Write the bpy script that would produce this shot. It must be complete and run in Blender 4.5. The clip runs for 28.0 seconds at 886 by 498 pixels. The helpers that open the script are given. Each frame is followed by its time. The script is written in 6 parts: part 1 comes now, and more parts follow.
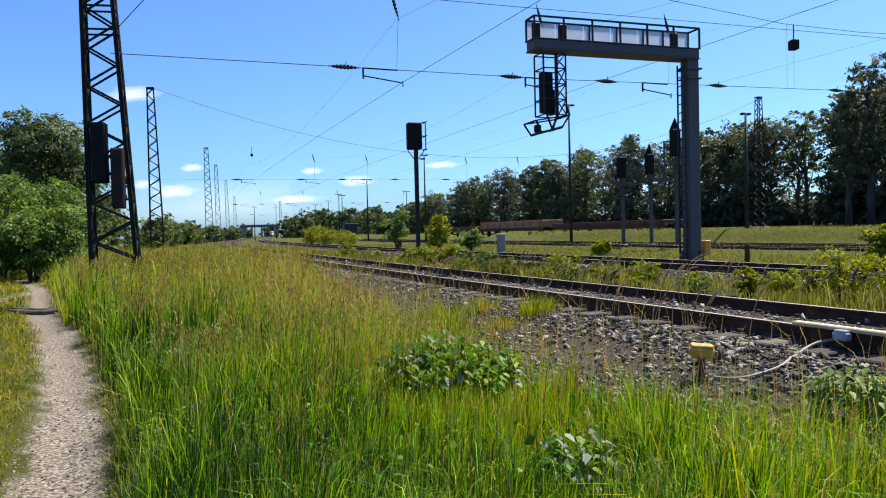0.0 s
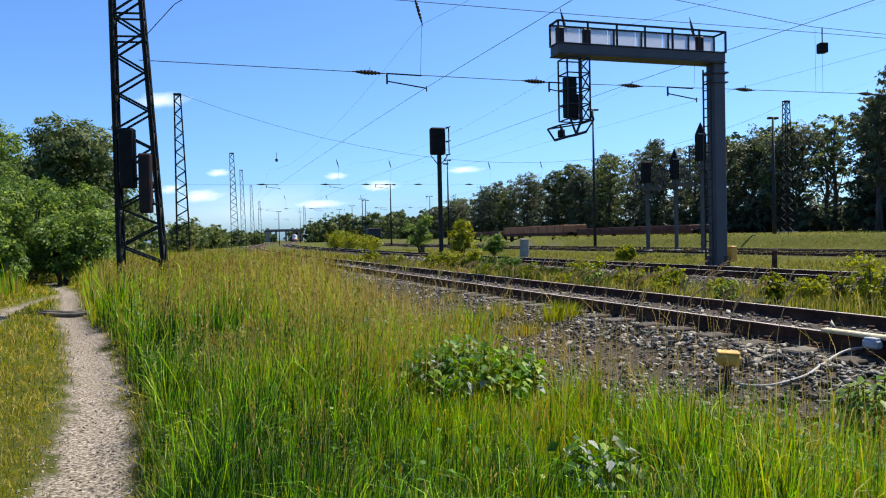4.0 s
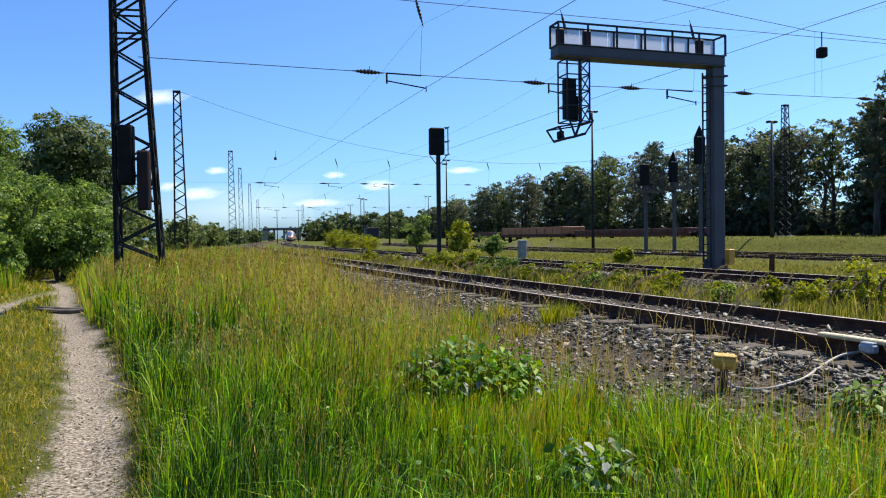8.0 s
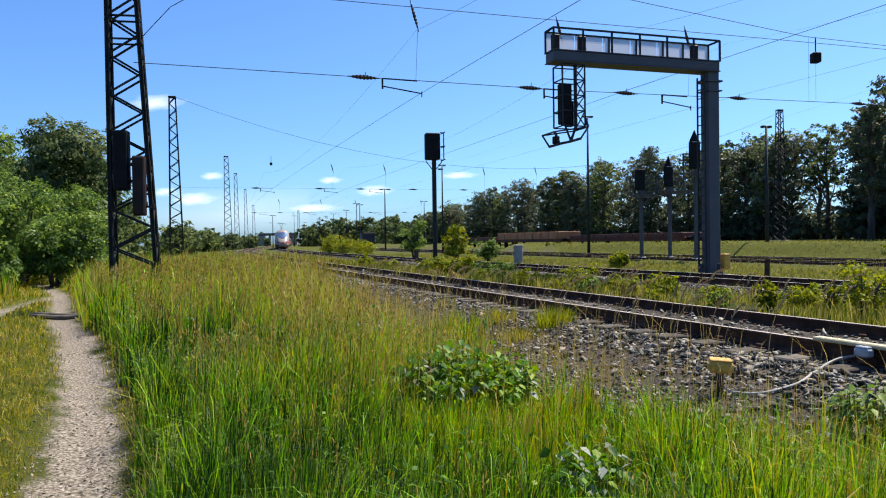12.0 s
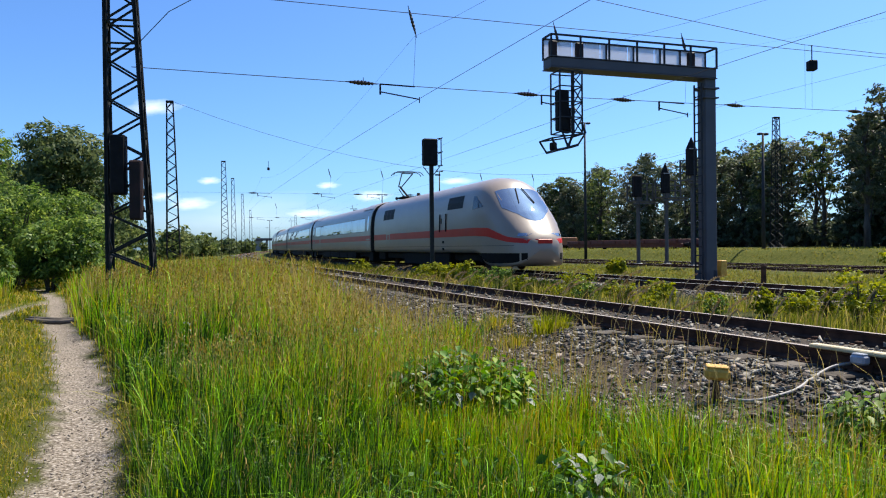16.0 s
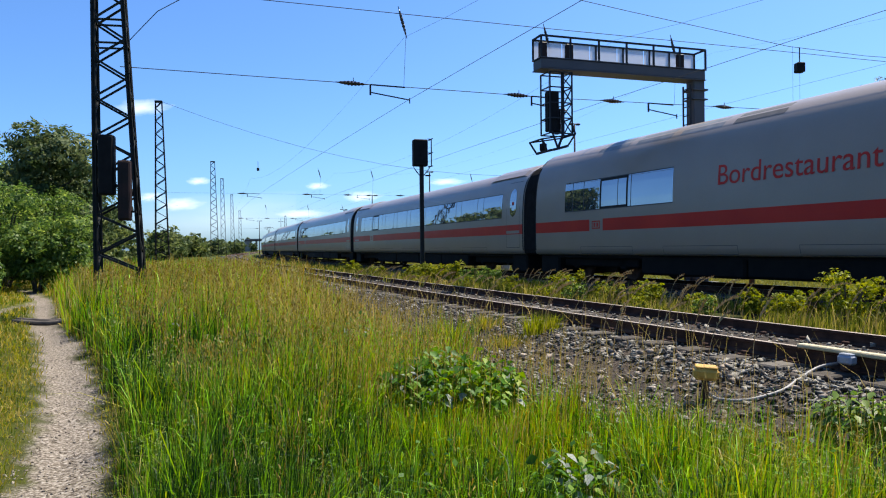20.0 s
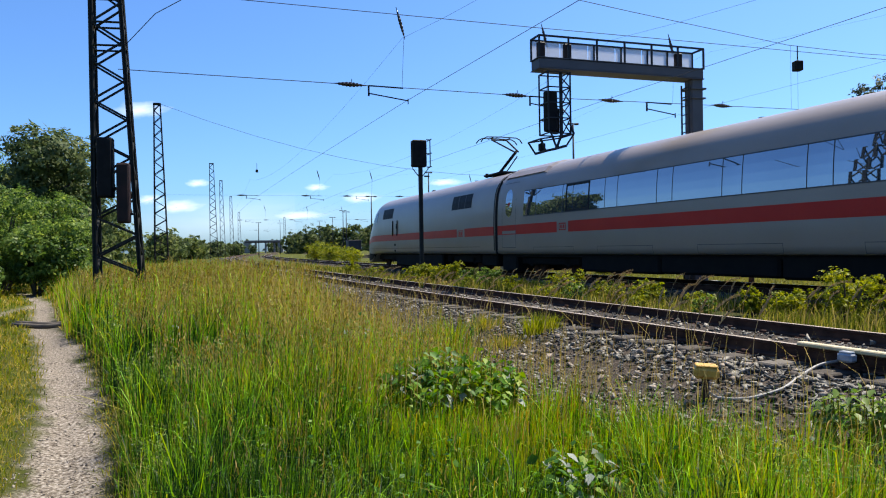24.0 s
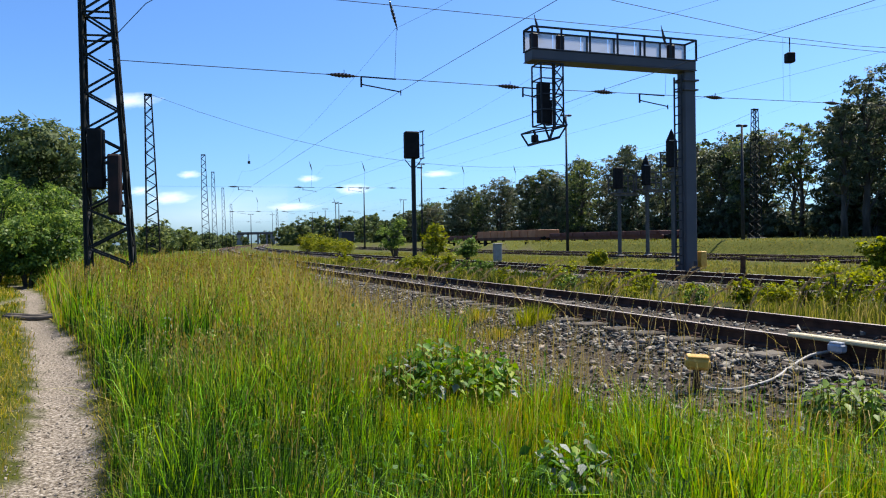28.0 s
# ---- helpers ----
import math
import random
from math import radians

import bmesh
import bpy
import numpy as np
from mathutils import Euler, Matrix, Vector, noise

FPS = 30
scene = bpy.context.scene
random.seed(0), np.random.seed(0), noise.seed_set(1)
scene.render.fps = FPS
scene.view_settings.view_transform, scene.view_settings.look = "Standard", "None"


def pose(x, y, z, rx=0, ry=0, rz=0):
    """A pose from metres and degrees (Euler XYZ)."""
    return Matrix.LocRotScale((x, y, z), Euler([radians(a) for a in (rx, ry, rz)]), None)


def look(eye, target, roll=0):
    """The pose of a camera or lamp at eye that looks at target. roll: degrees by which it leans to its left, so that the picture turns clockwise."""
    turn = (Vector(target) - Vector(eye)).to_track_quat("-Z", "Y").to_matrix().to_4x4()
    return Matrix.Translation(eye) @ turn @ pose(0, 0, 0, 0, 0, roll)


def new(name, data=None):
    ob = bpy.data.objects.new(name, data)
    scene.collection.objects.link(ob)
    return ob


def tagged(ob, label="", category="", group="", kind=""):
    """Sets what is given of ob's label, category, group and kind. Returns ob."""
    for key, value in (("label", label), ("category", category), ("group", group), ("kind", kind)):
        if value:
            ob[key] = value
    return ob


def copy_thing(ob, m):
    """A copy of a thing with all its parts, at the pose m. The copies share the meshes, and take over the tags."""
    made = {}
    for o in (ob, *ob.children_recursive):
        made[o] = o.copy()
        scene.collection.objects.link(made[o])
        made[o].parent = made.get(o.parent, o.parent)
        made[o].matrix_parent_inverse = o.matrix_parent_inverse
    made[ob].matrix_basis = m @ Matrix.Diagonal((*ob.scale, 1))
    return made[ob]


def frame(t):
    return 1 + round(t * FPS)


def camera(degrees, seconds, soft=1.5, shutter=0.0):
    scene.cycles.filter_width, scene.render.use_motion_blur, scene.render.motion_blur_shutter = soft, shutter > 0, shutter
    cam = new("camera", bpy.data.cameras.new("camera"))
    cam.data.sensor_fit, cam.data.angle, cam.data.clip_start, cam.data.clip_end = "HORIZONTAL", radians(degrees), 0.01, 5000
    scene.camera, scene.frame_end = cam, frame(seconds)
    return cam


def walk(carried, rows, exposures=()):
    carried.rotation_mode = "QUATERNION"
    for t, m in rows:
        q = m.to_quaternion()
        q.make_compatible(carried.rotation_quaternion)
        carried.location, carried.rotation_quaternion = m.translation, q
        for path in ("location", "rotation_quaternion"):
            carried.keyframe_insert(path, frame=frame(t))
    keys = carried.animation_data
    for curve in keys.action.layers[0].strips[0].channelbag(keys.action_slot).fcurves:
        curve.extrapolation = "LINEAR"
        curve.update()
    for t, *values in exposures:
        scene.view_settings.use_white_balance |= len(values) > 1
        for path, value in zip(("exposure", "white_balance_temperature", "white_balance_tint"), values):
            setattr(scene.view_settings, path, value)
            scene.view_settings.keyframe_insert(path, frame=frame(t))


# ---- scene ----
# ---- camera: held in the hand at one spot, turning a little ----
cam = camera(62.5, 28.0, soft=1.1, shutter=0.0)
EYE = (0.0, 0.0, 1.6)
# seconds, yaw, pitch, roll
PATH = (
    (0.0, -1.53, -1.41, 1.38),
    (0.5, -0.86, -1.20, 1.13),
    (1.0, -0.24, -1.36, 1.23),
    (1.5, 0.06, -1.32, 1.26),
    (2.0, -0.12, -1.13, 1.26),
    (2.5, 0.28, -0.93, 1.34),
    (3.0, 0.24, -1.00, 1.25),
    (3.5, 0.14, -0.98, 1.28),
    (5.5, 1.02, -1.02, 1.09),
    (6.0, 0.74, -0.94, 1.07),
    (6.5, 0.73, -1.56, 1.07),
    (7.0, 0.70, -1.60, 0.73),
    (7.5, 0.24, -1.41, 0.64),
    (8.0, 0.13, -0.97, 0.65),
    (8.5, -0.10, -0.93, 0.63),
    (9.0, -0.08, -0.83, 0.83),
    (9.5, 0.04, -0.85, 0.81),
    (10.0, -0.14, -1.01, 0.76),
    (10.5, -0.05, -1.05, 0.78),
    (11.0, 0.00, -1.03, 0.70),
    (11.5, -0.04, -0.59, 0.56),
    (12.0, -0.19, -0.58, 0.75),
    (12.5, -0.03, -0.59, 0.78),
    (14.5, -0.07, -0.37, 0.52),
    (15.0, -0.34, -0.51, 0.65),
    (15.5, -0.43, -0.19, 0.57),
    (16.0, -0.42, -0.14, 0.53),
    (16.5, -0.65, 0.11, 0.50),
    (17.0, -0.83, -0.21, 0.57),
    (17.5, -0.82, -0.18, 0.53),
    (18.0, -0.86, -0.09, 0.60),
    (18.5, -1.00, -0.25, 0.54),
    (19.0, -1.04, -0.23, 0.63),
    (19.5, -1.20, -0.19, 0.58),
    (20.0, -1.19, -0.09, 0.52),
    (20.5, -1.30, -0.24, 0.43),
    (21.0, -1.47, -0.17, 0.50),
    (21.5, -1.32, -0.10, 0.58),
    (23.5, -1.33, -0.20, 0.96),
    (24.0, -1.24, -0.05, 0.89),
    (24.5, -1.20, -0.26, 0.93),
    (25.0, -1.32, -0.24, 0.94),
    (25.5, -1.30, -0.43, 1.04),
    (26.0, -1.33, -0.58, 0.98),
    (26.5, -1.26, -0.65, 0.93),
    (27.0, -1.35, -0.84, 0.94),
    (27.5, -1.62, -0.92, 0.80),
    (28.0, -1.80, -0.72, 0.91),
)
walk(cam, [(t, pose(*EYE, 90 + pitch, roll, yaw)) for t, yaw, pitch, roll in PATH], exposures=[(0.0, 1.0), (28.0, 1.0)])

# ---- world, sun ----
SUN_AZ, SUN_EL = radians(50), radians(58)
world = bpy.data.worlds.new("sky")
scene.world = world
world.use_nodes = True
wn, wl = world.node_tree.nodes, world.node_tree.links
sky = wn.new("ShaderNodeTexSky")
sky.sky_type, sky.sun_disc = "NISHITA", False
sky.sun_elevation, sky.sun_rotation = SUN_EL, SUN_AZ
sky.air_density, sky.dust_density, sky.ozone_density = 1.0, 2.2, 3.0
sky.altitude = 900
deep = wn.new("ShaderNodeMix")
deep.data_type, deep.blend_type = "RGBA", "MULTIPLY"
deep.inputs[0].default_value = 1.0
deep.inputs[7].default_value = (0.59, 0.895, 1.27, 1)
wl.new(sky.outputs[0], deep.inputs[6])
wl.new(deep.outputs[2], wn["Background"].inputs["Color"])
wn["Background"].inputs["Strength"].default_value = 0.082
sun_data = bpy.data.lights.new("sun", "SUN")
sun_data.energy, sun_data.angle, sun_data.color = 5.0, radians(0.53), (1.0, 0.915, 0.775)
sun = new("sun", sun_data)
SUN_DIR = Vector((math.sin(SUN_AZ) * math.cos(SUN_EL), math.cos(SUN_AZ) * math.cos(SUN_EL), math.sin(SUN_EL)))
sun.matrix_world = look(SUN_DIR * 60, (0, 0, 0))

# ---- the line of the railway: heading, bend, and where it crosses beside the camera ----
H0, BEND, S_END, X0, RAIL_Z = radians(21.536), 0.00089, 200.0, 14.964, 0.58


def track(s, off=0.0):
    """Place and heading on the line, s metres away, off metres to its right."""
    if s <= 0:
        h = H0
        x, y = X0 - math.sin(h) * s, math.cos(h) * s
    else:
        h = H0 - BEND * min(s, S_END)
        x, y = X0 - (math.cos(h) - math.cos(H0)) / BEND, (math.sin(H0) - math.sin(h)) / BEND
        if s > S_END:
            x, y = x - math.sin(h) * (s - S_END), y + math.cos(h) * (s - S_END)
    return x + off * math.cos(h), y + off * math.sin(h), h


def along_off(x, y):
    """Roughly how far along the line and how far beside it a point lies (arrays)."""
    a = -(x - X0) * math.sin(H0) + y * math.cos(H0)
    b = (x - X0) * math.cos(H0) + y * math.sin(H0)
    c = np.where(a < 0, 0, np.where(a < S_END, BEND * a * a / 2, BEND * S_END**2 / 2 + BEND * S_END * (a - S_END)))
    return a, b - c


def wavy(x, y, k=1.0):
    return np.sin(x * 1.3 * k + 2 * np.sin(y * 0.7 * k)) * np.sin(y * 1.1 * k + 1.7 * np.sin(x * 0.9 * k))


PATH_LINE = ((7.0, -26.0), (2.2, -9.0), (-0.3, -2.0), (-1.3, 1.8), (-2.28, 4.5), (-4.2, 8.6), (-6.2, 12.4), (-8.1, 15.6), (-9.9, 19.0), (-12.5, 24.0), (-17.0, 31.0))
FORK_LINE = ((-9.2, 14.2), (-10.6, 17.3), (-11.6, 20.0), (-12.5, 24.0))
OFFS = (-400, -16, -13.2, -10.6, -9.5, -8.6, -7.98, -7.80, -6.40, -6.22, -5.6, -5.0, -2.3, -1.75, 1.75, 2.4, 8, 11.5, 12, 20, 21.5, 23.2, 24.4, 27.6, 30, 34, 44, 70, 400)
HIGH = (0.0, 0.0, 0.03, 0.10, 0.18, 0.375, 0.38, 0.43, 0.43, 0.385, 0.385, 0.28, 0.28, 0.38, 0.38, 0.28, 0.25, 0.25, 0.36, 0.36, 1.22, 1.32, 0.40, 0.36, 0.5, 0.6, 1.15, 1.3, 1.3)


EDGE_A, EDGE_O = (0, 9, 13, 17, 27, 45, 80), (-10.15, -10.38, -10.68, -10.6, -9.5, -8.9, -8.7)


def path_dist(x, y, line):
    d = np.full(np.shape(x), 1e9)
    for (ax, ay), (bx, by) in zip(line[:-1], line[1:]):
        k = np.clip(((x - ax) * (bx - ax) + (y - ay) * (by - ay)) / ((bx - ax) ** 2 + (by - ay) ** 2), 0, 1)
        d = np.minimum(d, np.hypot(x - ax - k * (bx - ax), y - ay - k * (by - ay)))
    return d


def ground_z(x, y):
    x, y = np.asarray(x, float), np.asarray(y, float)
    a, o = along_off(x, y)
    z = np.interp(o, OFFS, HIGH)
    near = np.clip(1 - np.hypot(x, y) / 60, 0, 1)
    z = z + near * (0.03 * wavy(x, y, 0.9) + 0.012 * wavy(x, y, 3.1)) * np.where(o < -10, 1.0, 0.3)
    d = np.minimum(path_dist(x, y, PATH_LINE), path_dist(x, y, FORK_LINE) + 0.1)
    return z - 0.06 * np.clip(1 - d / 0.55, 0, 1)


# ---- materials ----
def nodes_of(name):
    m = bpy.data.materials.new(name)
    m.use_nodes = True
    return m, m.node_tree.nodes, m.node_tree.links


def ramp_node(n, stops):
    r = n.new("ShaderNodeValToRGB")
    while len(r.color_ramp.elements) < len(stops):
        r.color_ramp.elements.new(0.5)
    for e, (p, c) in zip(r.color_ramp.elements, stops):
        e.position, e.color = p, (*c, 1)
    return r


def noise_node(n, l, scale, detail=4.0, coords="Object", stretch=None):
    tc = n.new("ShaderNodeTexCoord")
    t = n.new("ShaderNodeTexNoise")
    t.inputs["Scale"].default_value, t.inputs["Detail"].default_value = scale, detail
    if stretch:
        mp = n.new("ShaderNodeMapping")
        mp.inputs["Scale"].default_value = stretch
        l.new(tc.outputs[coords], mp.inputs[0])
        l.new(mp.outputs[0], t.inputs["Vector"])
    else:
        l.new(tc.outputs[coords], t.inputs["Vector"])
    return t


def surface(name, c1, c2, rough=0.6, metal=0.0, scale=6.0, fine=60.0, bump=0.2, depth=0.004, spread=0.35, vary=0.0, stretch=None, c3=None, coat=0.0):
    """A solid surface: a broad and a fine variation of colour, relief, and uneven gloss."""
    m, n, l = nodes_of(name)
    p = n["Principled BSDF"]
    big, small = noise_node(n, l, scale, 5, stretch=stretch), noise_node(n, l, fine, 3, stretch=stretch)
    stops = [(0.5 - spread / 2, c1), (0.5 + spread / 2, c2)]
    if c3:
        stops.append((min(0.98, 0.5 + spread / 2 + 0.1), c3))
    r = ramp_node(n, stops)
    mx = n.new("ShaderNodeMath")
    mx.operation = "MULTIPLY_ADD"
    mx.inputs[1].default_value, mx.inputs[2].default_value = 0.35, -0.175
    l.new(small.outputs[0], mx.inputs[0])
    ad = n.new("ShaderNodeMath")
    l.new(big.outputs[0], ad.inputs[0])
    l.new(mx.outputs[0], ad.inputs[1])
    out = ad
    if vary:
        info = n.new("ShaderNodeObjectInfo")
        mv = n.new("ShaderNodeMath")
        mv.operation = "MULTIPLY_ADD"
        mv.inputs[1].default_value, mv.inputs[2].default_value = vary, -vary / 2
        l.new(info.outputs["Random"], mv.inputs[0])
        out = n.new("ShaderNodeMath")
        l.new(ad.outputs[0], out.inputs[0])
        l.new(mv.outputs[0], out.inputs[1])
    l.new(out.outputs[0], r.inputs[0])
    l.new(r.outputs[0], p.inputs["Base Color"])
    rr = n.new("ShaderNodeMapRange")
    rr.inputs["To Min"].default_value, rr.inputs["To Max"].default_value = max(0.03, rough - 0.12), min(1.0, rough + 0.12)
    l.new(small.outputs[0], rr.inputs[0])
    l.new(rr.outputs[0], p.inputs["Roughness"])
    p.inputs["Metallic"].default_value = metal
    p.inputs["Coat Weight"].default_value = coat
    if bump:
        b = n.new("ShaderNodeBump")
        b.inputs["Strength"].default_value, b.inputs["Distance"].default_value = bump, depth
        l.new(small.outputs[0], b.inputs["Height"])
        l.new(b.outputs[0], p.inputs["Normal"])
    return m


def leafy(name, stops, patch=0.5, thin=0.45, rough=0.55, spread=0.45, patch_gain=0.9, gloss=0.12):
    """Leaves and blades: colour by leaf and by patch of ground, light passing through."""
    m, n, l = nodes_of(name)
    p, out = n["Principled BSDF"], n["Material Output"]
    geo = n.new("ShaderNodeNewGeometry")
    big = noise_node(n, l, patch, 3)
    a = n.new("ShaderNodeMath")
    a.operation = "MULTIPLY_ADD"
    a.inputs[1].default_value, a.inputs[2].default_value = spread, 0.5 - spread / 2 - patch_gain / 2
    l.new(geo.outputs["Random Per Island"], a.inputs[0])
    b = n.new("ShaderNodeMath")
    b.operation = "MULTIPLY_ADD"
    b.inputs[1].default_value = patch_gain
    l.new(big.outputs[0], b.inputs[0])
    l.new(a.outputs[0], b.inputs[2])
    tone = n.new("ShaderNodeAttribute")
    tone.attribute_name = "tone"
    e = n.new("ShaderNodeMath")
    l.new(b.outputs[0], e.inputs[0])
    l.new(tone.outputs["Fac"], e.inputs[1])
    r = ramp_node(n, stops)
    l.new(e.outputs[0], r.inputs[0])
    l.new(r.outputs[0], p.inputs["Base Color"])
    p.inputs["Roughness"].default_value = rough
    p.inputs["Specular IOR Level"].default_value = gloss
    tr = n.new("ShaderNodeBsdfTranslucent")
    hs = n.new("ShaderNodeHueSaturation")
    hs.inputs["Hue"].default_value, hs.inputs["Saturation"].default_value, hs.inputs["Value"].default_value = 0.485, 1.1, 1.25
    l.new(r.outputs[0], hs.inputs["Color"])
    l.new(hs.outputs[0], tr.inputs["Color"])
    mix = n.new("ShaderNodeMixShader")
    mix.inputs[0].default_value = thin
    l.new(p.outputs[0], mix.inputs[1])
    l.new(tr.outputs[0], mix.inputs[2])
    l.new(mix.outputs[0], out.inputs["Surface"])
    return m


M_STEEL = surface("weathered painted steel", (0.014, 0.017, 0.022), (0.032, 0.035, 0.040), 0.65, 0.0, 4, 50)
M_MAST = surface("dark green-grey mast paint", (0.012, 0.014, 0.014), (0.026, 0.028, 0.027), 0.7, 0.0, 3, 45, c3=(0.043, 0.026, 0.017))
M_POSTGREY = surface("dull grey signal steel", (0.046, 0.045, 0.046), (0.075, 0.073, 0.072), 0.75, 0.0, 3, 40)
M_CABGLASS = surface("dark cab window", (0.012, 0.014, 0.020), (0.018, 0.021, 0.030), 0.06, 0.0, 1, 20, 0.0)
M_GALV = surface("galvanised steel", (0.144, 0.155, 0.166), (0.216, 0.223, 0.234), 0.5, 0.35, 3, 40, 0.1)
M_PILLAR = surface("grey painted steel pillar", (0.045, 0.046, 0.058), (0.061, 0.062, 0.073), 0.6, 0.0, 1.2, 30, 0.1)
M_MESH = surface("pale perforated panel", (0.302, 0.338, 0.403), (0.374, 0.410, 0.468), 0.6, 0.0, 8, 90, 0.2)
_n, _l = M_MESH.node_tree.nodes, M_MESH.node_tree.links
_t, _d, _m = _n.new("ShaderNodeBsdfTransparent"), _n.new("ShaderNodeBsdfTranslucent"), _n.new("ShaderNodeMixShader")
_d.inputs["Color"].default_value = (0.52, 0.54, 0.60, 1)
_m.inputs[0].default_value = 0.62
_l.new(_t.outputs[0], _m.inputs[1])
_l.new(_d.outputs[0], _m.inputs[2])
_l.new(_m.outputs[0], _n["Material Output"].inputs["Surface"])
M_BLACK = surface("black signal enamel", (0.006, 0.006, 0.007), (0.012, 0.012, 0.013), 0.8, 0.0, 5, 60, 0.1)
M_RUSTBOX = surface("faded reddish brown signal casing", (0.014, 0.010, 0.010), (0.032, 0.016, 0.014), 0.6, 0.0, 3, 40)
M_RAIL = surface("rusty rail steel", (0.034, 0.016, 0.011), (0.090, 0.044, 0.028), 0.85, 0.0, 5, 70, 0.4)
M_RAILTOP = surface("worn rail head", (0.20, 0.155, 0.12), (0.34, 0.28, 0.22), 0.5, 0.1, 5, 80, 0.1)
M_RAILBRIGHT = surface("polished rail head", (0.36, 0.33, 0.28), (0.48, 0.44, 0.38), 0.4, 0.3, 5, 80, 0.05)
M_SLEEPER = surface("weathered grey sleeper", (0.046, 0.038, 0.031), (0.120, 0.106, 0.090), 0.9, 0.0, 3, 40, 0.5, 0.008, vary=0.35)
M_STONE = surface("ballast stone", (0.052, 0.041, 0.033), (0.29, 0.245, 0.205), 0.85, 0.0, 9, 60, 0.5, 0.006, vary=0.5)
M_WIRE = surface("dark overhead wire", (0.020, 0.022, 0.025), (0.040, 0.044, 0.047), 0.85, 0.0, 6, 60, 0.0)
M_INSUL = surface("brown glazed insulator", (0.016, 0.010, 0.009), (0.036, 0.022, 0.017), 0.25, 0.0, 8, 60, 0.0)
M_WHITE = surface("light grey train paint", (0.250, 0.203, 0.164), (0.276, 0.226, 0.185), 0.34, 0.0, 0.7, 25, 0.03, coat=0.15)
M_RED = surface("traffic red stripe paint", (0.43, 0.022, 0.016), (0.50, 0.030, 0.020), 0.35, 0.0, 0.9, 30, 0.03)
M_GLASS = surface("coated train window", (0.35, 0.38, 0.42), (0.39, 0.42, 0.46), 0.0, 0.9, 0.5, 20, 0.0)
M_SHADEGLASS = surface("dark grille", (0.009, 0.009, 0.010), (0.022, 0.022, 0.023), 0.6, 0.0, 10, 80, 0.3)
# near black: shadow under the cars is put into this dirty colour too
M_UNDER = surface("dirty underframe, blackened for shade", (0.003, 0.003, 0.003), (0.008, 0.007, 0.006), 0.8, 0.0, 3, 30)
M_RUBBER = surface("black rubber bellows", (0.007, 0.007, 0.008), (0.014, 0.014, 0.015), 0.75, 0.0, 4, 50)
M_SEAM = surface("door seam", (0.036, 0.036, 0.040), (0.065, 0.065, 0.068), 0.6, 0.0, 4, 50, 0.0)
M_YELLOW = surface("weathered yellow paint", (0.40, 0.20, 0.022), (0.54, 0.31, 0.04), 0.55, 0.0, 14, 90, 0.3, c3=(0.216, 0.122, 0.058))
M_CREAM = surface("cream painted bar", (0.396, 0.331, 0.187), (0.504, 0.432, 0.274), 0.55, 0.0, 6, 60)
M_PALE = surface("pale plastic box", (0.20, 0.22, 0.26), (0.34, 0.36, 0.40), 0.35, 0.0, 8, 60, 0.1)
M_HOSE = surface("grey cable hose", (0.15, 0.145, 0.14), (0.26, 0.25, 0.24), 0.6, 0.0, 12, 120, 0.4)
M_CONCRETE = surface("concrete", (0.187, 0.187, 0.180), (0.288, 0.281, 0.266), 0.85, 0.0, 4, 60, 0.4)
M_ORANGE = surface("weathered orange wagon paint", (0.302, 0.101, 0.032), (0.418, 0.166, 0.065), 0.6, 0.0, 1.2, 14, 0.2)
M_WAGRED = surface("oxide red wagon frame", (0.075, 0.018, 0.012), (0.125, 0.034, 0.022), 0.7, 0.0, 1.5, 18, 0.3)
M_BARK = surface("tree bark", (0.032, 0.026, 0.020), (0.079, 0.066, 0.052), 0.9, 0.0, 3, 30, 0.7, 0.02, stretch=(1, 1, 0.25))
M_BLUE = surface("dark blue container paint", (0.006, 0.008, 0.015), (0.012, 0.017, 0.028), 0.6, 0.0, 2, 30)
M_ROOF = surface("far roof", (0.065, 0.050, 0.047), (0.115, 0.086, 0.079), 0.8, 0.0, 1, 12)
M_PLASTER = surface("far plaster", (0.16, 0.155, 0.15), (0.22, 0.215, 0.20), 0.85, 0.0, 0.6, 12)
M_LOG = surface("weathered log", (0.043, 0.036, 0.030), (0.108, 0.090, 0.072), 0.9, 0.0, 4, 40, 0.6, 0.01)

_r = [q for q in M_GLASS.node_tree.nodes if q.type == "MAP_RANGE"][0]
_r.inputs["To Min"].default_value, _r.inputs["To Max"].default_value = 0.01, 0.025
for dull in (M_BLACK, M_RUSTBOX, M_MAST, M_STEEL, M_UNDER, M_RUBBER, M_SHADEGLASS, M_RAIL, M_STONE, M_SLEEPER, M_RED, M_WIRE):
    dull.node_tree.nodes["Principled BSDF"].inputs["Specular IOR Level"].default_value = 0.18

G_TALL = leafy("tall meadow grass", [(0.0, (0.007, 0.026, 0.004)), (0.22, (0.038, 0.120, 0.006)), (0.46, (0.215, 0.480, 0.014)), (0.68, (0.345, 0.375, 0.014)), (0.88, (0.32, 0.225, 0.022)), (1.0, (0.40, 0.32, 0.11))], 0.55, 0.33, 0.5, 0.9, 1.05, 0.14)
G_DRY = leafy("ripe grass heads", [(0.0, (0.16, 0.135, 0.03)), (0.5, (0.28, 0.235, 0.07)), (1.0, (0.44, 0.37, 0.17))], 0.5, 0.55)
G_HEAD = leafy("brownish seed heads", [(0.0, (0.10, 0.085, 0.014)), (0.5, (0.23, 0.175, 0.030)), (1.0, (0.38, 0.31, 0.12))], 0.8, 0.45, 0.6, 0.8)
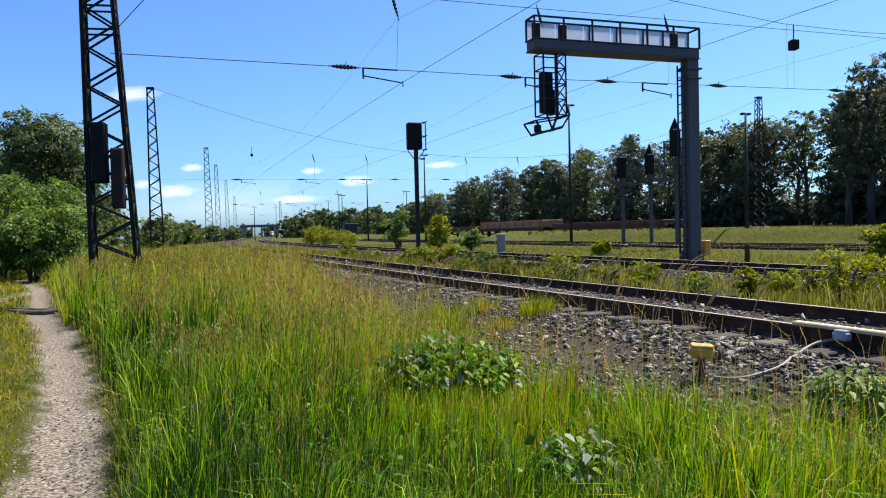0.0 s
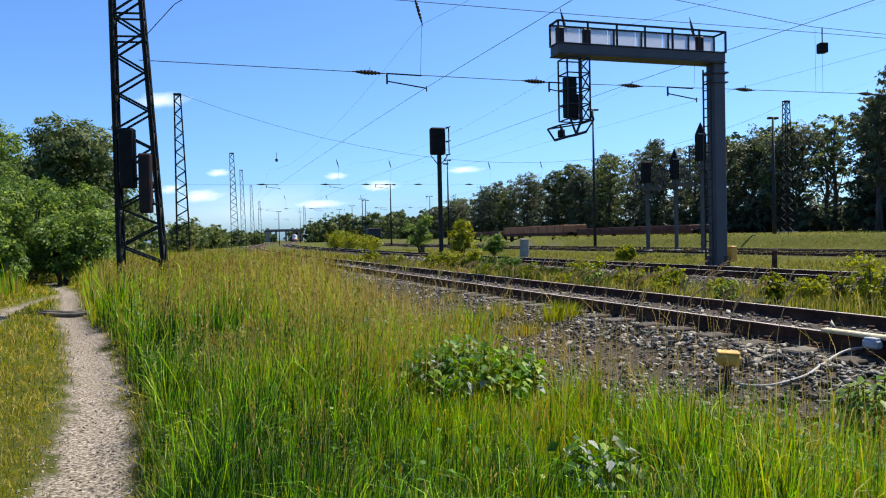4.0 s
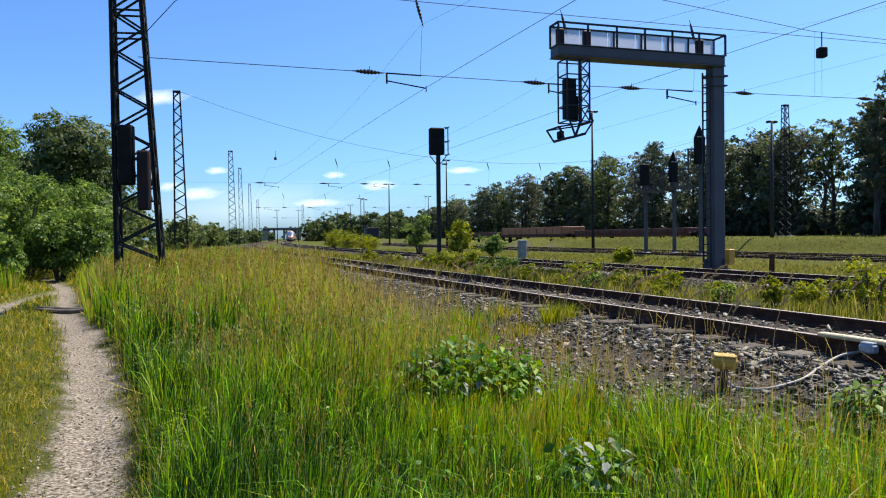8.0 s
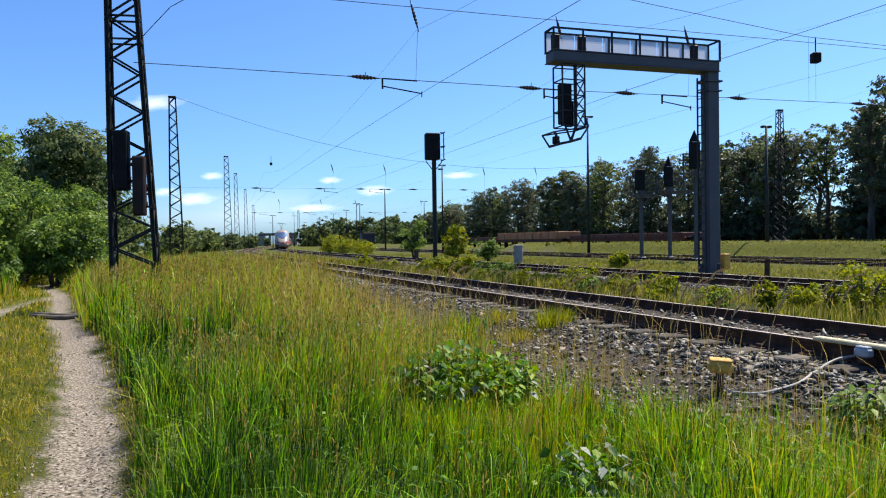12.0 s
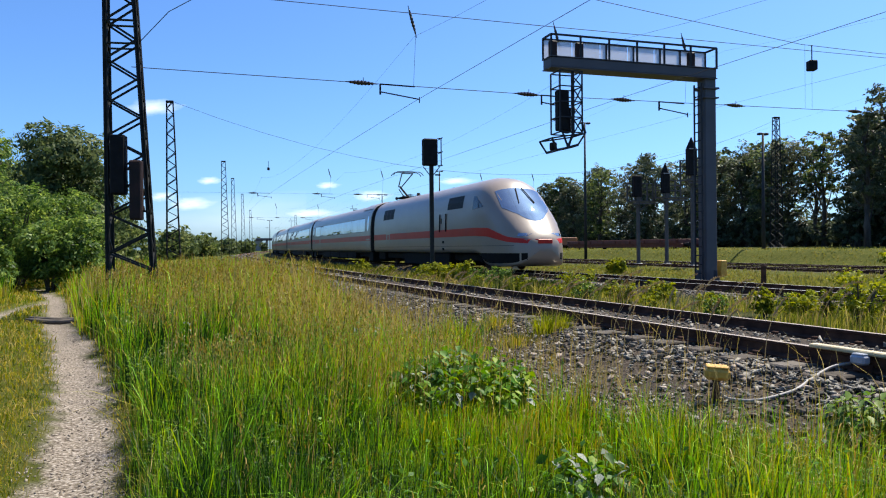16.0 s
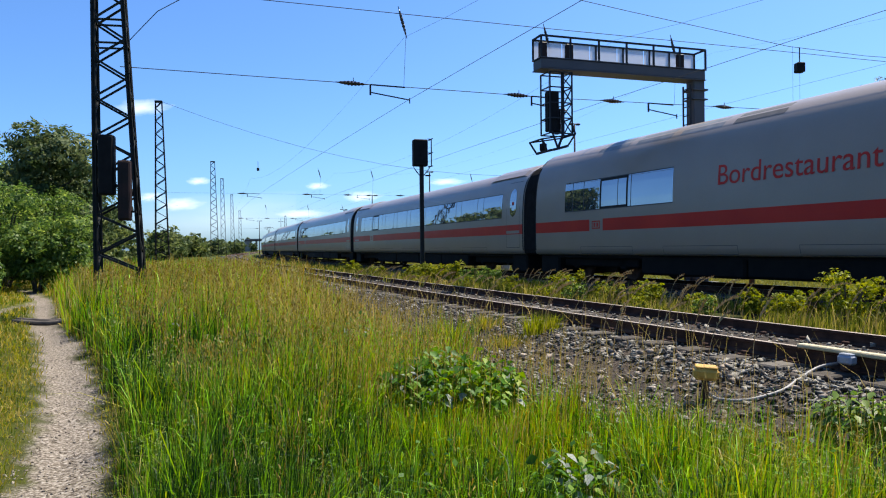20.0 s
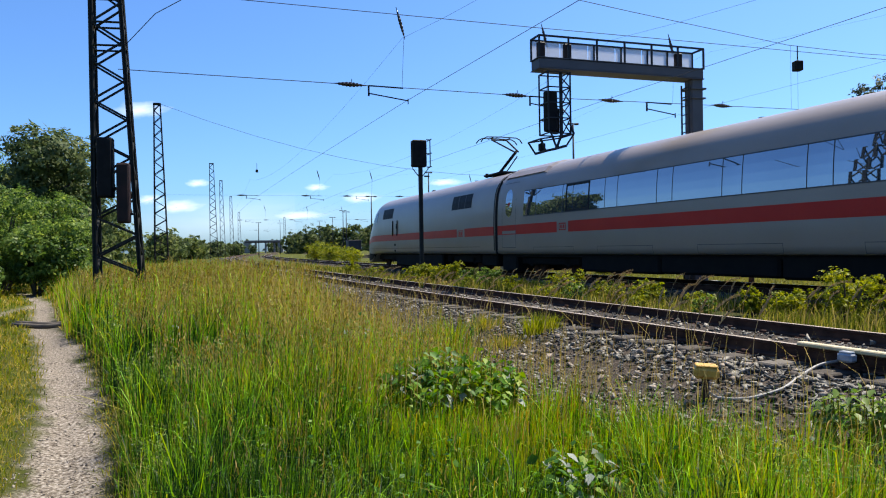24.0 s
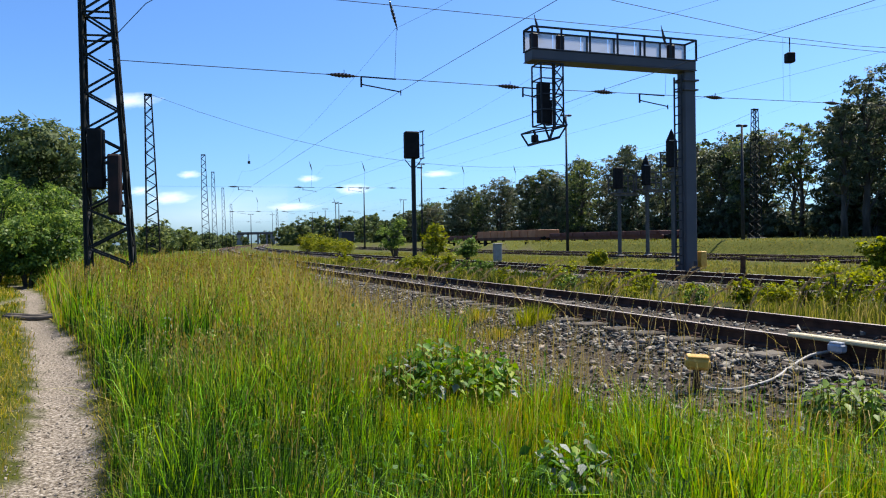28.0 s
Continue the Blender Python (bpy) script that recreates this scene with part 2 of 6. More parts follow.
G_WEED = leafy("olive weeds", [(0.0, (0.026, 0.048, 0.009)), (0.4, (0.160, 0.190, 0.024)), (0.75, (0.330, 0.300, 0.062)), (1.0, (0.40, 0.32, 0.15))], 0.9, 0.4, 0.6, 0.8, 1.0)
G_PANICLE = leafy("pale ripe panicles", [(0.0, (0.30, 0.24, 0.12)), (0.5, (0.45, 0.37, 0.20)), (1.0, (0.58, 0.49, 0.30))], 0.5, 0.5)
G_SHORT = leafy("short trodden grass", [(0.0, (0.050, 0.100, 0.009)), (0.35, (0.155, 0.190, 0.016)), (0.65, (0.31, 0.26, 0.030)), (1.0, (0.42, 0.34, 0.12))], 0.9, 0.45, 0.6, 0.85, 1.0)
G_FIELD = leafy("far meadow", [(0.0, (0.085, 0.108, 0.020)), (0.5, (0.165, 0.170, 0.034)), (1.0, (0.26, 0.215, 0.070))], 0.16, 0.45, 0.6, 0.5, 1.2)
G_SHRUB = leafy("yellow-green shrub leaves", [(0.0, (0.040, 0.074, 0.008)), (0.45, (0.180, 0.220, 0.017)), (1.0, (0.40, 0.39, 0.045))], 0.6, 0.45, 0.55, 0.7)
G_NETTLE = leafy("broad herb leaves", [(0.0, (0.016, 0.062, 0.008)), (0.5, (0.075, 0.180, 0.013)), (1.0, (0.25, 0.33, 0.022))], 1.5, 0.35, 0.5, 0.7)
G_HERB = leafy("small meadow herb leaves", [(0.0, (0.022, 0.060, 0.012)), (0.45, (0.105, 0.190, 0.030)), (0.8, (0.26, 0.33, 0.06)), (1.0, (0.40, 0.42, 0.22))], 0.8, 0.4, 0.5, 0.6, 0.8, 0.2)
G_PALELEAF = leafy("pale undersides of leaves", [(0.0, (0.173, 0.209, 0.158)), (0.6, (0.274, 0.302, 0.259)), (1.0, (0.360, 0.374, 0.338))], 2.0, 0.3, 0.5)
G_TREE = leafy("broadleaf foliage", [(0.0, (0.018, 0.038, 0.013)), (0.5, (0.084, 0.122, 0.038)), (1.0, (0.25, 0.28, 0.10))], 0.18, 0.42, 0.55, 0.7)
G_WOOD = leafy("shady wood foliage", [(0.0, (0.018, 0.026, 0.014)), (0.5, (0.066, 0.088, 0.046)), (1.0, (0.195, 0.220, 0.128))], 0.4, 0.3, 0.5, 0.42, 1.3)
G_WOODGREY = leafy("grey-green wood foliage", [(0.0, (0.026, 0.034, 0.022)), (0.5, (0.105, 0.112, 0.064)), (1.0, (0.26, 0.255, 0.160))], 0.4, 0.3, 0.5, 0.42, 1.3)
G_HEDGE = leafy("hedge foliage", [(0.0, (0.014, 0.036, 0.010)), (0.5, (0.094, 0.168, 0.034)), (1.0, (0.36, 0.44, 0.115))], 0.9, 0.48, 0.42, 0.5, 1.2)
# on far trees this paler grey-green has the haze put into its colour
G_WILLOW_HAZE = leafy("grey-green foliage, also for hazy far trees", [(0.0, (0.032, 0.058, 0.022)), (0.5, (0.086, 0.122, 0.045)), (1.0, (0.173, 0.202, 0.086))], 0.3, 0.38, 0.55, 0.7)


def ground_material():
    m, n, l = nodes_of("meadow soil, gravel and trodden path")
    p = n["Principled BSDF"]
    fine, mid, wide = noise_node(n, l, 38, 4), noise_node(n, l, 5, 5), noise_node(n, l, 0.35, 3)

    def mixed(a, b, fac):
        mx = n.new("ShaderNodeMix")
        mx.data_type = "RGBA"
        l.new(fac, mx.inputs[0])
        l.new(a, mx.inputs[6])
        l.new(b, mx.inputs[7])
        return mx.outputs[2]

    def attr(name):
        at = n.new("ShaderNodeAttribute")
        at.attribute_name = name
        return at.outputs["Fac"]

    soil = ramp_node(n, [(0.3, (0.014, 0.018, 0.005)), (0.55, (0.028, 0.033, 0.009)), (0.75, (0.050, 0.046, 0.016))])
    meadow = ramp_node(n, [(0.3, (0.040, 0.052, 0.008)), (0.55, (0.068, 0.074, 0.013)), (0.75, (0.105, 0.097, 0.023))])
    gravel = ramp_node(n, [(0.3, (0.018, 0.013, 0.010)), (0.5, (0.054, 0.043, 0.034)), (0.7, (0.130, 0.109, 0.090))])
    path = ramp_node(n, [(0.30, (0.034, 0.026, 0.019)), (0.45, (0.125, 0.104, 0.082)), (0.60, (0.255, 0.222, 0.184)), (0.75, (0.40, 0.365, 0.32))])
    dark = ramp_node(n, [(0.3, (0.020, 0.016, 0.014)), (0.7, (0.074, 0.064, 0.056))])
    l.new(mid.outputs[0], soil.inputs[0])
    l.new(mid.outputs[0], meadow.inputs[0])
    l.new(fine.outputs[0], gravel.inputs[0])
    l.new(fine.outputs[0], path.inputs[0])
    l.new(fine.outputs[0], dark.inputs[0])
    c = mixed(soil.outputs[0], meadow.outputs[0], attr("field"))
    c = mixed(c, gravel.outputs[0], attr("gravel"))
    c = mixed(c, dark.outputs[0], attr("cinder"))
    c = mixed(c, path.outputs[0], attr("path"))
    hs = n.new("ShaderNodeHueSaturation")
    mr = n.new("ShaderNodeMapRange")
    mr.inputs["To Min"].default_value, mr.inputs["To Max"].default_value = 0.75, 1.25
    l.new(wide.outputs[0], mr.inputs[0])
    l.new(mr.outputs[0], hs.inputs["Value"])
    l.new(c, hs.inputs["Color"])
    l.new(hs.outputs[0], p.inputs["Base Color"])
    p.inputs["Roughness"].default_value = 0.95
    p.inputs["Specular IOR Level"].default_value = 0.05
    b = n.new("ShaderNodeBump")
    b.inputs["Strength"].default_value, b.inputs["Distance"].default_value = 0.7, 0.02
    l.new(fine.outputs[0], b.inputs["Height"])
    l.new(b.outputs[0], p.inputs["Normal"])
    return m


M_GROUND = ground_material()


# ---- mesh building ----
class Shape:
    """Corners and faces gathered piece by piece, then made into one mesh."""

    def __init__(self):
        self.v, self.f = [], []

    def add(self, verts, faces):
        k = len(self.v)
        self.v += [tuple(p) for p in verts]
        self.f += [tuple(i + k for i in f) for f in faces]
        return self

    def box(self, c, size, m=None, bevel=0.0):
        """A box round c; with a bevel its edges are chamfered."""
        hx, hy, hz = (a / 2 for a in size)
        if bevel <= 0:
            vs = [(sx * hx, sy * hy, sz * hz) for sx in (-1, 1) for sy in (-1, 1) for sz in (-1, 1)]
            fs = [(0, 1, 3, 2), (4, 6, 7, 5), (0, 4, 5, 1), (2, 3, 7, 6), (0, 2, 6, 4), (1, 5, 7, 3)]
        else:
            b = min(bevel, hx * 0.9, hy * 0.9, hz * 0.9)
            bm = bmesh.new()
            for sx in (-1, 1):
                for sy in (-1, 1):
                    for sz in (-1, 1):
                        for ax in range(3):
                            e = [hx - b, hy - b, hz - b]
                            e[ax] += b
                            bm.verts.new((sx * e[0], sy * e[1], sz * e[2]))
            bmesh.ops.convex_hull(bm, input=bm.verts)
            bm.verts.index_update()
            vs = [v.co.copy() for v in bm.verts]
            fs = [tuple(v.index for v in f.verts) for f in bm.faces]
            bm.free()
        if m is not None:
            vs = [m @ Vector(p) for p in vs]
        return self.add([Vector(p) + Vector(c) for p in vs], fs)

    def bar(self, p, q, w, h=None):
        """A square or flat bar from p to q."""
        p, q = Vector(p), Vector(q)
        d = q - p
        turn = d.to_track_quat("Z", "Y").to_matrix()
        return self.box((p + q) / 2, (w, h or w, d.length), turn)

    def tube(self, p, q, r1, r2=None, n=8, caps=True):
        p, q = Vector(p), Vector(q)
        r2 = r1 if r2 is None else r2
        turn = (q - p).to_track_quat("Z", "Y").to_matrix()
        vs = []
        for c, r in ((p, r1), (q, r2)):
            vs += [c + turn @ Vector((r * math.cos(2 * math.pi * i / n), r * math.sin(2 * math.pi * i / n), 0)) for i in range(n)]
        fs = [(i, (i + 1) % n, n + (i + 1) % n, n + i) for i in range(n)]
        if caps:
            fs += [tuple(range(n - 1, -1, -1)), tuple(range(n, 2 * n))]
        return self.add(vs, fs)

    def line(self, pts, r, n=6):
        """A tube along a row of points."""
        pts = [Vector(p) for p in pts]
        vs, fs = [], []
        for i, p in enumerate(pts):
            d = (pts[min(i + 1, len(pts) - 1)] - pts[max(i - 1, 0)]).normalized()
            side = d.cross(Vector((0, 0, 1)))
            side = side.normalized() if side.length > 1e-4 else Vector((1, 0, 0))
            up = side.cross(d)
            rr = r[i] if isinstance(r, (list, tuple)) else r
            vs += [p + side * rr * math.cos(2 * math.pi * k / n) + up * rr * math.sin(2 * math.pi * k / n) for k in range(n)]
        for i in range(len(pts) - 1):
            fs += [(i * n + k, i * n + (k + 1) % n, (i + 1) * n + (k + 1) % n, (i + 1) * n + k) for k in range(n)]
        fs += [tuple(range(n - 1, -1, -1)), tuple(range((len(pts) - 1) * n, len(pts) * n))]
        return self.add(vs, fs)

    def lathe(self, c, rings, n=12, axis=None):
        """Rings (radius, height) turned about an upright axis at c."""
        vs = [(r * math.cos(2 * math.pi * i / n), r * math.sin(2 * math.pi * i / n), z) for r, z in rings for i in range(n)]
        fs = [(k * n + i, k * n + (i + 1) % n, (k + 1) * n + (i + 1) % n, (k + 1) * n + i) for k in range(len(rings) - 1) for i in range(n)]
        fs += [tuple(range(n - 1, -1, -1)), tuple(range((len(rings) - 1) * n, len(rings) * n))]
        if axis is not None:
            vs = [axis @ Vector(p) for p in vs]
        return self.add([Vector(p) + Vector(c) for p in vs], fs)

    def mesh(self, name, material, smooth=False):
        me = bpy.data.meshes.new(name)
        me.from_pydata([tuple(p) for p in self.v], [], self.f)
        me.materials.append(material)
        if smooth:
            me.polygons.foreach_set("use_smooth", [True] * len(me.polygons))
        me.update()
        return me


def part(name, shape, material, parent, label="", smooth=False):
    """One mesh object under a thing or a part (a Shape or a ready mesh)."""
    ob = new(name, shape.mesh(name, material, smooth) if isinstance(shape, Shape) else shape)
    ob.parent = parent
    return tagged(ob, label)


def thing(name, label, category, at=None, group="", kind=""):
    ob = new(name)
    ob.empty_display_size = 0.2
    if at is not None:
        ob.matrix_world = at
    return tagged(ob, label, category, group, kind)


def quick_mesh(name, verts, faces, material, smooth=False):
    """A large mesh from arrays: corners (n, 3) and faces (m, 3 or 4)."""
    verts, faces = np.asarray(verts, np.float32), np.asarray(faces, np.int32)
    me = bpy.data.meshes.new(name)
    me.vertices.add(len(verts))
    me.vertices.foreach_set("co", verts.ravel())
    k = faces.shape[1]
    me.loops.add(faces.size)
    me.loops.foreach_set("vertex_index", faces.ravel())
    me.polygons.add(len(faces))
    me.polygons.foreach_set("loop_start", np.arange(len(faces), dtype=np.int32) * k)
    me.polygons.foreach_set("loop_total", np.full(len(faces), k, np.int32))
    if smooth:
        me.polygons.foreach_set("use_smooth", np.ones(len(faces), bool))
    me.materials.append(material)
    me.update(calc_edges=True)
    me.validate()
    return me


# ---- ground: one sheet to the horizon ----
def build_ground():
    ang = np.radians(np.concatenate([np.arange(-50, 50, 0.45), np.arange(50, 310, 2.6)]))
    rad = np.concatenate([[0.001], np.geomspace(0.4, 70, 250), np.geomspace(75, 3500, 36)])
    rr, aa = np.meshgrid(rad, ang, indexing="ij")
    x, y = rr * np.sin(aa) + 0.05, rr * np.cos(aa) + 0.03
    z = ground_z(x, y)
    na = len(ang)
    i, j = np.meshgrid(np.arange(len(rad) - 1), np.arange(na), indexing="ij")
    j2 = (j + 1) % na
    faces = np.stack([i * na + j, i * na + j2, (i + 1) * na + j2, (i + 1) * na + j], -1).reshape(-1, 4)[:, ::-1]
    me = quick_mesh("ground", np.stack([x, y, z], -1).reshape(-1, 3), faces, M_GROUND, True)
    a, o = along_off(x, y)
    edge = 0.35 * wavy(x, y, 1.3) + 0.2 * wavy(x, y, 4.0)
    near_edge = np.interp(a, EDGE_A, EDGE_O)
    gravel = np.clip((o - near_edge + edge * 0.6) / 0.35, 0, 1) * np.clip((-4.6 + edge - o) / 0.5, 0, 1)
    gravel = np.maximum(gravel, np.clip((1.9 - np.abs(o) + 0.3 * edge) / 0.3, 0, 1))
    for c in (13.7, 18.2):
        gravel = np.maximum(gravel, 0.8 * np.clip((1.6 - np.abs(o - c)) / 0.4, 0, 1))
    cinder = np.clip(1 - np.abs(o + 9.35 + 0.25 * edge) / 0.42, 0, 1) * np.clip((a - 2) / 3, 0, 1) * np.clip((13.5 - a) / 2.5, 0, 1)
    cinder = np.maximum(cinder, np.clip((0.86 - np.abs(o + 7.1) + 0.1 * edge) / 0.15, 0, 1))
    field = np.clip((o - 2.2) / 1.5, 0, 1) + 0.55 * np.clip(0.5 - (x + 0.505 * y) / 0.9, 0, 1) + np.clip((-17 - o) / 3, 0, 1) + np.clip((np.hypot(x, y) - 14) / 25, 0, 1)
    d = path_dist(x, y, PATH_LINE) + 0.09 * wavy(x, y, 2.7) + 0.07 * wavy(x, y, 7.0) + 0.05 * wavy(x, y, 17.0)
    d2 = path_dist(x, y, FORK_LINE) + 0.09 * wavy(x, y, 2.7) + 0.08
    way = np.clip((0.33 - np.minimum(d, d2)) / 0.14, 0, 1)
    for name, w in (("gravel", gravel), ("cinder", np.clip(cinder * 1.3, 0, 1)), ("field", np.clip(field, 0, 1)), ("path", way)):
        me.attributes.new(name, "FLOAT", "POINT").data.foreach_set("value", w.astype(np.float32).ravel())
    tagged(new("ground", me), "uneven meadow ground with a narrow gravel path", "ground", kind="structure")


build_ground()


# ---- railway tracks ----
RAIL_PROFILE = ((-0.075, 0.0), (-0.075, 0.018), (-0.010, 0.040), (-0.010, 0.112), (-0.034, 0.122), (-0.034, 0.150), (0.034, 0.150), (0.034, 0.122), (0.010, 0.112), (0.010, 0.040), (0.075, 0.018), (0.075, 0.0))


def sweep(shape, profile, off, z, s_list):
    n = len(profile)
    vs = []
    for s in s_list:
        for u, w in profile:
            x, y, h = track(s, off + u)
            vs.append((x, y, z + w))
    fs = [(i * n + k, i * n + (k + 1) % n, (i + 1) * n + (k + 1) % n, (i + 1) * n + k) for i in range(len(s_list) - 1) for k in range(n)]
    return shape.add(vs, fs)


def s_steps(a, b):
    out, s = [], a
    while s < b:
        out.append(s)
        s += 2.5 if -20 < s < 60 else (8 if s < 240 else 40)
    return out + [b]


def railway(off, label, s0, s1, near0, near1, head, sleepers=True, sunk=0.0):
    t = thing("railway_track", label, "railway track", group="railway tracks")
    for g in (-0.7525, 0.7525):
        rail = part("rail", sweep(Shape(), RAIL_PROFILE, off + g, RAIL_Z - sunk - 0.152, s_steps(s0, s1)), M_RAIL, t)
        part("rail_head", sweep(Shape(), ((-0.030, 0.150), (-0.030, 0.1515), (0.030, 0.1515), (0.030, 0.150)), off + g, RAIL_Z - sunk - 0.152, s_steps(s0, s1)), head, rail, "worn bright running surface")
    if not sleepers:
        return t
    rng = random.Random(int(off * 10) + 900)
    kinds = [Shape().box((0, 0, -0.08), (2.5 + rng.uniform(-0.06, 0.06), 0.25, 0.16), bevel=0.015).mesh("sleeper", M_SLEEPER) for _ in range(4)]
    plate = Shape().box((0, 0, 0.004), (0.30, 0.17, 0.02), bevel=0.004).mesh("base_plate", M_RAIL)
    clip = Shape().box((0, 0, 0.03), (0.05, 0.09, 0.035), bevel=0.008).mesh("clip", M_RAIL)
    far = Shape()
    k = 0
    s = max(s0, -60)
    while s < min(s1, 200):
        x, y, h = track(s, off)
        m = pose(x + rng.uniform(-0.02, 0.02), y, RAIL_Z - sunk - 0.153, rng.uniform(-0.6, 0.6), rng.uniform(-0.5, 0.5), math.degrees(h) + rng.uniform(-0.6, 0.6))
        if near0 <= s <= near1:
            ob = new("sleeper", kinds[k % 4])
            ob.parent, ob.matrix_local = t, m
            if s < near0 + 26:
                for g in (-0.7525, 0.7525):
                    for data, nm, dx in ((plate, "base_plate", 0), (clip, "rail_clip", -0.1), (clip, "rail_clip", 0.1)):
                        c = new(nm, data)
                        c.parent, c.matrix_local = ob, pose(g + dx, 0, 0)
        else:
            far.box(m.translation - Vector((0, 0, 0.08)), (2.5, 0.25, 0.16), m.to_3x3())
        s += 0.6
        k += 1
    if far.v:
        tagged(part("sleeper", far, M_SLEEPER, t), kind="stuff")
    return t


railway(-7.1, "old rusty railway track with weathered sleepers", -120, 420, 2.0, 60.0, M_RAILTOP)
railway(0.0, "main line railway track with polished rail heads", -420, 900, 8.0, 70.0, M_RAILBRIGHT)
railway(13.7, "rusty siding track sunk in the grass", -60, 420, 10, 11, M_RAILTOP, sunk=0.10)
railway(18.2, "rusty siding track sunk in the grass", -60, 420, 10, 11, M_RAILTOP, sunk=0.10)


# ---- the high-speed train ----
ROOF = 4.04
PROFILE = ((1.36, 0.76), (1.47, 0.80), (1.505, 0.95), (1.51, 1.40), (1.51, 1.85), (1.50, 2.30), (1.475, 2.70), (1.43, 3.03), (1.345, 3.32), (1.20, 3.58), (0.98, 3.78), (0.70, 3.92), (0.36, 4.01), (0.0, ROOF))
NOSE_U = (0.0, 0.08, 0.17, 0.35, 0.57, 0.85, 1.19, 1.55, 1.91, 2.30, 2.66, 3.0, 3.4, 4.0, 5.0)
NOSE_TOP = (1.05, 1.28, 1.42, 1.62, 1.83, 2.10, 2.44, 2.75, 3.03, 3.36, 3.64, 3.84, 3.97, ROOF, ROOF)
NOSE_BOT = (0.84, 0.62, 0.50, 0.36, 0.28, 0.24, 0.22, 0.22, 0.22, 0.24, 0.34, 0.60, 0.74, 0.76, 0.76)
NOSE_W = (0.30, 0.58, 0.72, 0.92, 1.06, 1.18, 1.29, 1.36, 1.41, 1.45, 1.475, 1.49, 1.505, 1.51, 1.51)
ZS, YS = [p[1] for p in PROFILE], [p[0] for p in PROFILE]


def bellows(y0, y1):
    """The black folds between two cars, a little inside their skins."""
    s = Shape()
    folds = max(2, int((y1 - y0) / 0.11))
    ring = [(-a * 0.992, b) for a, b in PROFILE] + [(a * 0.992, b) for a, b in reversed(PROFILE[:-1])]
    n = len(ring)
    for i in range(2 * folds + 1):
        k = 1.004 if i % 2 else 0.975
        s.v += [(a * k, y0 + (y1 - y0) * i / (2 * folds), 2.2 + (b - 2.2) * k) for a, b in ring]
    for i in range(2 * folds):
        s.f += [(i * n + j, i * n + (j + 1) % n, (i + 1) * n + (j + 1) % n, (i + 1) * n + j) for j in range(n)]
    s.f += [tuple(range(n - 1, -1, -1)), tuple(range(2 * folds * n, 2 * folds * n + n))]
    return s


class Hull:
    """The outer skin of a car: half width at each place along it and height."""

    def __init__(self, length, nose=False, tall=0.0):
        self.length, self.nose, self.tall = length, nose, tall

    def limits(self, u):
        if not self.nose:
            return 0.76, ROOF + self.tall, 1.51
        return float(np.interp(u, NOSE_U, NOSE_BOT)), float(np.interp(u, NOSE_U, NOSE_TOP)), float(np.interp(u, NOSE_U, NOSE_W))

    def level(self, u, z):
        zb, zt, w = self.limits(u)
        return 0.76 + (z - zb) / (zt - zb) * (ROOF - 0.76)

    def half(self, u, z):
        return float(np.interp(self.level(u, z), ZS, YS)) * self.limits(u)[2] / 1.51

    def top(self, u, y):
        zb, zt, w = self.limits(u)
        q = float(np.interp(-abs(y) * 1.51 / w, [-b for b in YS[5:]], ZS[5:]))
        return zb + (q - 0.76) / (ROOF - 0.76) * (zt - zb)

    def point(self, u, z, side, out=0.0):
        return (side * (self.half(u, z) + out), self.length / 2 - u, z)

    def skin(self, u_list):
        s = Shape()
        n = 2 * len(PROFILE) - 1
        for u in u_list:
            zb, zt, w = self.limits(u)
            ring = [(-y * w / 1.51, self.length / 2 - u, zb + (z - 0.76) / (ROOF - 0.76) * (zt - zb)) for y, z in PROFILE]
            ring += [(-a, b, c) for a, b, c in reversed(ring[:-1])]
            s.v += ring
        for i in range(len(u_list) - 1):
            s.f += [(i * n + k, (i + 1) * n + k, (i + 1) * n + (k + 1) % n, i * n + (k + 1) % n) for k in range(n)]
        s.f += [tuple(range(n)), tuple(range(len(u_list) * n - 1, (len(u_list) - 1) * n - 1, -1))]
        return s

    def patch(self, side, u0, u1, z0, z1, out=0.006, nu=None, shape=None, nz=5):
        """A strip that lies on the side of the car; z0 and z1 may be functions of u."""
        nu = nu or max(2, int((u1 - u0) / (0.25 if self.nose and u0 < 5 else 3)) + 1)
        lo = z0 if callable(z0) else (lambda u: z0)
        hi = z1 if callable(z1) else (lambda u: z1)
        s = shape or Shape()
        k0 = len(s.v)
        for i in range(nu):
            u = u0 + (u1 - u0) * i / (nu - 1)
            for j in range(nz):
                s.v.append(self.point(u, lo(u) + (hi(u) - lo(u)) * j / (nz - 1), side, out))
        for i in range(nu - 1):
            for j in range(nz - 1):
                a = k0 + i * nz + j
                q = (a, a + nz, a + nz + 1, a + 1)
                s.f.append(q if side < 0 else q[::-1])
        return s

    def oval(self, side, u, z, ru, rz, out=0.007):
        """A pane with rounded ends that lies on the side of the car."""
        s, n = Shape(), 14
        for j in range(n + 1):
            k = 2 * j / n - 1
            w = ru * (1 - abs(k) ** 3.2) ** 0.5
            for q in (-w, w):
                s.v.append(self.point(u + q, z + rz * k, side, out))
        for j in range(n):
            q = (2 * j, 2 * j + 1, 2 * j + 3, 2 * j + 2)
            s.f.append(q if side < 0 else q[::-1])
        return s


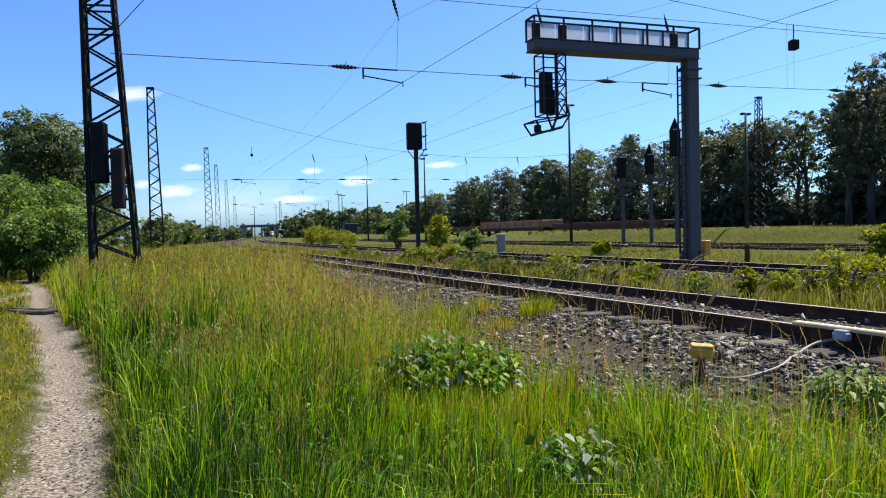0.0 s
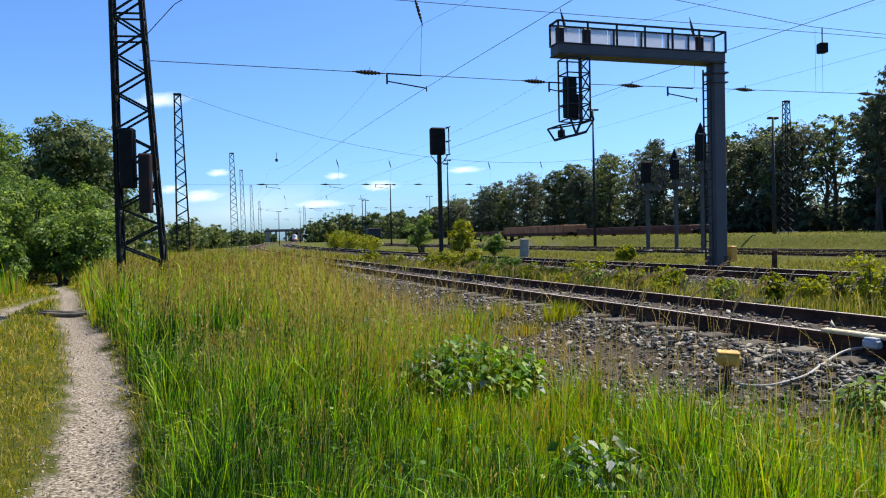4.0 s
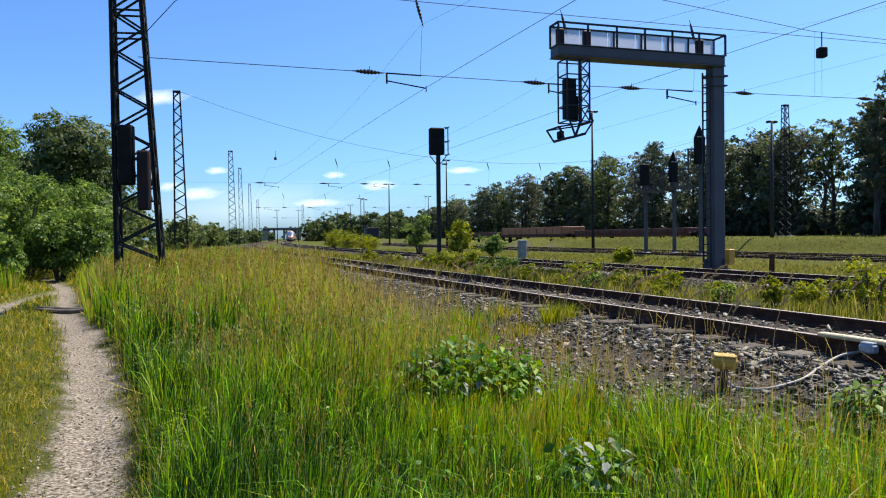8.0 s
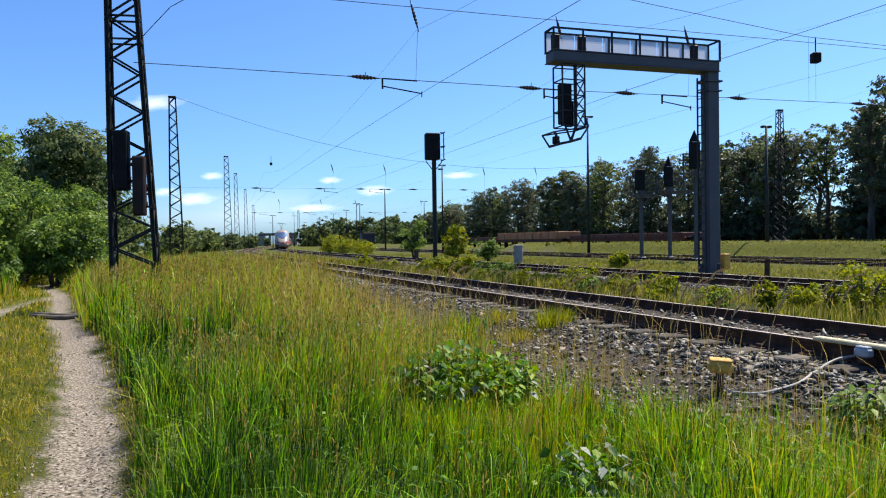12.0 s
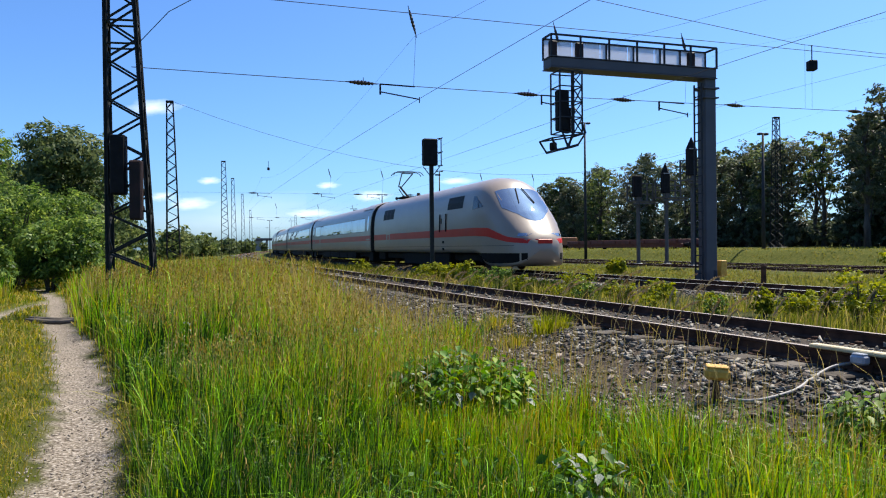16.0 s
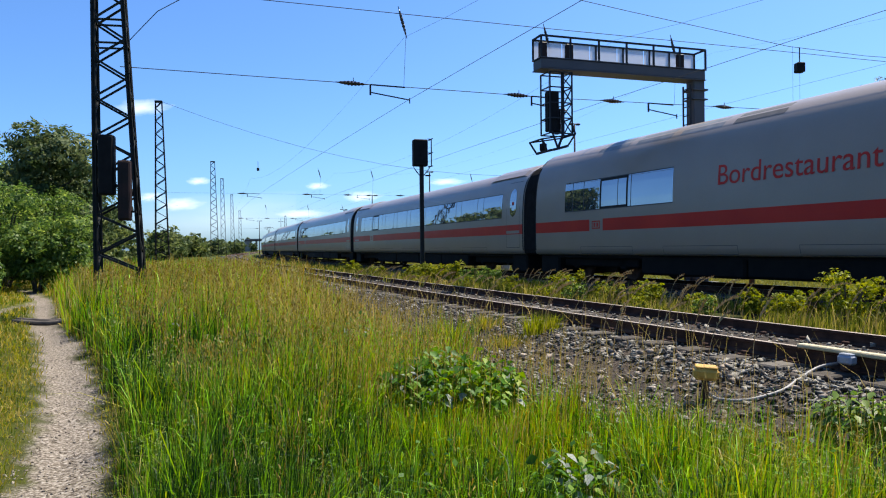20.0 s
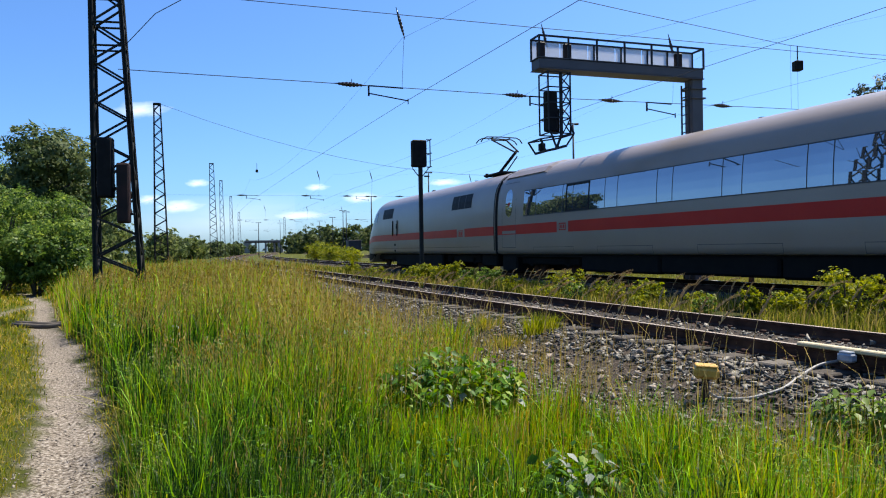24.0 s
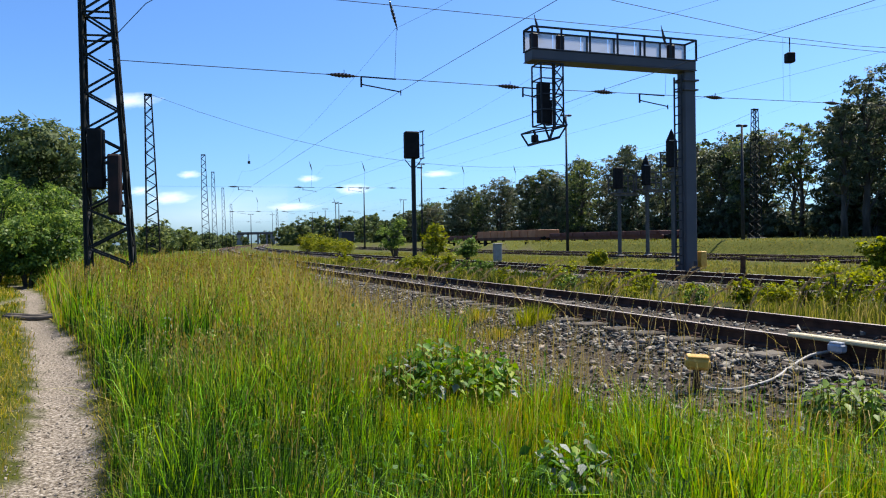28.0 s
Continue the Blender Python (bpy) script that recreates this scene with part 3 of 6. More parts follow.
def bogie(parent, y):
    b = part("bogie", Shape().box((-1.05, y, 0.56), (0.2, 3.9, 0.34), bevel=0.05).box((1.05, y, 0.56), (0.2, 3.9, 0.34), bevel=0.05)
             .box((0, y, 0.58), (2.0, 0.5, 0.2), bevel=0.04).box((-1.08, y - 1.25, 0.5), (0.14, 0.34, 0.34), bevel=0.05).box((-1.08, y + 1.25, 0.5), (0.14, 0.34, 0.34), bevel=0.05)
             .box((1.08, y - 1.25, 0.5), (0.14, 0.34, 0.34), bevel=0.05).box((1.08, y + 1.25, 0.5), (0.14, 0.34, 0.34), bevel=0.05), M_UNDER, parent, "dirty two-axle bogie, blackened for shade")
    turn = Euler((0, radians(90), 0)).to_matrix()
    for dy in (-1.25, 1.25):
        s = Shape()
        for x in (-0.75, 0.75):
            s.lathe((x, y + dy, 0.46), ((0.46, -0.065), (0.46, 0.0), (0.43, 0.06), (0.2, 0.065)), 20, turn)
        s.tube((-0.75, y + dy, 0.46), (0.75, y + dy, 0.46), 0.09, n=8)
        part("wheelset", s, M_RAIL, b)


def side_letters(parent, hull, side, u, z, size, text):
    cu = bpy.data.curves.new("lettering", "FONT")
    cu.body, cu.size, cu.extrude, cu.align_x = text, size, 0.001, "CENTER"
    cu.materials.append(M_RED)
    ob = new("lettering", cu)
    ob.parent = parent
    tilt = math.degrees(math.atan2(hull.half(u, z) - hull.half(u, z + size), size))
    x, y, zz = hull.point(u, z, side, 0.012)
    ob.matrix_local = pose(x, y, zz, 90 - tilt, 0, 90 if side > 0 else -90)
    tagged(ob, "red lettering on the side")


def seams(hull, rects, side, width=0.014, out=0.004):
    """Thin dark joints round doors and flaps."""
    s = Shape()
    for u0, u1, z0, z1 in rects:
        for a, b, c, d in ((u0, u0 + width, z0, z1), (u1 - width, u1, z0, z1), (u0, u1, z0, z0 + width), (u0, u1, z1 - width, z1)):
            hull.patch(side, a, b, c, d, out, 2, s)
    return s


def coach(kind):
    """One middle car; kind: plain or restaurant. Its origin is at mid length on the rails, +y ahead."""
    rest = kind == "restaurant"
    h = Hull(25.55, tall=0.26 if rest else 0.0)
    lab = "light grey restaurant coach with red stripe and roof skylights" if rest else "light grey high-speed coach with red stripe and window band"
    c = thing("train_coach", lab, "train coach", group="train cars")
    body = part("body", h.skin((0, 0.02, 6, 13, 20, 25.53, 25.55)), M_WHITE, c, "light grey painted car body", True)
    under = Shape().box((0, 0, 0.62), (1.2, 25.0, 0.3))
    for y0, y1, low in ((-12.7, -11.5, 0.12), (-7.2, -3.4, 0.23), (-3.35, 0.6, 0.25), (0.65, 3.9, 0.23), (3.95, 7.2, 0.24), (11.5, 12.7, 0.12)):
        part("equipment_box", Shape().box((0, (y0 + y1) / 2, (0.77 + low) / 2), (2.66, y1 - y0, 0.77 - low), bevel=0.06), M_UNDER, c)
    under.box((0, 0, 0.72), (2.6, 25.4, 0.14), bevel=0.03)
    part("underframe", under, M_UNDER, c, "dirty equipment boxes, blackened for shade")
    bogie(c, 9.5)
    bogie(c, -9.5)
    part("bellows", bellows(12.76, 13.64), M_RUBBER, c, "black corridor bellows")
    if not rest:
        for u0, u1 in ((0.25, 3.4), (22.2, 25.3)):
            cover, rim = Shape(), PROFILE[9:]
            for u, up in ((u0, 0.0), (u0 + 0.22, 0.06), (u1 - 0.22, 0.06), (u1, 0.0)):
                cover.v += [(-a, h.length / 2 - u, b + up) for a, b in rim] + [(a, h.length / 2 - u, b + up) for a, b in reversed(rim[:-1])]
            n = 2 * len(rim) - 1
            cover.f = [(k * n + i, (k + 1) * n + i, (k + 1) * n + i + 1, k * n + i + 1) for k in range(3) for i in range(n - 1)]
            part("roof_cover", cover, M_WHITE, c, "low raised cover over the car end")
    for side in (-1, 1):
        for q in (0.0, 25.48):
            part("end_ring", h.patch(side, q, q + 0.07, 0.78, ROOF - 0.01 + h.tall, 0.006, 2, None, 24), M_RUBBER, c, "black rubber end ring")
        if rest:
            bands = ((2.2, 9.15), (18.4, 23.6))
            doors = ((9.75, 10.85),)
        else:
            bands = ((1.8, 23.4),)
            doors = ((0.30, 1.40), (24.0, 25.1))
        for u0, u1 in bands:
            w = part("window_band", h.patch(side, u0, u1, 2.14, 3.02, 0.006), M_GLASS, c, "dark tinted window band")
            f = Shape()
            for a, b, lo, hi in ((u0, u1, 2.115, 2.142), (u0, u1, 3.018, 3.045)):
                h.patch(side, a, b, lo, hi, 0.010, None, f)
            part("window_frame", f, M_SEAM, w)
            k, u = 0, u0
            while u < u1 - 0.3:
                if k:
                    part("mullion", h.patch(side, u - 0.012, u + 0.012, 2.14, 3.02, 0.0085, 2), M_SEAM, w)
                u += (1.75, 0.62)[k % 2]
                k += 1
            p0 = u0 + 1.9 if rest else u1 - 4.2
            s = Shape()
            for a, b, lo, hi in ((p0, p0 + 1.35, 2.14, 2.20), (p0, p0 + 1.35, 2.95, 3.02), (p0, p0 + 0.06, 2.14, 3.02), (p0 + 1.29, p0 + 1.35, 2.14, 3.02)):
                h.patch(side, a, b, lo, hi, 0.014, 2, s)
            part("opening_window_frame", s, M_SHADEGLASS, w, "black frame of the emergency window")
        for u0, u1 in doors:
            d = part("door", h.patch(side, u0, u1, 0.98, 3.42, 0.003, 3), M_WHITE, c)
            part("door_seam", seams(h, ((u0, u1, 1.0, 3.42),), side, 0.018, 0.006), M_SEAM, d)
            part("door_window", h.oval(side, (u0 + u1) / 2, 2.66, 0.27, 0.52, 0.009), M_GLASS, d, "oval door window")
            part("door_sticker", h.patch(side, (u0 + u1) / 2 - 0.08, (u0 + u1) / 2 + 0.08, 2.56, 2.68, 0.013, 2), M_RED, d)
        gap0 = 20.9 if not rest else 22.0
        part("stripe", h.patch(side, 0.02, gap0 - 0.5, 1.49, 1.84, 0.0025, 8), M_RED, c, "traffic red stripe")
        part("stripe", h.patch(side, gap0 + 0.2, 25.53, 1.49, 1.84, 0.0025, 3), M_RED, c, "traffic red stripe")
        logo = seams(h, ((gap0 - 0.36, gap0 + 0.06, 1.55, 1.79),), side, 0.035, 0.004)
        h.patch(side, gap0 - 0.27, gap0 - 0.18, 1.61, 1.73, 0.004, 2, logo)
        h.patch(side, gap0 - 0.12, gap0 - 0.03, 1.61, 1.73, 0.004, 2, logo)
        part("emblem", logo, M_RED, c, "small red framed emblem")
        part("flap_seams", seams(h, [(a, a + 2.6, 0.80, 1.02) for a in (3.2, 7.4, 11.9, 16.2, 20.1)], side, 0.012), M_SEAM, c)
        if rest:
            side_letters(c, h, side, 14.75, 2.44, 0.68, "Bordrestaurant")
            for k in range(4):
                for base in (1.4, 15.2):
                    part("skylight", h.patch(side, base + k * 1.85, base + 1.5 + k * 1.85, 3.86, 4.14, 0.006, 2), M_GALV if k else M_SEAM, c, "grey roof skylight")
    return c


def power_car():
    h = Hull(20.8, nose=True)
    c = thing("power_car", "light grey sloping-nosed power car with red stripe", "locomotive", group="train cars")
    us = [0, 0.03, 0.08, 0.17, 0.26, 0.35, 0.46, 0.57, 0.7, 0.85, 1.02, 1.19, 1.37, 1.55, 1.73, 1.91, 2.1, 2.3, 2.48, 2.66, 2.83, 3.0, 3.2, 3.4, 3.7, 4.0, 4.5, 5.0, 9, 14, 20.78, 20.8]
    part("body", h.skin(us), M_WHITE, c, "light grey painted car body", True)
    part("underframe", Shape().box((0, -1, 0.62), (1.2, 17.0, 0.3)), M_UNDER, c, "dirty underframe, blackened for shade")
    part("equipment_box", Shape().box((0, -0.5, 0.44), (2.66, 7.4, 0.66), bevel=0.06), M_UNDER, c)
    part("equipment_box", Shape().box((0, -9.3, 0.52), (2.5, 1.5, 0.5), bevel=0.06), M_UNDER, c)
    bogie(c, 5.4)
    bogie(c, -6.3)
    part("bellows", bellows(-10.82, -10.38), M_RUBBER, c, "black corridor bellows")
    # windscreen over the nose
    ws, nu, ny = Shape(), 20, 15
    for i in range(nu):
        k = i / (nu - 1)
        wmax = float(np.interp(k, (0.0, 0.2, 0.45, 1.0), (0.56, 0.84, 1.05, 0.98)))
        for j in range(ny):
            y = wmax * (2 * j / (ny - 1) - 1)
            uu = 0.78 + 1.66 * k + 0.30 * (y / wmax) ** 2 * (1 - 0.4 * k)
            ws.v.append((y, h.length / 2 - uu, h.top(uu, y) + 0.012))
    ws.f = [(i * ny + j, i * ny + j + 1, (i + 1) * ny + j + 1, (i + 1) * ny + j)[::-1] for i in range(nu - 1) for j in range(ny - 1)]
    w = part("windscreen", ws, M_GLASS, c, "large curved tinted windscreen", True)
    for y0 in (-0.35, 0.35):
        part("wiper", Shape().bar((y0, h.length / 2 - 1.62, h.top(1.62, y0) + 0.04), (y0 * 0.4, h.length / 2 - 2.4, h.top(2.4, y0 * 0.4) + 0.06), 0.03), M_BLACK, w)
    part("front_plate", Shape().box((0, h.length / 2 - 0.035, 1.215), (0.62, 0.06, 0.17), bevel=0.02), M_RED, c, "red band over the front coupling flap")

    def lower(u):
        return float(np.interp(u, (0.05, 0.9, 2.3, 3.6, 20.8), (1.13, 1.20, 1.44, 1.49, 1.49)))

    def upper(u):
        return float(np.interp(u, (0.05, 0.9, 2.3, 3.6, 20.8), (1.30, 1.40, 1.80, 1.84, 1.84)))

    for side in (-1, 1):
        part("end_ring", h.patch(side, 20.72, 20.8, 0.78, ROOF - 0.01, 0.006, 2, None, 24), M_RUBBER, c, "black rubber end ring")
        part("stripe", h.patch(side, 0.02, 16.88, lower, upper, 0.012, 110), M_RED, c, "traffic red stripe")
        part("stripe", h.patch(side, 17.75, 20.72, lower, upper, 0.004, 3), M_RED, c, "traffic red stripe")
        logo = seams(h, ((17.06, 17.58, 1.51, 1.78),), side, 0.035, 0.004)
        for q in (17.14, 17.34):
            h.patch(side, q, q + 0.16, 1.56, 1.72, 0.004, 2, logo)
        part("emblem", logo, M_RED, c, "small red framed emblem")
        part("air_grille", h.patch(side, 5.04, 7.02, 2.76, 3.32, 0.008, 4), M_SHADEGLASS, c, "black louvred air intake")
        part("air_grille", h.patch(side, 16.2, 18.45, 2.70, 3.30, 0.008, 4), M_SHADEGLASS, c, "black louvred air intake")
        for u0 in (16.95, 17.7):
            part("grille_bar", h.patch(side, u0, u0 + 0.05, 2.70, 3.30, 0.012, 2), M_SEAM, c)
        cw = part("cab_side_window", h.patch(side, 2.85, 3.87, lambda u: float(np.interp(u, (2.85, 3.87), (2.70, 2.62))), lambda u: float(np.interp(u, (2.85, 3.62, 3.87), (2.73, 3.19, 3.21))), 0.012, 16, None, 9), M_CABGLASS, c, "triangular tinted cab window")
        part("mullion", h.patch(side, 3.22, 3.26, 2.68, 2.92, 0.016, 2), M_BLACK, cw)
        d = part("cab_door", h.patch(side, 7.12, 8.02, 0.95, 2.95, 0.003, 3), M_WHITE, c)
        for u0 in (7.14, 8.0):
            part("handrail", Shape().tube(h.point(u0, 1.75, side, 0.03), h.point(u0, 2.6, side, 0.03), 0.026, n=6), M_BLACK, d)
        part("door_window", h.patch(side, 7.72, 7.9, 2.15, 2.4, 0.008, 2), M_SHADEGLASS, d)
        for z in (1.2, 0.87):
            part("step_recess", h.patch(side, 7.4, 7.7, z, z + 0.12, 0.006, 2), M_BLACK, d)
        part("skirt_seam", h.patch(side, 0.6, 19.4, 1.05, 1.068, 0.010, 60), M_SEAM, c)
        part("apron", h.patch(side, 0.04, 3.3, lambda u: h.limits(u)[0] + 0.01, lambda u: max(h.limits(u)[0] + 0.03, 0.76), 0.008, 26), M_UNDER, c, "dark lower apron")
        part("headlight", h.patch(side, 0.30, 0.55, 1.42, 1.55, 0.014, 5), M_GLASS, c, "narrow glazed headlight")
    # pantograph near the rear end, raised to the wire
    p = part("pantograph", Shape().box((0, -7.0, 3.93), (0.9, 1.9, 0.08), bevel=0.02).tube((-0.4, -6.3, 3.84), (-0.4, -6.3, 4.02), 0.07).tube((0.4, -6.3, 3.84), (0.4, -6.3, 4.02), 0.07)
             .tube((-0.4, -7.8, 3.84), (-0.4, -7.8, 4.02), 0.07).tube((0.4, -7.8, 3.84), (0.4, -7.8, 4.02), 0.07), M_BLACK, c, "raised current collector on insulators")
    part("lower_arm", Shape().tube((0, -6.7, 4.0), (0, -8.35, 4.72), 0.06).tube((0.12, -7.1, 3.98), (0.12, -8.2, 4.55), 0.025), M_BLACK, p)
    part("upper_arm", Shape().tube((-0.1, -8.35, 4.72), (-0.35, -6.75, 5.42), 0.035).tube((0.1, -8.35, 4.72), (0.35, -6.75, 5.42), 0.035).tube((-0.35, -6.75, 5.42), (0.35, -6.75, 5.42), 0.03), M_BLACK, p)
    horn = [(-0.97, 5.28), (-0.86, 5.42), (-0.7, 5.5), (0, 5.52), (0.7, 5.5), (0.86, 5.42), (0.97, 5.28)]
    part("contact_strip", Shape().line([(x, -6.5, z) for x, z in horn], 0.025).line([(x, -7.0, z) for x, z in horn], 0.025).bar((-0.4, -6.5, 5.48), (-0.4, -7.0, 5.48), 0.03).bar((0.4, -6.5, 5.48), (0.4, -7.0, 5.48), 0.03), M_BLACK, p)
    p.location = (0, -1.0, 0.2)
    part("roof_insulator", Shape().lathe((0.3, -4.6, 3.98), ((0.1, 0), (0.13, 0.05), (0.08, 0.08), (0.13, 0.12), (0.08, 0.16), (0.1, 0.2)), 10).lathe((-0.1, 0.2, 4.0), ((0.14, 0), (0.14, 0.08), (0.05, 0.12)), 10), M_INSUL, c)
    return c


TRAIN_V, TRAIN_T = 32.25, 16.952


def car_pose(t, u_mid, flip):
    s = TRAIN_V * (TRAIN_T - t) + u_mid
    ax, ay, _ = track(s - 8)
    bx, by, _ = track(s + 8)
    x, y = (ax + bx) / 2, (ay + by) / 2
    h = math.degrees(math.atan2(ay - by, ax - bx)) - 90
    return pose(x, y, RAIL_Z, 0, 0, h + (180 if flip else 0))


TRAIN = []
lead = power_car()
TRAIN.append((lead, 10.0, False))
plain = coach("plain")
for k in range(9):
    u = 20.56 + 26.4 * k + 13.2 + 0.1
    if k == 3:
        car = coach("restaurant")
    else:
        car = plain if k == 0 else copy_thing(plain, Matrix())
    TRAIN.append((car, u, False))
TRAIN.append((copy_thing(lead, Matrix()), 20.56 * 2 + 26.4 * 9 - 10.25, True))
for car, u, flip in TRAIN:
    car.matrix_world = car_pose(0, u, flip)


# ---- overhead line masts ----
def lattice_mast(x, y, z, high, w0, w1, heading, lean, panels, label, fine=True, plate=True):
    t = thing("lattice_mast", label, "mast", pose(x, y, z, 0, lean, heading), "overhead line masts")

    def corner(sx, sy, k):
        w = w0 + (w1 - w0) * k
        return (sx * w / 2, sy * w * 0.75 / 2, high * k)

    a = 0.13 if fine else 0.10
    for sx in (-1, 1):
        for sy in (-1, 1):
            s = Shape()
            p, q = Vector(corner(sx, sy, 0)), Vector(corner(sx, sy, 1))
            s.bar(p, q, a, 0.014).bar(p + Vector((-sx * 0, 0, 0)), q, 0.014, a)
            part("leg", s, M_MAST, t)
    faces = (((-1, -1), (1, -1)), ((1, 1), (-1, 1)), ((-1, 1), (-1, -1)), ((1, -1), (1, 1)))
    ks = [1 - (1 - i / panels) ** 1.0 for i in range(panels + 1)]
    for n, (c, d) in enumerate(faces):
        for i in range(panels):
            e, f = (c, d) if (i + n) % 2 else (d, c)
            p, q = corner(*e, ks[i]), corner(*f, ks[i + 1])
            part("brace", Shape().bar(p, q, 0.048 if fine else 0.055), M_MAST, t)
    if fine:
        for k in (0.02, 0.46, 0.5, 0.55, 0.98):
            s = Shape()
            for c, d in faces:
                s.bar(corner(*c, k), corner(*d, k), 0.09, 0.03)
            part("cross_tie", s, M_MAST, t)
    else:
        s = Shape().box((0, 0, high), (w1 + 0.12, w1 * 0.75 + 0.12, 0.14), bevel=0.02)
        part("cap", s, M_MAST, t)
    part("footing", Shape().box((0, 0, -0.25), (w0 + 0.5, w0 + 0.4, 0.6), bevel=0.04), M_CONCRETE, t)
    return t


MAST_A = (-7.73, 18.6)
LINE_DEG = 21.5
lattice_mast(*MAST_A, 0.10, 14.5, 1.06, 0.34, LINE_DEG - 6, -1.75, 30, "tall dark lattice mast standing in the grass")
FAR_MASTS = ((-22.35, 62.0, 14.1, 1.1, 0.5), (-34.2, 118.0, 15.6, 1.25, 0.6), (-40.0, 144.0, 15.2, 1.0, 0.5), (-49.6, 187.0, 15.3, 1.0, 0.5), (-65.0, 255.0, 15.0, 1.2, 0.6), (-58.0, 300.0, 15.0, 1.2, 0.6),
             (40.8, 87.5, 15.6, 1.2, 0.6), (37.0, 142.0, 14.5, 1.2, 0.6), (24.0, 235.0, 15.0, 1.2, 0.6))
for x, y, high, w0, w1 in FAR_MASTS:
    lattice_mast(x, y, float(ground_z(x, y)), high, w0, w1, LINE_DEG - 6, -0.8 if x < 0 else 0.0, 26 if y < 130 else 18, "slim dark lattice mast of the overhead line", False)


def signal_case(name, c, size, deg, material, label):
    t = thing(name, label, "signal", pose(*c, 0, 0, deg), "signals")
    w, d, h = size
    part("casing", Shape().box((0, 0, 0), (w, d, h), bevel=0.03), material, t)
    part("door_rim", Shape().box((0, -d / 2 - 0.012, 0), (w * 0.86, 0.02, h * 0.94), bevel=0.008), material, t)
    for k in (-0.3, 0.0, 0.3):
        part("lamp_hood", Shape().lathe((0, d / 2 - 0.01, k * h), ((0.13, 0), (0.13, 0.22), (0.11, 0.22), (0.11, 0.01)), 12, Euler((radians(-90), 0, 0)).to_matrix()), M_BLACK, t)
    part("bracket", Shape().bar((-w / 2, 0, h * 0.35), (-w / 2 - 0.12, 0, h * 0.35), 0.05).bar((w / 2, 0, -h * 0.35), (w / 2 + 0.12, 0, -h * 0.35), 0.05), M_MAST, t)
    return t


signal_case("mast_signal", (-7.88, 18.15, 3.71), (0.36, 0.30, 1.48), 10, M_BLACK, "black signal casing fixed to the lattice mast")
signal_case("mast_signal", (-7.45, 18.15, 3.08), (0.29, 0.27, 1.48), 10, M_RUSTBOX, "faded brown signal casing fixed to the lattice mast")


# ---- cross spans and overhead wires ----
def insulator(shape, p, q, r=0.075):
    p, q = Vector(p), Vector(q)
    turn = (q - p).to_track_quat("Z", "Y").to_matrix()
    n, length = 7, (q - p).length
    rings = [(r * 0.2, -0.16 * length), (r * 0.3, 0)]
    for i in range(n):
        k = (i + 0.5) / n
        wide = r * (0.45 + 0.6 * math.sin(math.pi * k))
        rings += [(wide * 0.72, length * (i + 0.1) / n), (wide, length * (i + 0.4) / n), (wide, length * (i + 0.65) / n)]
    shape.lathe(p, rings + [(r * 0.3, length), (r * 0.2, 1.16 * length)], 8, turn)


SPAN_DIR = Vector((math.cos(H0), math.sin(H0), 0))
WIRE_OFFS = ((-7.1, 5.2), (0.0, 5.79), (4.0, 5.75), (13.7, 5.6), (18.2, 5.6))


def cross_span(base, length, z_low, label, marks, arms, hangs, radius, wires=(), weights=()):
    """Wires between two masts across the tracks; wires: rows of (along, height)."""
    t = thing("cross_span", label, "overhead line", group="cross spans")
    b = Vector((*base, 0))

    def at(k, z):
        return b + SPAN_DIR * k + Vector((0, 0, z))

    def low(k):
        return z_low + 0.4 * k / length + (0.0165 * max(0.0, k - 13) if length < 50 else 0.0)

    part("lower_wire", Shape().line([at(0, low(0)), at(13, low(13)), at(length, low(length))], radius if length < 50 else 0.005, 5), M_WIRE, t)
    for row in wires:
        part("span_wire", Shape().line([at(*p) for p in row], radius, 5), M_WIRE, t)
    for k in marks:
        s = Shape()
        z = low(k)
        insulator(s, at(k - 0.36, z), at(k + 0.36, z), 0.07)
        s.bar(at(k + 0.05, z), at(k + 0.05, z + 0.16), 0.018)
        part("insulator", s, M_INSUL, t)
    for k in arms:
        z = low(k)
        s = Shape().bar(at(k, z), at(k, z - 0.3), 0.05).bar(at(k, z), at(k + 1.05, z), 0.035).bar(at(k, z - 0.22), at(k + 1.2, z - 0.36), 0.03).bar(at(k + 1.2, z - 0.3), at(k + 1.2, z - 0.46), 0.03)
        part("steady_arm", s, M_WIRE, t)
    for k, z in hangs:
        s = Shape()
        insulator(s, at(k, z), at(k + 0.2, z - 0.7), 0.05)
        part("hanger_insulator", s, M_INSUL, t)
        part("hanger_wire", Shape().line([at(k + 0.2, z - 0.7), at(k + 0.12, low(k))], radius * 0.5, 4), M_WIRE, t)
    for k, z, w in weights:
        part("weight", Shape().box(at(k, z - 0.58 - w * 0.6), (w, w, w * 1.2), bevel=w * 0.1).bar(at(k, z), at(k, z - 0.6), 0.03), M_BLACK, t, "dark hanging box")
        for e in ((-0.35, 0.0) if length < 50 else ()):
            part("drop_wire", Shape().line([at(k + e, z - 0.6 if e == 0.0 else z), at(k + e, low(k))], radius * 0.4, 4), M_WIRE, t)
    return t


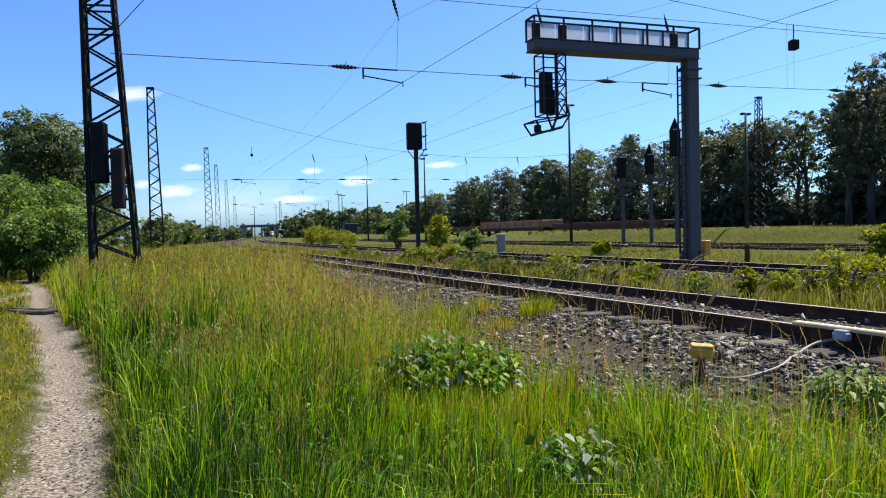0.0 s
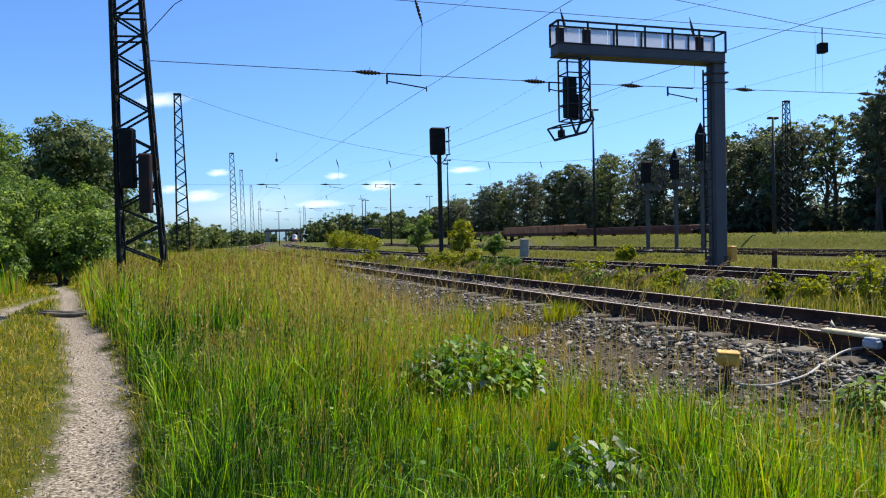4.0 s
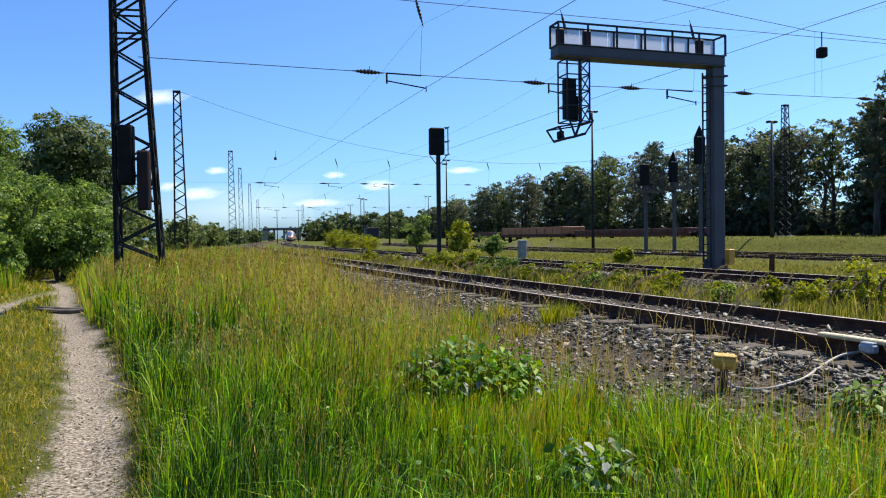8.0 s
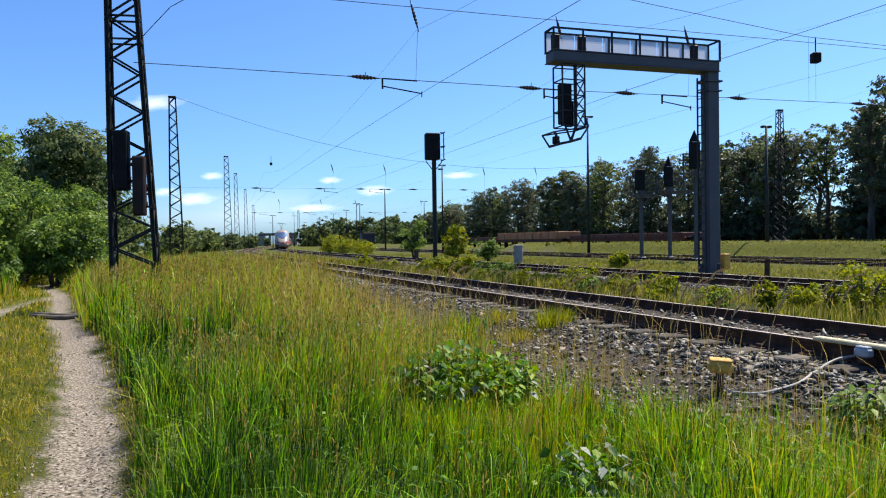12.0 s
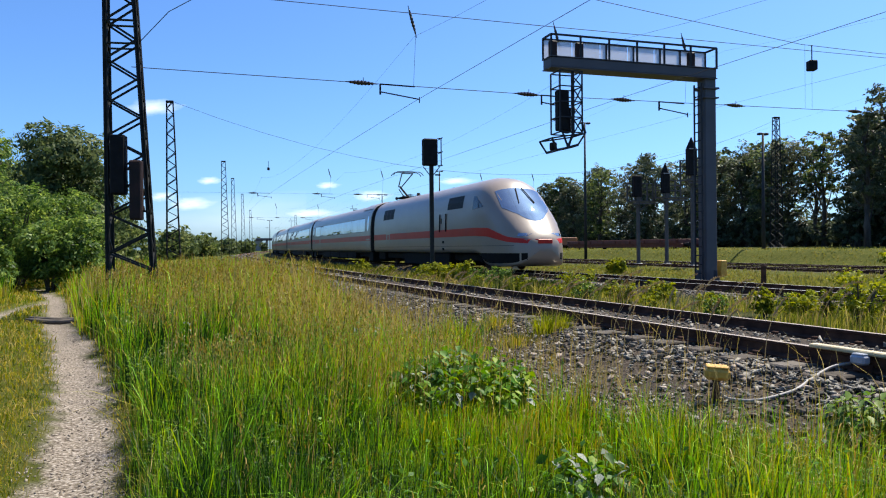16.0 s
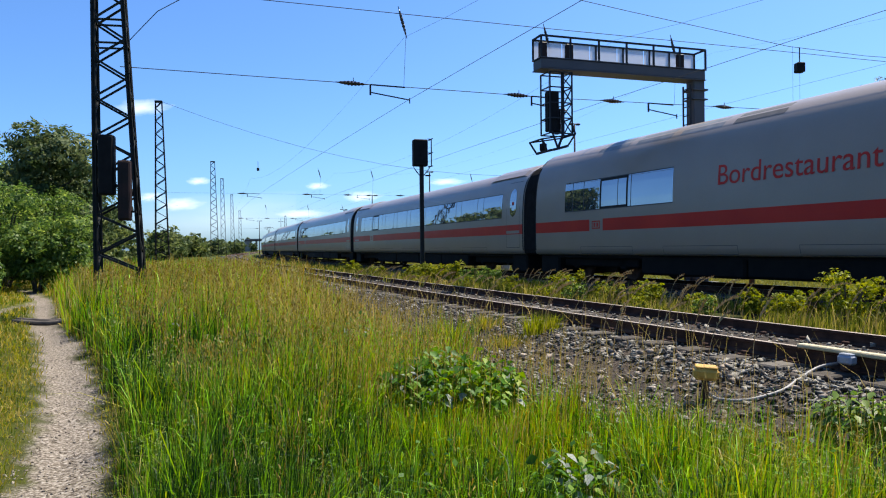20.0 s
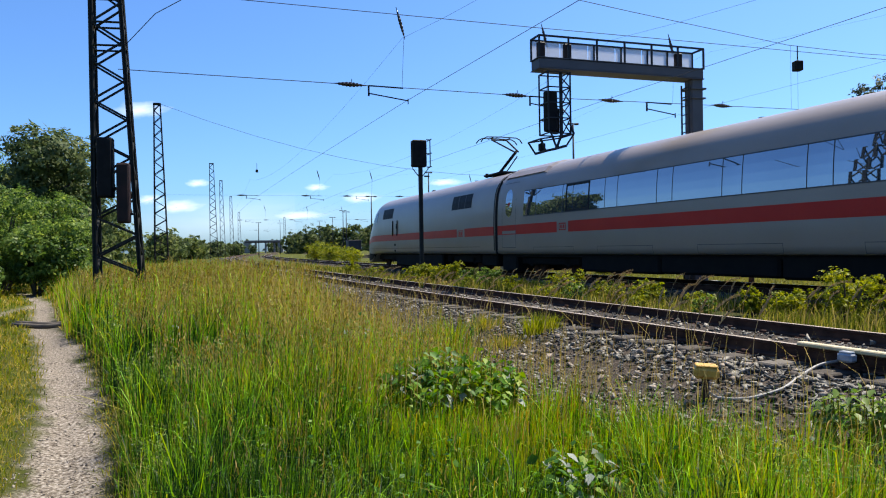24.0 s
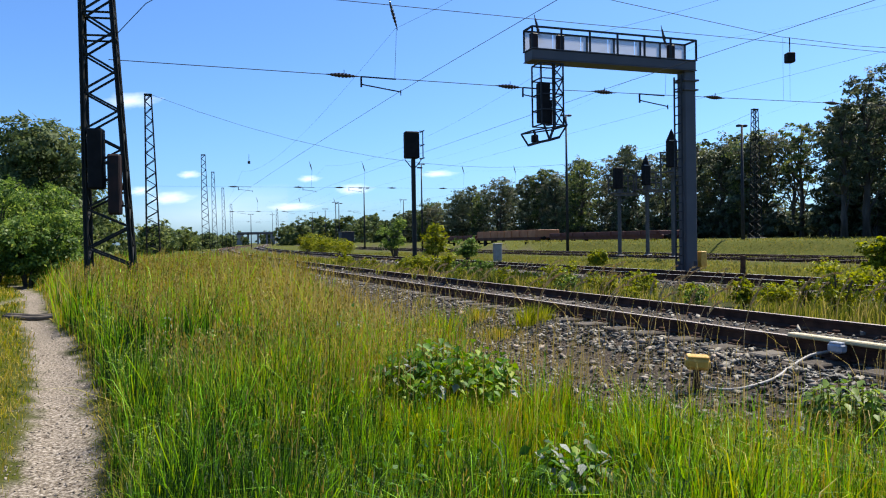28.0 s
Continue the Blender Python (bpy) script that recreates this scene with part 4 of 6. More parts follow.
cross_span(MAST_A, 46, 6.25, "cross span wires with brown insulators over the tracks", (6.03, 11.37, 14.93, 19.69, 25.64), (6.58, 11.87, 16.4), ((7.48, 8.55), (12.35, 8.58), (17.38, 8.75)), 0.011,
           (((0, 8.3), (12, 8.54), (20, 8.73), (46, 9.3)), ((0.2, 6.9), (0.9, 7.75), (6, 11.2)), ((10, 9.88), (15.9, 9.45), (22.9, 9.0), (27, 9.03), (34, 9.35), (46, 10.3))), ((23.41, 9.02, 0.31),))
HEAD = [(k, 8.85 + 0.0056 * (k - 31) ** 2) for k in range(0, 69, 4)]
cross_span((-22.55, 62.0), 68, 6.5, "cross span wires between two lattice masts", (6.8, 12.47, 16.3, 21.46, 26.75, 33.0), (7.2, 12.9, 17.2, 34.0), ((13.55, 8.85), (18.57, 8.88), (28.86, 8.88), (34.7, 9.03), (41.5, 9.4)), 0.014, (HEAD,), ((8.15, 9.4, 0.2),))
cross_span((-34.2, 118.0), 75, 6.7, "distant cross span wires", (4.1, 8.3, 12.5, 23.8, 30, 37), (5, 13, 24.5, 38), ((8, 9.0), (15, 9.0), (21, 9.0), (33, 9.0)), 0.016)
cross_span((-49.6, 187.0), 80, 7.0, "distant cross span wires", (6, 15, 27, 36), (8, 17, 30, 40), ((12, 9.6), (24, 9.6), (37, 9.6)), 0.02)


def overhead_line(off, high, label):
    t = thing("overhead_wire", label, "overhead wire", group="overhead wires")
    stops = [-52, -12, 25.0, 68, 124, 190, 260]
    zc, zm = RAIL_Z + high, RAIL_Z + high + 1.85
    pts, top, n = [], [], 12
    for m, (a, b) in enumerate(zip(stops[:-1], stops[1:])):
        za = (0.22, -0.22)[m % 2] if off > 5 else 0.0
        for i in range(n):
            k = i / n
            x, y, h = track(a + (b - a) * k, off + za - 2 * za * k)
            pts.append((x, y, zc - 0.05 * 4 * k * (1 - k)))
            top.append((x, y, zm - 1.2 * 4 * k * (1 - k)))
    slim = 0.007 if off < 2 else 0.0035
    part("contact_wire", Shape().line(pts, [slim if i < 42 else 0.0035 for i in range(len(pts))], 4), M_WIRE, t)
    part("messenger_wire", Shape().line(top, [slim * 0.55 if i < 42 else 0.002 for i in range(len(pts))], 4), M_WIRE, t)
    return t


for o, high in WIRE_OFFS:
    overhead_line(o, high, "thin contact and messenger wires above a track")


# ---- signal gantry ----
def signal_gantry():
    t = thing("signal_gantry", "grey steel signal gantry with railed walkway on one pillar", "gantry")
    a, b = Vector((3.37, 21.3, 0)), Vector((8.86, 23.0, 0))
    d = (b - a).normalized()
    n = Vector((-d.y, d.x, 0)) * 0.56
    turn = Matrix.Rotation(math.atan2(d.y, d.x), 3, "Z")
    length = (b - a).length
    mid = (a + b) / 2 + n / 2
    z0, z1, z2 = 6.86, 7.15, 7.80
    part("beam", Shape().box(mid + Vector((0, 0, (z0 + z1) / 2)), (length, 0.56, z1 - z0), turn, 0.02), M_PILLAR, t, "grey box beam")
    part("beam_flange", Shape().box(mid + Vector((0, 0, z1 + 0.012)), (length + 0.06, 0.62, 0.024), turn).box(mid + Vector((0, 0, z0 - 0.012)), (length + 0.04, 0.60, 0.024), turn), M_PILLAR, t)
    pc = b - d * 0.17 + n / 2
    part("pillar", Shape().box(pc + Vector((0, 0, 3.60)), (0.42, 0.40, 6.62), turn, 0.025), M_PILLAR, t, "square grey steel pillar")
    part("base_plate", Shape().box(pc + Vector((0, 0, 0.42)), (0.95, 0.95, 0.06), turn, 0.01).box(pc + Vector((0, 0, 0.26)), (1.3, 1.3, 0.3), turn, 0.05), M_CONCRETE, t)
    gus = Shape()
    for sx, sy in ((1, 0), (-1, 0), (0, 1), (0, -1)):
        o = turn @ Vector((sx * 0.36, sy * 0.36, 0))
        gus.box(pc + o + Vector((0, 0, 0.62)), (0.16 if sx else 0.02, 0.16 if sy else 0.02, 0.36), turn)
    part("gusset", gus, M_PILLAR, t)
    part("collar", Shape().box(pc + Vector((0, 0, 6.55)), (0.56, 0.54, 0.05), turn).box(pc + Vector((0, 0, 6.25)), (0.54, 0.52, 0.04), turn), M_PILLAR, t)
    # railing round the walkway
    for side in (0, 1):
        o = n * side
        for k in range(7):
            p = a + d * (length * k / 6) + o
            if side and k in (1, 2, 3, 4):
                p = p + d * 0.22
            part("post", Shape().bar(p + Vector((0, 0, z1)), p + Vector((0, 0, z2)), 0.055), M_STEEL, t)
        part("handrail", Shape().bar(a + o + Vector((0, 0, z2)), b + o + Vector((0, 0, z2)), 0.05), M_STEEL, t)
    for p in (a, b):
        part("end_rail", Shape().bar(p + Vector((0, 0, z2)), p + n + Vector((0, 0, z2)), 0.05), M_STEEL, t)
    for k in range(0, 6):
        p = a + d * (length * (k + 0.5) / 6) + n * 0.97
        part("mesh_panel", Shape().box(p + Vector((0, 0, (z1 + z2) / 2)), (length / 6 - 0.03, 0.012, z2 - z1 - 0.04), turn), M_MESH, t, "pale infill panel")
    for k in (0.28, 1.2, 5.35):
        p = a + d * (length * k / 6) + n * 0.8
        part("cable_box", Shape().box(p + Vector((0, 0, z1 + 0.3)), (0.24, 0.14, 0.56), turn, 0.02), M_RUSTBOX, t)
    # ladder on the pillar
    lp = pc - d * 0.33
    for s in (-1, 1):
        e = n.normalized() * 0.18 * s
        part("ladder_rail", Shape().bar(lp + e + Vector((0, 0, 0.5)), lp + e + Vector((0, 0, 6.7)), 0.045), M_STEEL, t)
    for k in range(22):
        z = 0.7 + k * 0.28
        e = n.normalized() * 0.18
        part("rung", Shape().bar(lp + e + Vector((0, 0, z)), lp - e + Vector((0, 0, z)), 0.03), M_STEEL, t)
    part("service_box", Shape().box(pc + turn @ Vector((0.42, -0.1, 0.85)), (0.22, 0.3, 0.5), turn, 0.02), M_YELLOW, t, "small yellow service box")
    return t, a, d, n, turn


def hanging_signal(a, d, n, turn):
    t = thing("hanging_signal", "black signal in a lattice cage hung below the gantry", "signal", group="signals")
    c = a + d * 0.62 + n * 0.5
    z0, z1 = 4.95, 6.76

    def at(x, y, z):
        return c + d * x * 0.86 + n.normalized() * y + Vector((0, 0, z))

    for x in (-0.42, 0.42):
        for y in (-0.3, 0.3):
            part("upright", Shape().bar(at(x, y, z0), at(x, y, z1), 0.045), M_STEEL, t)
    for k in range(5):
        z = z0 + (z1 - z0) * k / 4
        s = Shape()
        for p, q in (((-0.42, -0.3), (0.42, -0.3)), ((0.42, -0.3), (0.42, 0.3)), ((0.42, 0.3), (-0.42, 0.3)), ((-0.42, 0.3), (-0.42, -0.3))):
            s.bar(at(*p, z), at(*q, z), 0.032)
        part("ring", s, M_STEEL, t)
    for k in range(4):
        za, zb = z0 + (z1 - z0) * k / 4, z0 + (z1 - z0) * (k + 1) / 4
        e = 1 if k % 2 else -1
        part("diagonal", Shape().bar(at(0.02, -0.3, za if e > 0 else zb), at(0.42, -0.3, zb if e > 0 else za), 0.028).bar(at(0.42, -0.3 * e, za), at(0.42, 0.3 * e, zb), 0.028), M_STEEL, t)
    part("centre_post", Shape().bar(at(0.12, -0.2, z0), at(0.12, -0.2, z1), 0.09), M_STEEL, t)
    part("signal_case", Shape().box(at(-0.20, -0.05, 5.62), (0.36, 0.26, 1.2), turn, 0.03), M_BLACK, t, "black signal casing")
    part("signal_case", Shape().box(at(0.06, 0.05, 5.35), (0.16, 0.22, 0.75), turn, 0.03), M_BLACK, t, "black signal casing")
    # basket below
    lo = ((-0.58, -0.34), (0.22, -0.34), (0.22, 0.34), (-0.58, 0.34))
    hi = ((-0.80, -0.42), (0.46, -0.42), (0.46, 0.42), (-0.80, 0.42))
    zl, zh = (4.40, 4.58, 4.58, 4.40), (4.74, 4.92, 4.92, 4.74)
    s, s2 = Shape(), Shape()
    slope = turn @ Euler((0, radians(-12), 0)).to_matrix()
    for k in range(4):
        j = (k + 1) % 4
        s.bar(at(*lo[k], zl[k]), at(*lo[j], zl[j]), 0.06)
        s2.bar(at(*hi[k], zh[k]), at(*hi[j], zh[j]), 0.04)
        part("basket_strut", Shape().bar(at(*lo[k], zl[k]), at(*hi[k], zh[k]), 0.05), M_STEEL, t)
    for p, q in zip(((0.46, -0.42, 4.92), (-0.15, -0.34, 4.48), (-0.15, -0.34, 4.48)), ((0.42, -0.3, 5.2), (-0.36, -0.3, 5.0), (0.08, -0.3, 5.0))):
        part("stay", Shape().bar(at(*p), at(*q), 0.05), M_STEEL, t)
    part("basket_floor", s.box(at(-0.18, 0, 4.49), (0.72, 0.66, 0.05), slope), M_STEEL, t)
    part("basket_rail", s2, M_STEEL, t)
    part("lamp_box", Shape().box(at(-0.52, 0, 4.56), (0.16, 0.2, 0.22), turn, 0.02), M_BLACK, t)


hanging_signal(*signal_gantry()[1:])


def post_signal(x, y, z, high, w, h, label, pointed=False, cage=True, deg=16):
    t = thing("post_signal", label, "signal", pose(x, y, z, 0, 0, deg), "signals")
    wide = 0.15 if cage else 0.18
    part("post", Shape().box((0, 0, (high - h) / 2), (wide, wide, high - h + 0.1), bevel=0.015), M_MAST if cage else M_POSTGREY, t)
    part("head", Shape().box((-0.06, 0, high - h / 2), (w, 0.34, h), bevel=0.04), M_BLACK, t, "black signal head")
    if cage:
        s = Shape()
        for zz in (high - h, high - h * 0.5, high + 0.02):
            s.bar((w / 2 - 0.06, -0.1, zz), (w / 2 + 0.09, -0.1, zz), 0.03).bar((w / 2 + 0.09, -0.3, zz), (w / 2 + 0.09, 0.3, zz), 0.03)
        s.bar((w / 2 + 0.09, -0.1, high - h), (w / 2 + 0.09, -0.1, high + 0.02), 0.035)
        part("service_cage", s, M_STEEL, t)
        part("stay", Shape().bar((-0.33, 0, high - h - 0.05), (-0.05, 0, high - h - 0.4), 0.03).bar((0.33, 0, high - h - 0.05), (0.05, 0, high - h - 0.4), 0.03), M_STEEL, t)
        part("sign_plate", Shape().box((0.26, 0, high - h - 0.36), (0.22, 0.02, 0.06)), M_STEEL, t)
    if pointed:
        part("pointed_hood", Shape().lathe((-0.06, 0, high), ((w * 0.62, 0), (w * 0.5, 0.12), (0.03, 0.62)), 4), M_BLACK, t)
        part("hood_gap", Shape().box((-0.06, -0.18, high - 0.03), (w * 0.9, 0.02, 0.05)), M_PALE, t)
    if not cage:
        part("platform", Shape().box((0.35, 0, high - h - 0.28), (1.9, 0.7, 0.07)).box((0.35, -0.33, high - h - 0.42), (1.7, 0.05, 0.10)), M_POSTGREY, t, "grey service platform")
        for x in (-0.55, -0.02, 0.42, 0.85, 1.25):
            part("rail_post", Shape().bar((x, 0.33, high - h - 0.3), (x, 0.33, high - h + 0.85), 0.075), M_POSTGREY, t)
        for zz in (0.2, 0.52, 0.85):
            part("guard_rail", Shape().bar((-0.58, 0.33, high - h + zz), (1.28, 0.33, high - h + zz), 0.065), M_POSTGREY, t)
        part("stay", Shape().bar((-0.5, 0, high - h - 0.3), (0, 0, high - h - 0.75), 0.06).bar((0.9, 0, high - h - 0.3), (0.1, 0, high - h - 0.85), 0.06), M_POSTGREY, t)
    part("foot", Shape().box((0, 0, 0.05), (0.4, 0.4, 0.3), bevel=0.03), M_CONCRETE, t)
    return t


post_signal(-0.22, 29.0, 0.28, 5.62, 0.58, 1.06, "slim signal post with a black head and service cage")
post_signal(12.4, 45.0, 0.3, 5.6, 0.55, 1.3, "dark signal post beside the sidings", False, False)
post_signal(14.15, 45.0, 0.3, 5.75, 0.5, 1.25, "dark signal post with a pointed hood", True, False)
post_signal(14.2, 40.5, 0.3, 6.66, 0.56, 1.5, "dark signal post with a pointed hood", True, False)


def yard_lamp(x, y, high, arm, label="tall thin yard lamp with a flat T-shaped head"):
    z = float(ground_z(x, y))
    t = thing("yard_lamp", label, "lamp post", pose(x, y, z, 0, 0, 18), "yard lamps")
    part("pole", Shape().tube((0, 0, 0), (0, 0, high), 0.14, 0.07, 10), M_STEEL, t, smooth=True)
    part("cross_arm", Shape().box((0, 0, high), (arm, 0.12, 0.08), bevel=0.02), M_STEEL, t)
    for s in (-1, 1):
        part("luminaire", Shape().box((s * arm * 0.34, 0, high - 0.03), (arm * 0.34, 0.34, 0.16), bevel=0.04), M_STEEL, t)
    return t


for x, y, zt, arm in ((13.0, 64, 12.4, 1.0), (22.4, 50, 9.2, 0.75), (-8.3, 110, 9.6, 1.6), (0.3, 92, 11.2, 0.9), (-20.0, 175, 11.0, 1.7), (-16.5, 150, 9.4, 1.4), (-27.0, 210, 11.0, 1.8), (-3.5, 160, 10.5, 1.4), (-38.0, 260, 12.0, 2.0), (-47.0, 205, 9.6, 1.5),
                      (-60.0, 300, 13.0, 2.0), (35.4, 205, 20.0, 0.6)):
    yard_lamp(x, y, zt - float(ground_z(x, y)), arm)


# ---- wagons and small railway furniture ----
railway(26.0, "siding track with parked wagons", 20, 330, 21, 22, M_RAILTOP)


def wheel_pairs(t, ys):
    turn = Euler((0, radians(90), 0)).to_matrix()
    for y in ys:
        s = Shape()
        for x in (-0.75, 0.75):
            s.lathe((x, y, 0.46), ((0.46, -0.06), (0.46, 0.0), (0.42, 0.06)), 16, turn)
        part("wheelset", s.tube((-0.75, y, 0.46), (0.75, y, 0.46), 0.08), M_UNDER, t)


def open_wagon(s, off, length, high, paint, label, flat=False):
    x, y, h = track(s, off)
    t = thing("flat_wagon" if flat else "open_wagon", label, "freight wagon", pose(x, y, RAIL_Z, 0, 0, math.degrees(h)), "freight wagons")
    part("frame", Shape().box((-1.1, 0, 1.0), (0.18, length, 0.34), bevel=0.03).box((1.1, 0, 1.0), (0.18, length, 0.34), bevel=0.03).box((0, 0, 1.12), (2.6, length - 0.1, 0.1)), M_WAGRED, t)
    wheel_pairs(t, (-length * 0.42, -length * 0.28, length * 0.28, length * 0.42))
    if not flat:
        for s_ in (-1, 1):
            part("side_wall", Shape().box((s_ * 1.33, 0, 1.17 + high / 2), (0.08, length - 0.4, high), bevel=0.02), paint, t)
            part("end_wall", Shape().box((0, s_ * (length / 2 - 0.2), 1.17 + high / 2), (2.6, 0.08, high), bevel=0.02), paint, t)
            for k in range(9):
                part("stake", Shape().box((s_ * 1.41, (k / 8 - 0.5) * (length - 0.8), 1.17 + high / 2), (0.08, 0.12, high), bevel=0.015), paint, t)
    else:
        for s_ in (-1, 1):
            for k in range(10):
                part("stake", Shape().box((s_ * 1.3, (k / 9 - 0.5) * (length - 0.8), 1.25), (0.09, 0.12, 0.55), bevel=0.015), M_WAGRED, t)
    for s_ in (-1, 1):
        part("buffer", Shape().tube((-0.85, s_ * length / 2, 1.05), (-0.85, s_ * (length / 2 + 0.6), 1.05), 0.12, 0.2).tube((0.85, s_ * length / 2, 1.05), (0.85, s_ * (length / 2 + 0.6), 1.05), 0.12, 0.2), M_UNDER, t)
    return t


open_wagon(85.5, 26.0, 18.0, 0.8, M_ORANGE, "weathered orange open wagon on a siding")
open_wagon(64.0, 26.0, 19.0, 0.35, M_WAGRED, "rust-red low-sided wagon on a siding")
open_wagon(105.0, 26.0, 19.0, 0.35, M_WAGRED, "rust-red low-sided wagon on a siding")


def covered_wagon(s, off):
    x, y, h = track(s, off)
    t = thing("covered_wagon", "dark blue covered wagon on a distant siding", "freight wagon", pose(x, y, RAIL_Z, 0, 0, math.degrees(h)), "freight wagons")
    part("body", Shape().box((0, 0, 1.75), (2.2, 3.4, 1.7), bevel=0.08), M_BLUE, t)
    part("frame", Shape().box((0, 0, 0.95), (2.2, 3.6, 0.2), bevel=0.02), M_UNDER, t)
    part("roof", Shape().box((0, 0, 2.66), (2.3, 3.5, 0.12), bevel=0.05), M_BLUE, t)
    for k in (-1, 1):
        part("door", Shape().box((k * 1.11, 0, 1.75), (0.05, 1.6, 1.6), bevel=0.01), M_BLUE, t)
    wheel_pairs(t, (-1.1, 1.1))


covered_wagon(132, 13.7)


def relay_cabinet(x, y):
    z = float(ground_z(x, y))
    t = thing("relay_cabinet", "pale grey trackside relay cabinet in the grass", "cabinet", pose(x, y, z, 0, 0, 18))
    part("body", Shape().box((0, 0, 0.55), (0.42, 0.34, 0.95), bevel=0.02), M_CONCRETE, t)
    part("lid", Shape().box((0, 0, 1.06), (0.48, 0.40, 0.07), bevel=0.03), M_CONCRETE, t)
    part("door", Shape().box((0, -0.18, 0.55), (0.34, 0.025, 0.8), bevel=0.008), M_CONCRETE, t)
    part("plinth", Shape().box((0, 0, 0.02), (0.46, 0.38, 0.2), bevel=0.02), M_CONCRETE, t)


relay_cabinet(4.35, 41.0)


def marker_post(x, y, high, w, label, material=M_MAST):
    z = float(ground_z(x, y))
    t = thing("marker_post", label, "post", pose(x, y, z, 0, 2, 20))
    part("shaft", Shape().box((0, 0, high / 2 - 0.1), (w, w, high + 0.2), bevel=0.015), material, t)
    part("cap", Shape().box((0, 0, high + 0.02), (w * 1.2, w * 1.2, 0.04), bevel=0.012), material, t)


marker_post(10.6, 23.7, 0.62, 0.13, "short rusty brown post in the grass", M_RAIL)


def yellow_post():
    x, y = 2.452, 6.456
    z = float(ground_z(x, y))
    t = thing("cable_marker", "weathered yellow-capped cable marker leaning in the gravel", "marker", pose(x, y, z, 2, 3, -14))
    part("stem", Shape().lathe((0, 0, -0.05), ((0.05, 0), (0.038, 0.08), (0.029, 0.18), (0.04, 0.25)), 12), M_RAIL, t, "rusty stem", True)
    s = Shape()
    s.box((0, 0, 0.235), (0.215, 0.17, 0.105), bevel=0.026).box((0, 0, 0.294), (0.185, 0.14, 0.018), bevel=0.006)
    part("cap", s, M_YELLOW, t, "weathered yellow cap")
    part("wire_end", Shape().line([(0.02, -0.03, 0.16), (0.10, -0.07, 0.08), (0.17, -0.11, 0.03)], 0.006, 5), M_HOSE, t)


yellow_post()


def rail_sensor():
    """A magnet box on the near rail, its cream cover bar, and its hose."""
    x, y, h = track(10.1, -7.1 - 0.7525)
    t = thing("rail_sensor", "pale sensor box with cream bar fixed to the rail", "track device", pose(x, y, RAIL_Z, 0, 0, math.degrees(h)))
    part("cover_bar", Shape().box((-0.05, -0.8, 0.022), (0.10, 2.9, 0.04), bevel=0.01), M_CREAM, t, "cream painted bar")
    part("box", Shape().box((-0.14, 0.05, -0.035), (0.10, 0.15, 0.085), bevel=0.018), M_PALE, t, "pale plastic box")
    part("lid", Shape().box((-0.14, 0.05, 0.012), (0.07, 0.12, 0.02), bevel=0.006), M_PALE, t)
    part("clamp", Shape().box((-0.10, 0.05, -0.11), (0.16, 0.09, 0.05), bevel=0.01).bar((-0.1, 0.0, -0.14), (0.06, 0.0, -0.14), 0.03), M_RAIL, t)
    t2 = thing("cable_hose", "grey ribbed cable hose lying over the gravel", "cable")
    pts = [Vector((3.82, 6.74, 0.49)), Vector((3.68, 6.76, 0.46)), Vector((3.52, 6.68, 0.42)), Vector((3.26, 6.40, 0.39)), Vector((3.08, 6.25, 0.35)), Vector((2.92, 6.19, 0.31)), Vector((2.74, 6.17, 0.28)), Vector((2.62, 6.22, 0.26)), Vector((2.54, 6.32, 0.25)), Vector((2.48, 6.42, 0.28))]
    curve = []
    for i in range(len(pts) - 1):
        p0, p1, p2, p3 = pts[max(i - 1, 0)], pts[i], pts[i + 1], pts[min(i + 2, len(pts) - 1)]
        for k in range(10):
            u = k / 10
            q = 0.5 * ((2 * p1) + (-p0 + p2) * u + (2 * p0 - 5 * p1 + 4 * p2 - p3) * u * u + (-p0 + 3 * p1 - 3 * p2 + p3) * u**3)
            q.z = max(q.z, float(ground_z(q.x, q.y)) + 0.02)
            curve.append(q)
    part("hose", Shape().line(curve, [0.014 + 0.002 * (i % 2) for i in range(len(curve))], 8), M_HOSE, t2, smooth=True)


rail_sensor()


def log_step():
    t = thing("fallen_logs", "weathered dark logs lying across the path", "logs")
    for dy, dz, r in ((0.0, 0.05, 0.055), (0.16, 0.08, 0.05)):
        pts = [Vector((-9.15 + 1.25 * k / 5, 16.25 + 0.2 * k / 5 + dy + 0.03 * math.sin(k * 2.1), float(ground_z(-9.15 + 1.25 * k / 5, 16.3)) + dz)) for k in range(6)]
        part("log", Shape().line(pts, [r, r * 1.08, r * 0.96, r * 1.04, r * 0.95, r * 0.9], 9), M_LOG, t, smooth=True)


log_step()


# ---- trees and shrubs ----
def leaf_mesh(name, pts, normals, size, material, rng, aspect=0.7, tone=None, loose=0.55):
    """Many small leaves: two folded triangles each, near pts, facing roughly along normals."""
    n = len(pts)
    nr = normals + rng.normal(0, loose, (n, 3))
    nr /= np.linalg.norm(nr, axis=1, keepdims=True) + 1e-9
    t = np.cross(nr, rng.normal(0, 1, (n, 3)))
    t /= np.linalg.norm(t, axis=1, keepdims=True) + 1e-9
    b = np.cross(nr, t)
    s = size * rng.uniform(0.55, 1.35, (n, 1))
    v = np.stack([pts - t * s, pts - b * s * aspect * 0.6 + nr * s * 0.12, pts + t * s, pts + b * s * aspect * 0.6 + nr * s * 0.12], 1).reshape(-1, 3)
    f = np.arange(4 * n).reshape(-1, 4)
    me = quick_mesh(name, v, f, material)
    if tone is not None:
        me.attributes.new("tone", "FLOAT", "POINT").data.foreach_set("value", np.repeat(tone, 4).astype(np.float32))
    return me


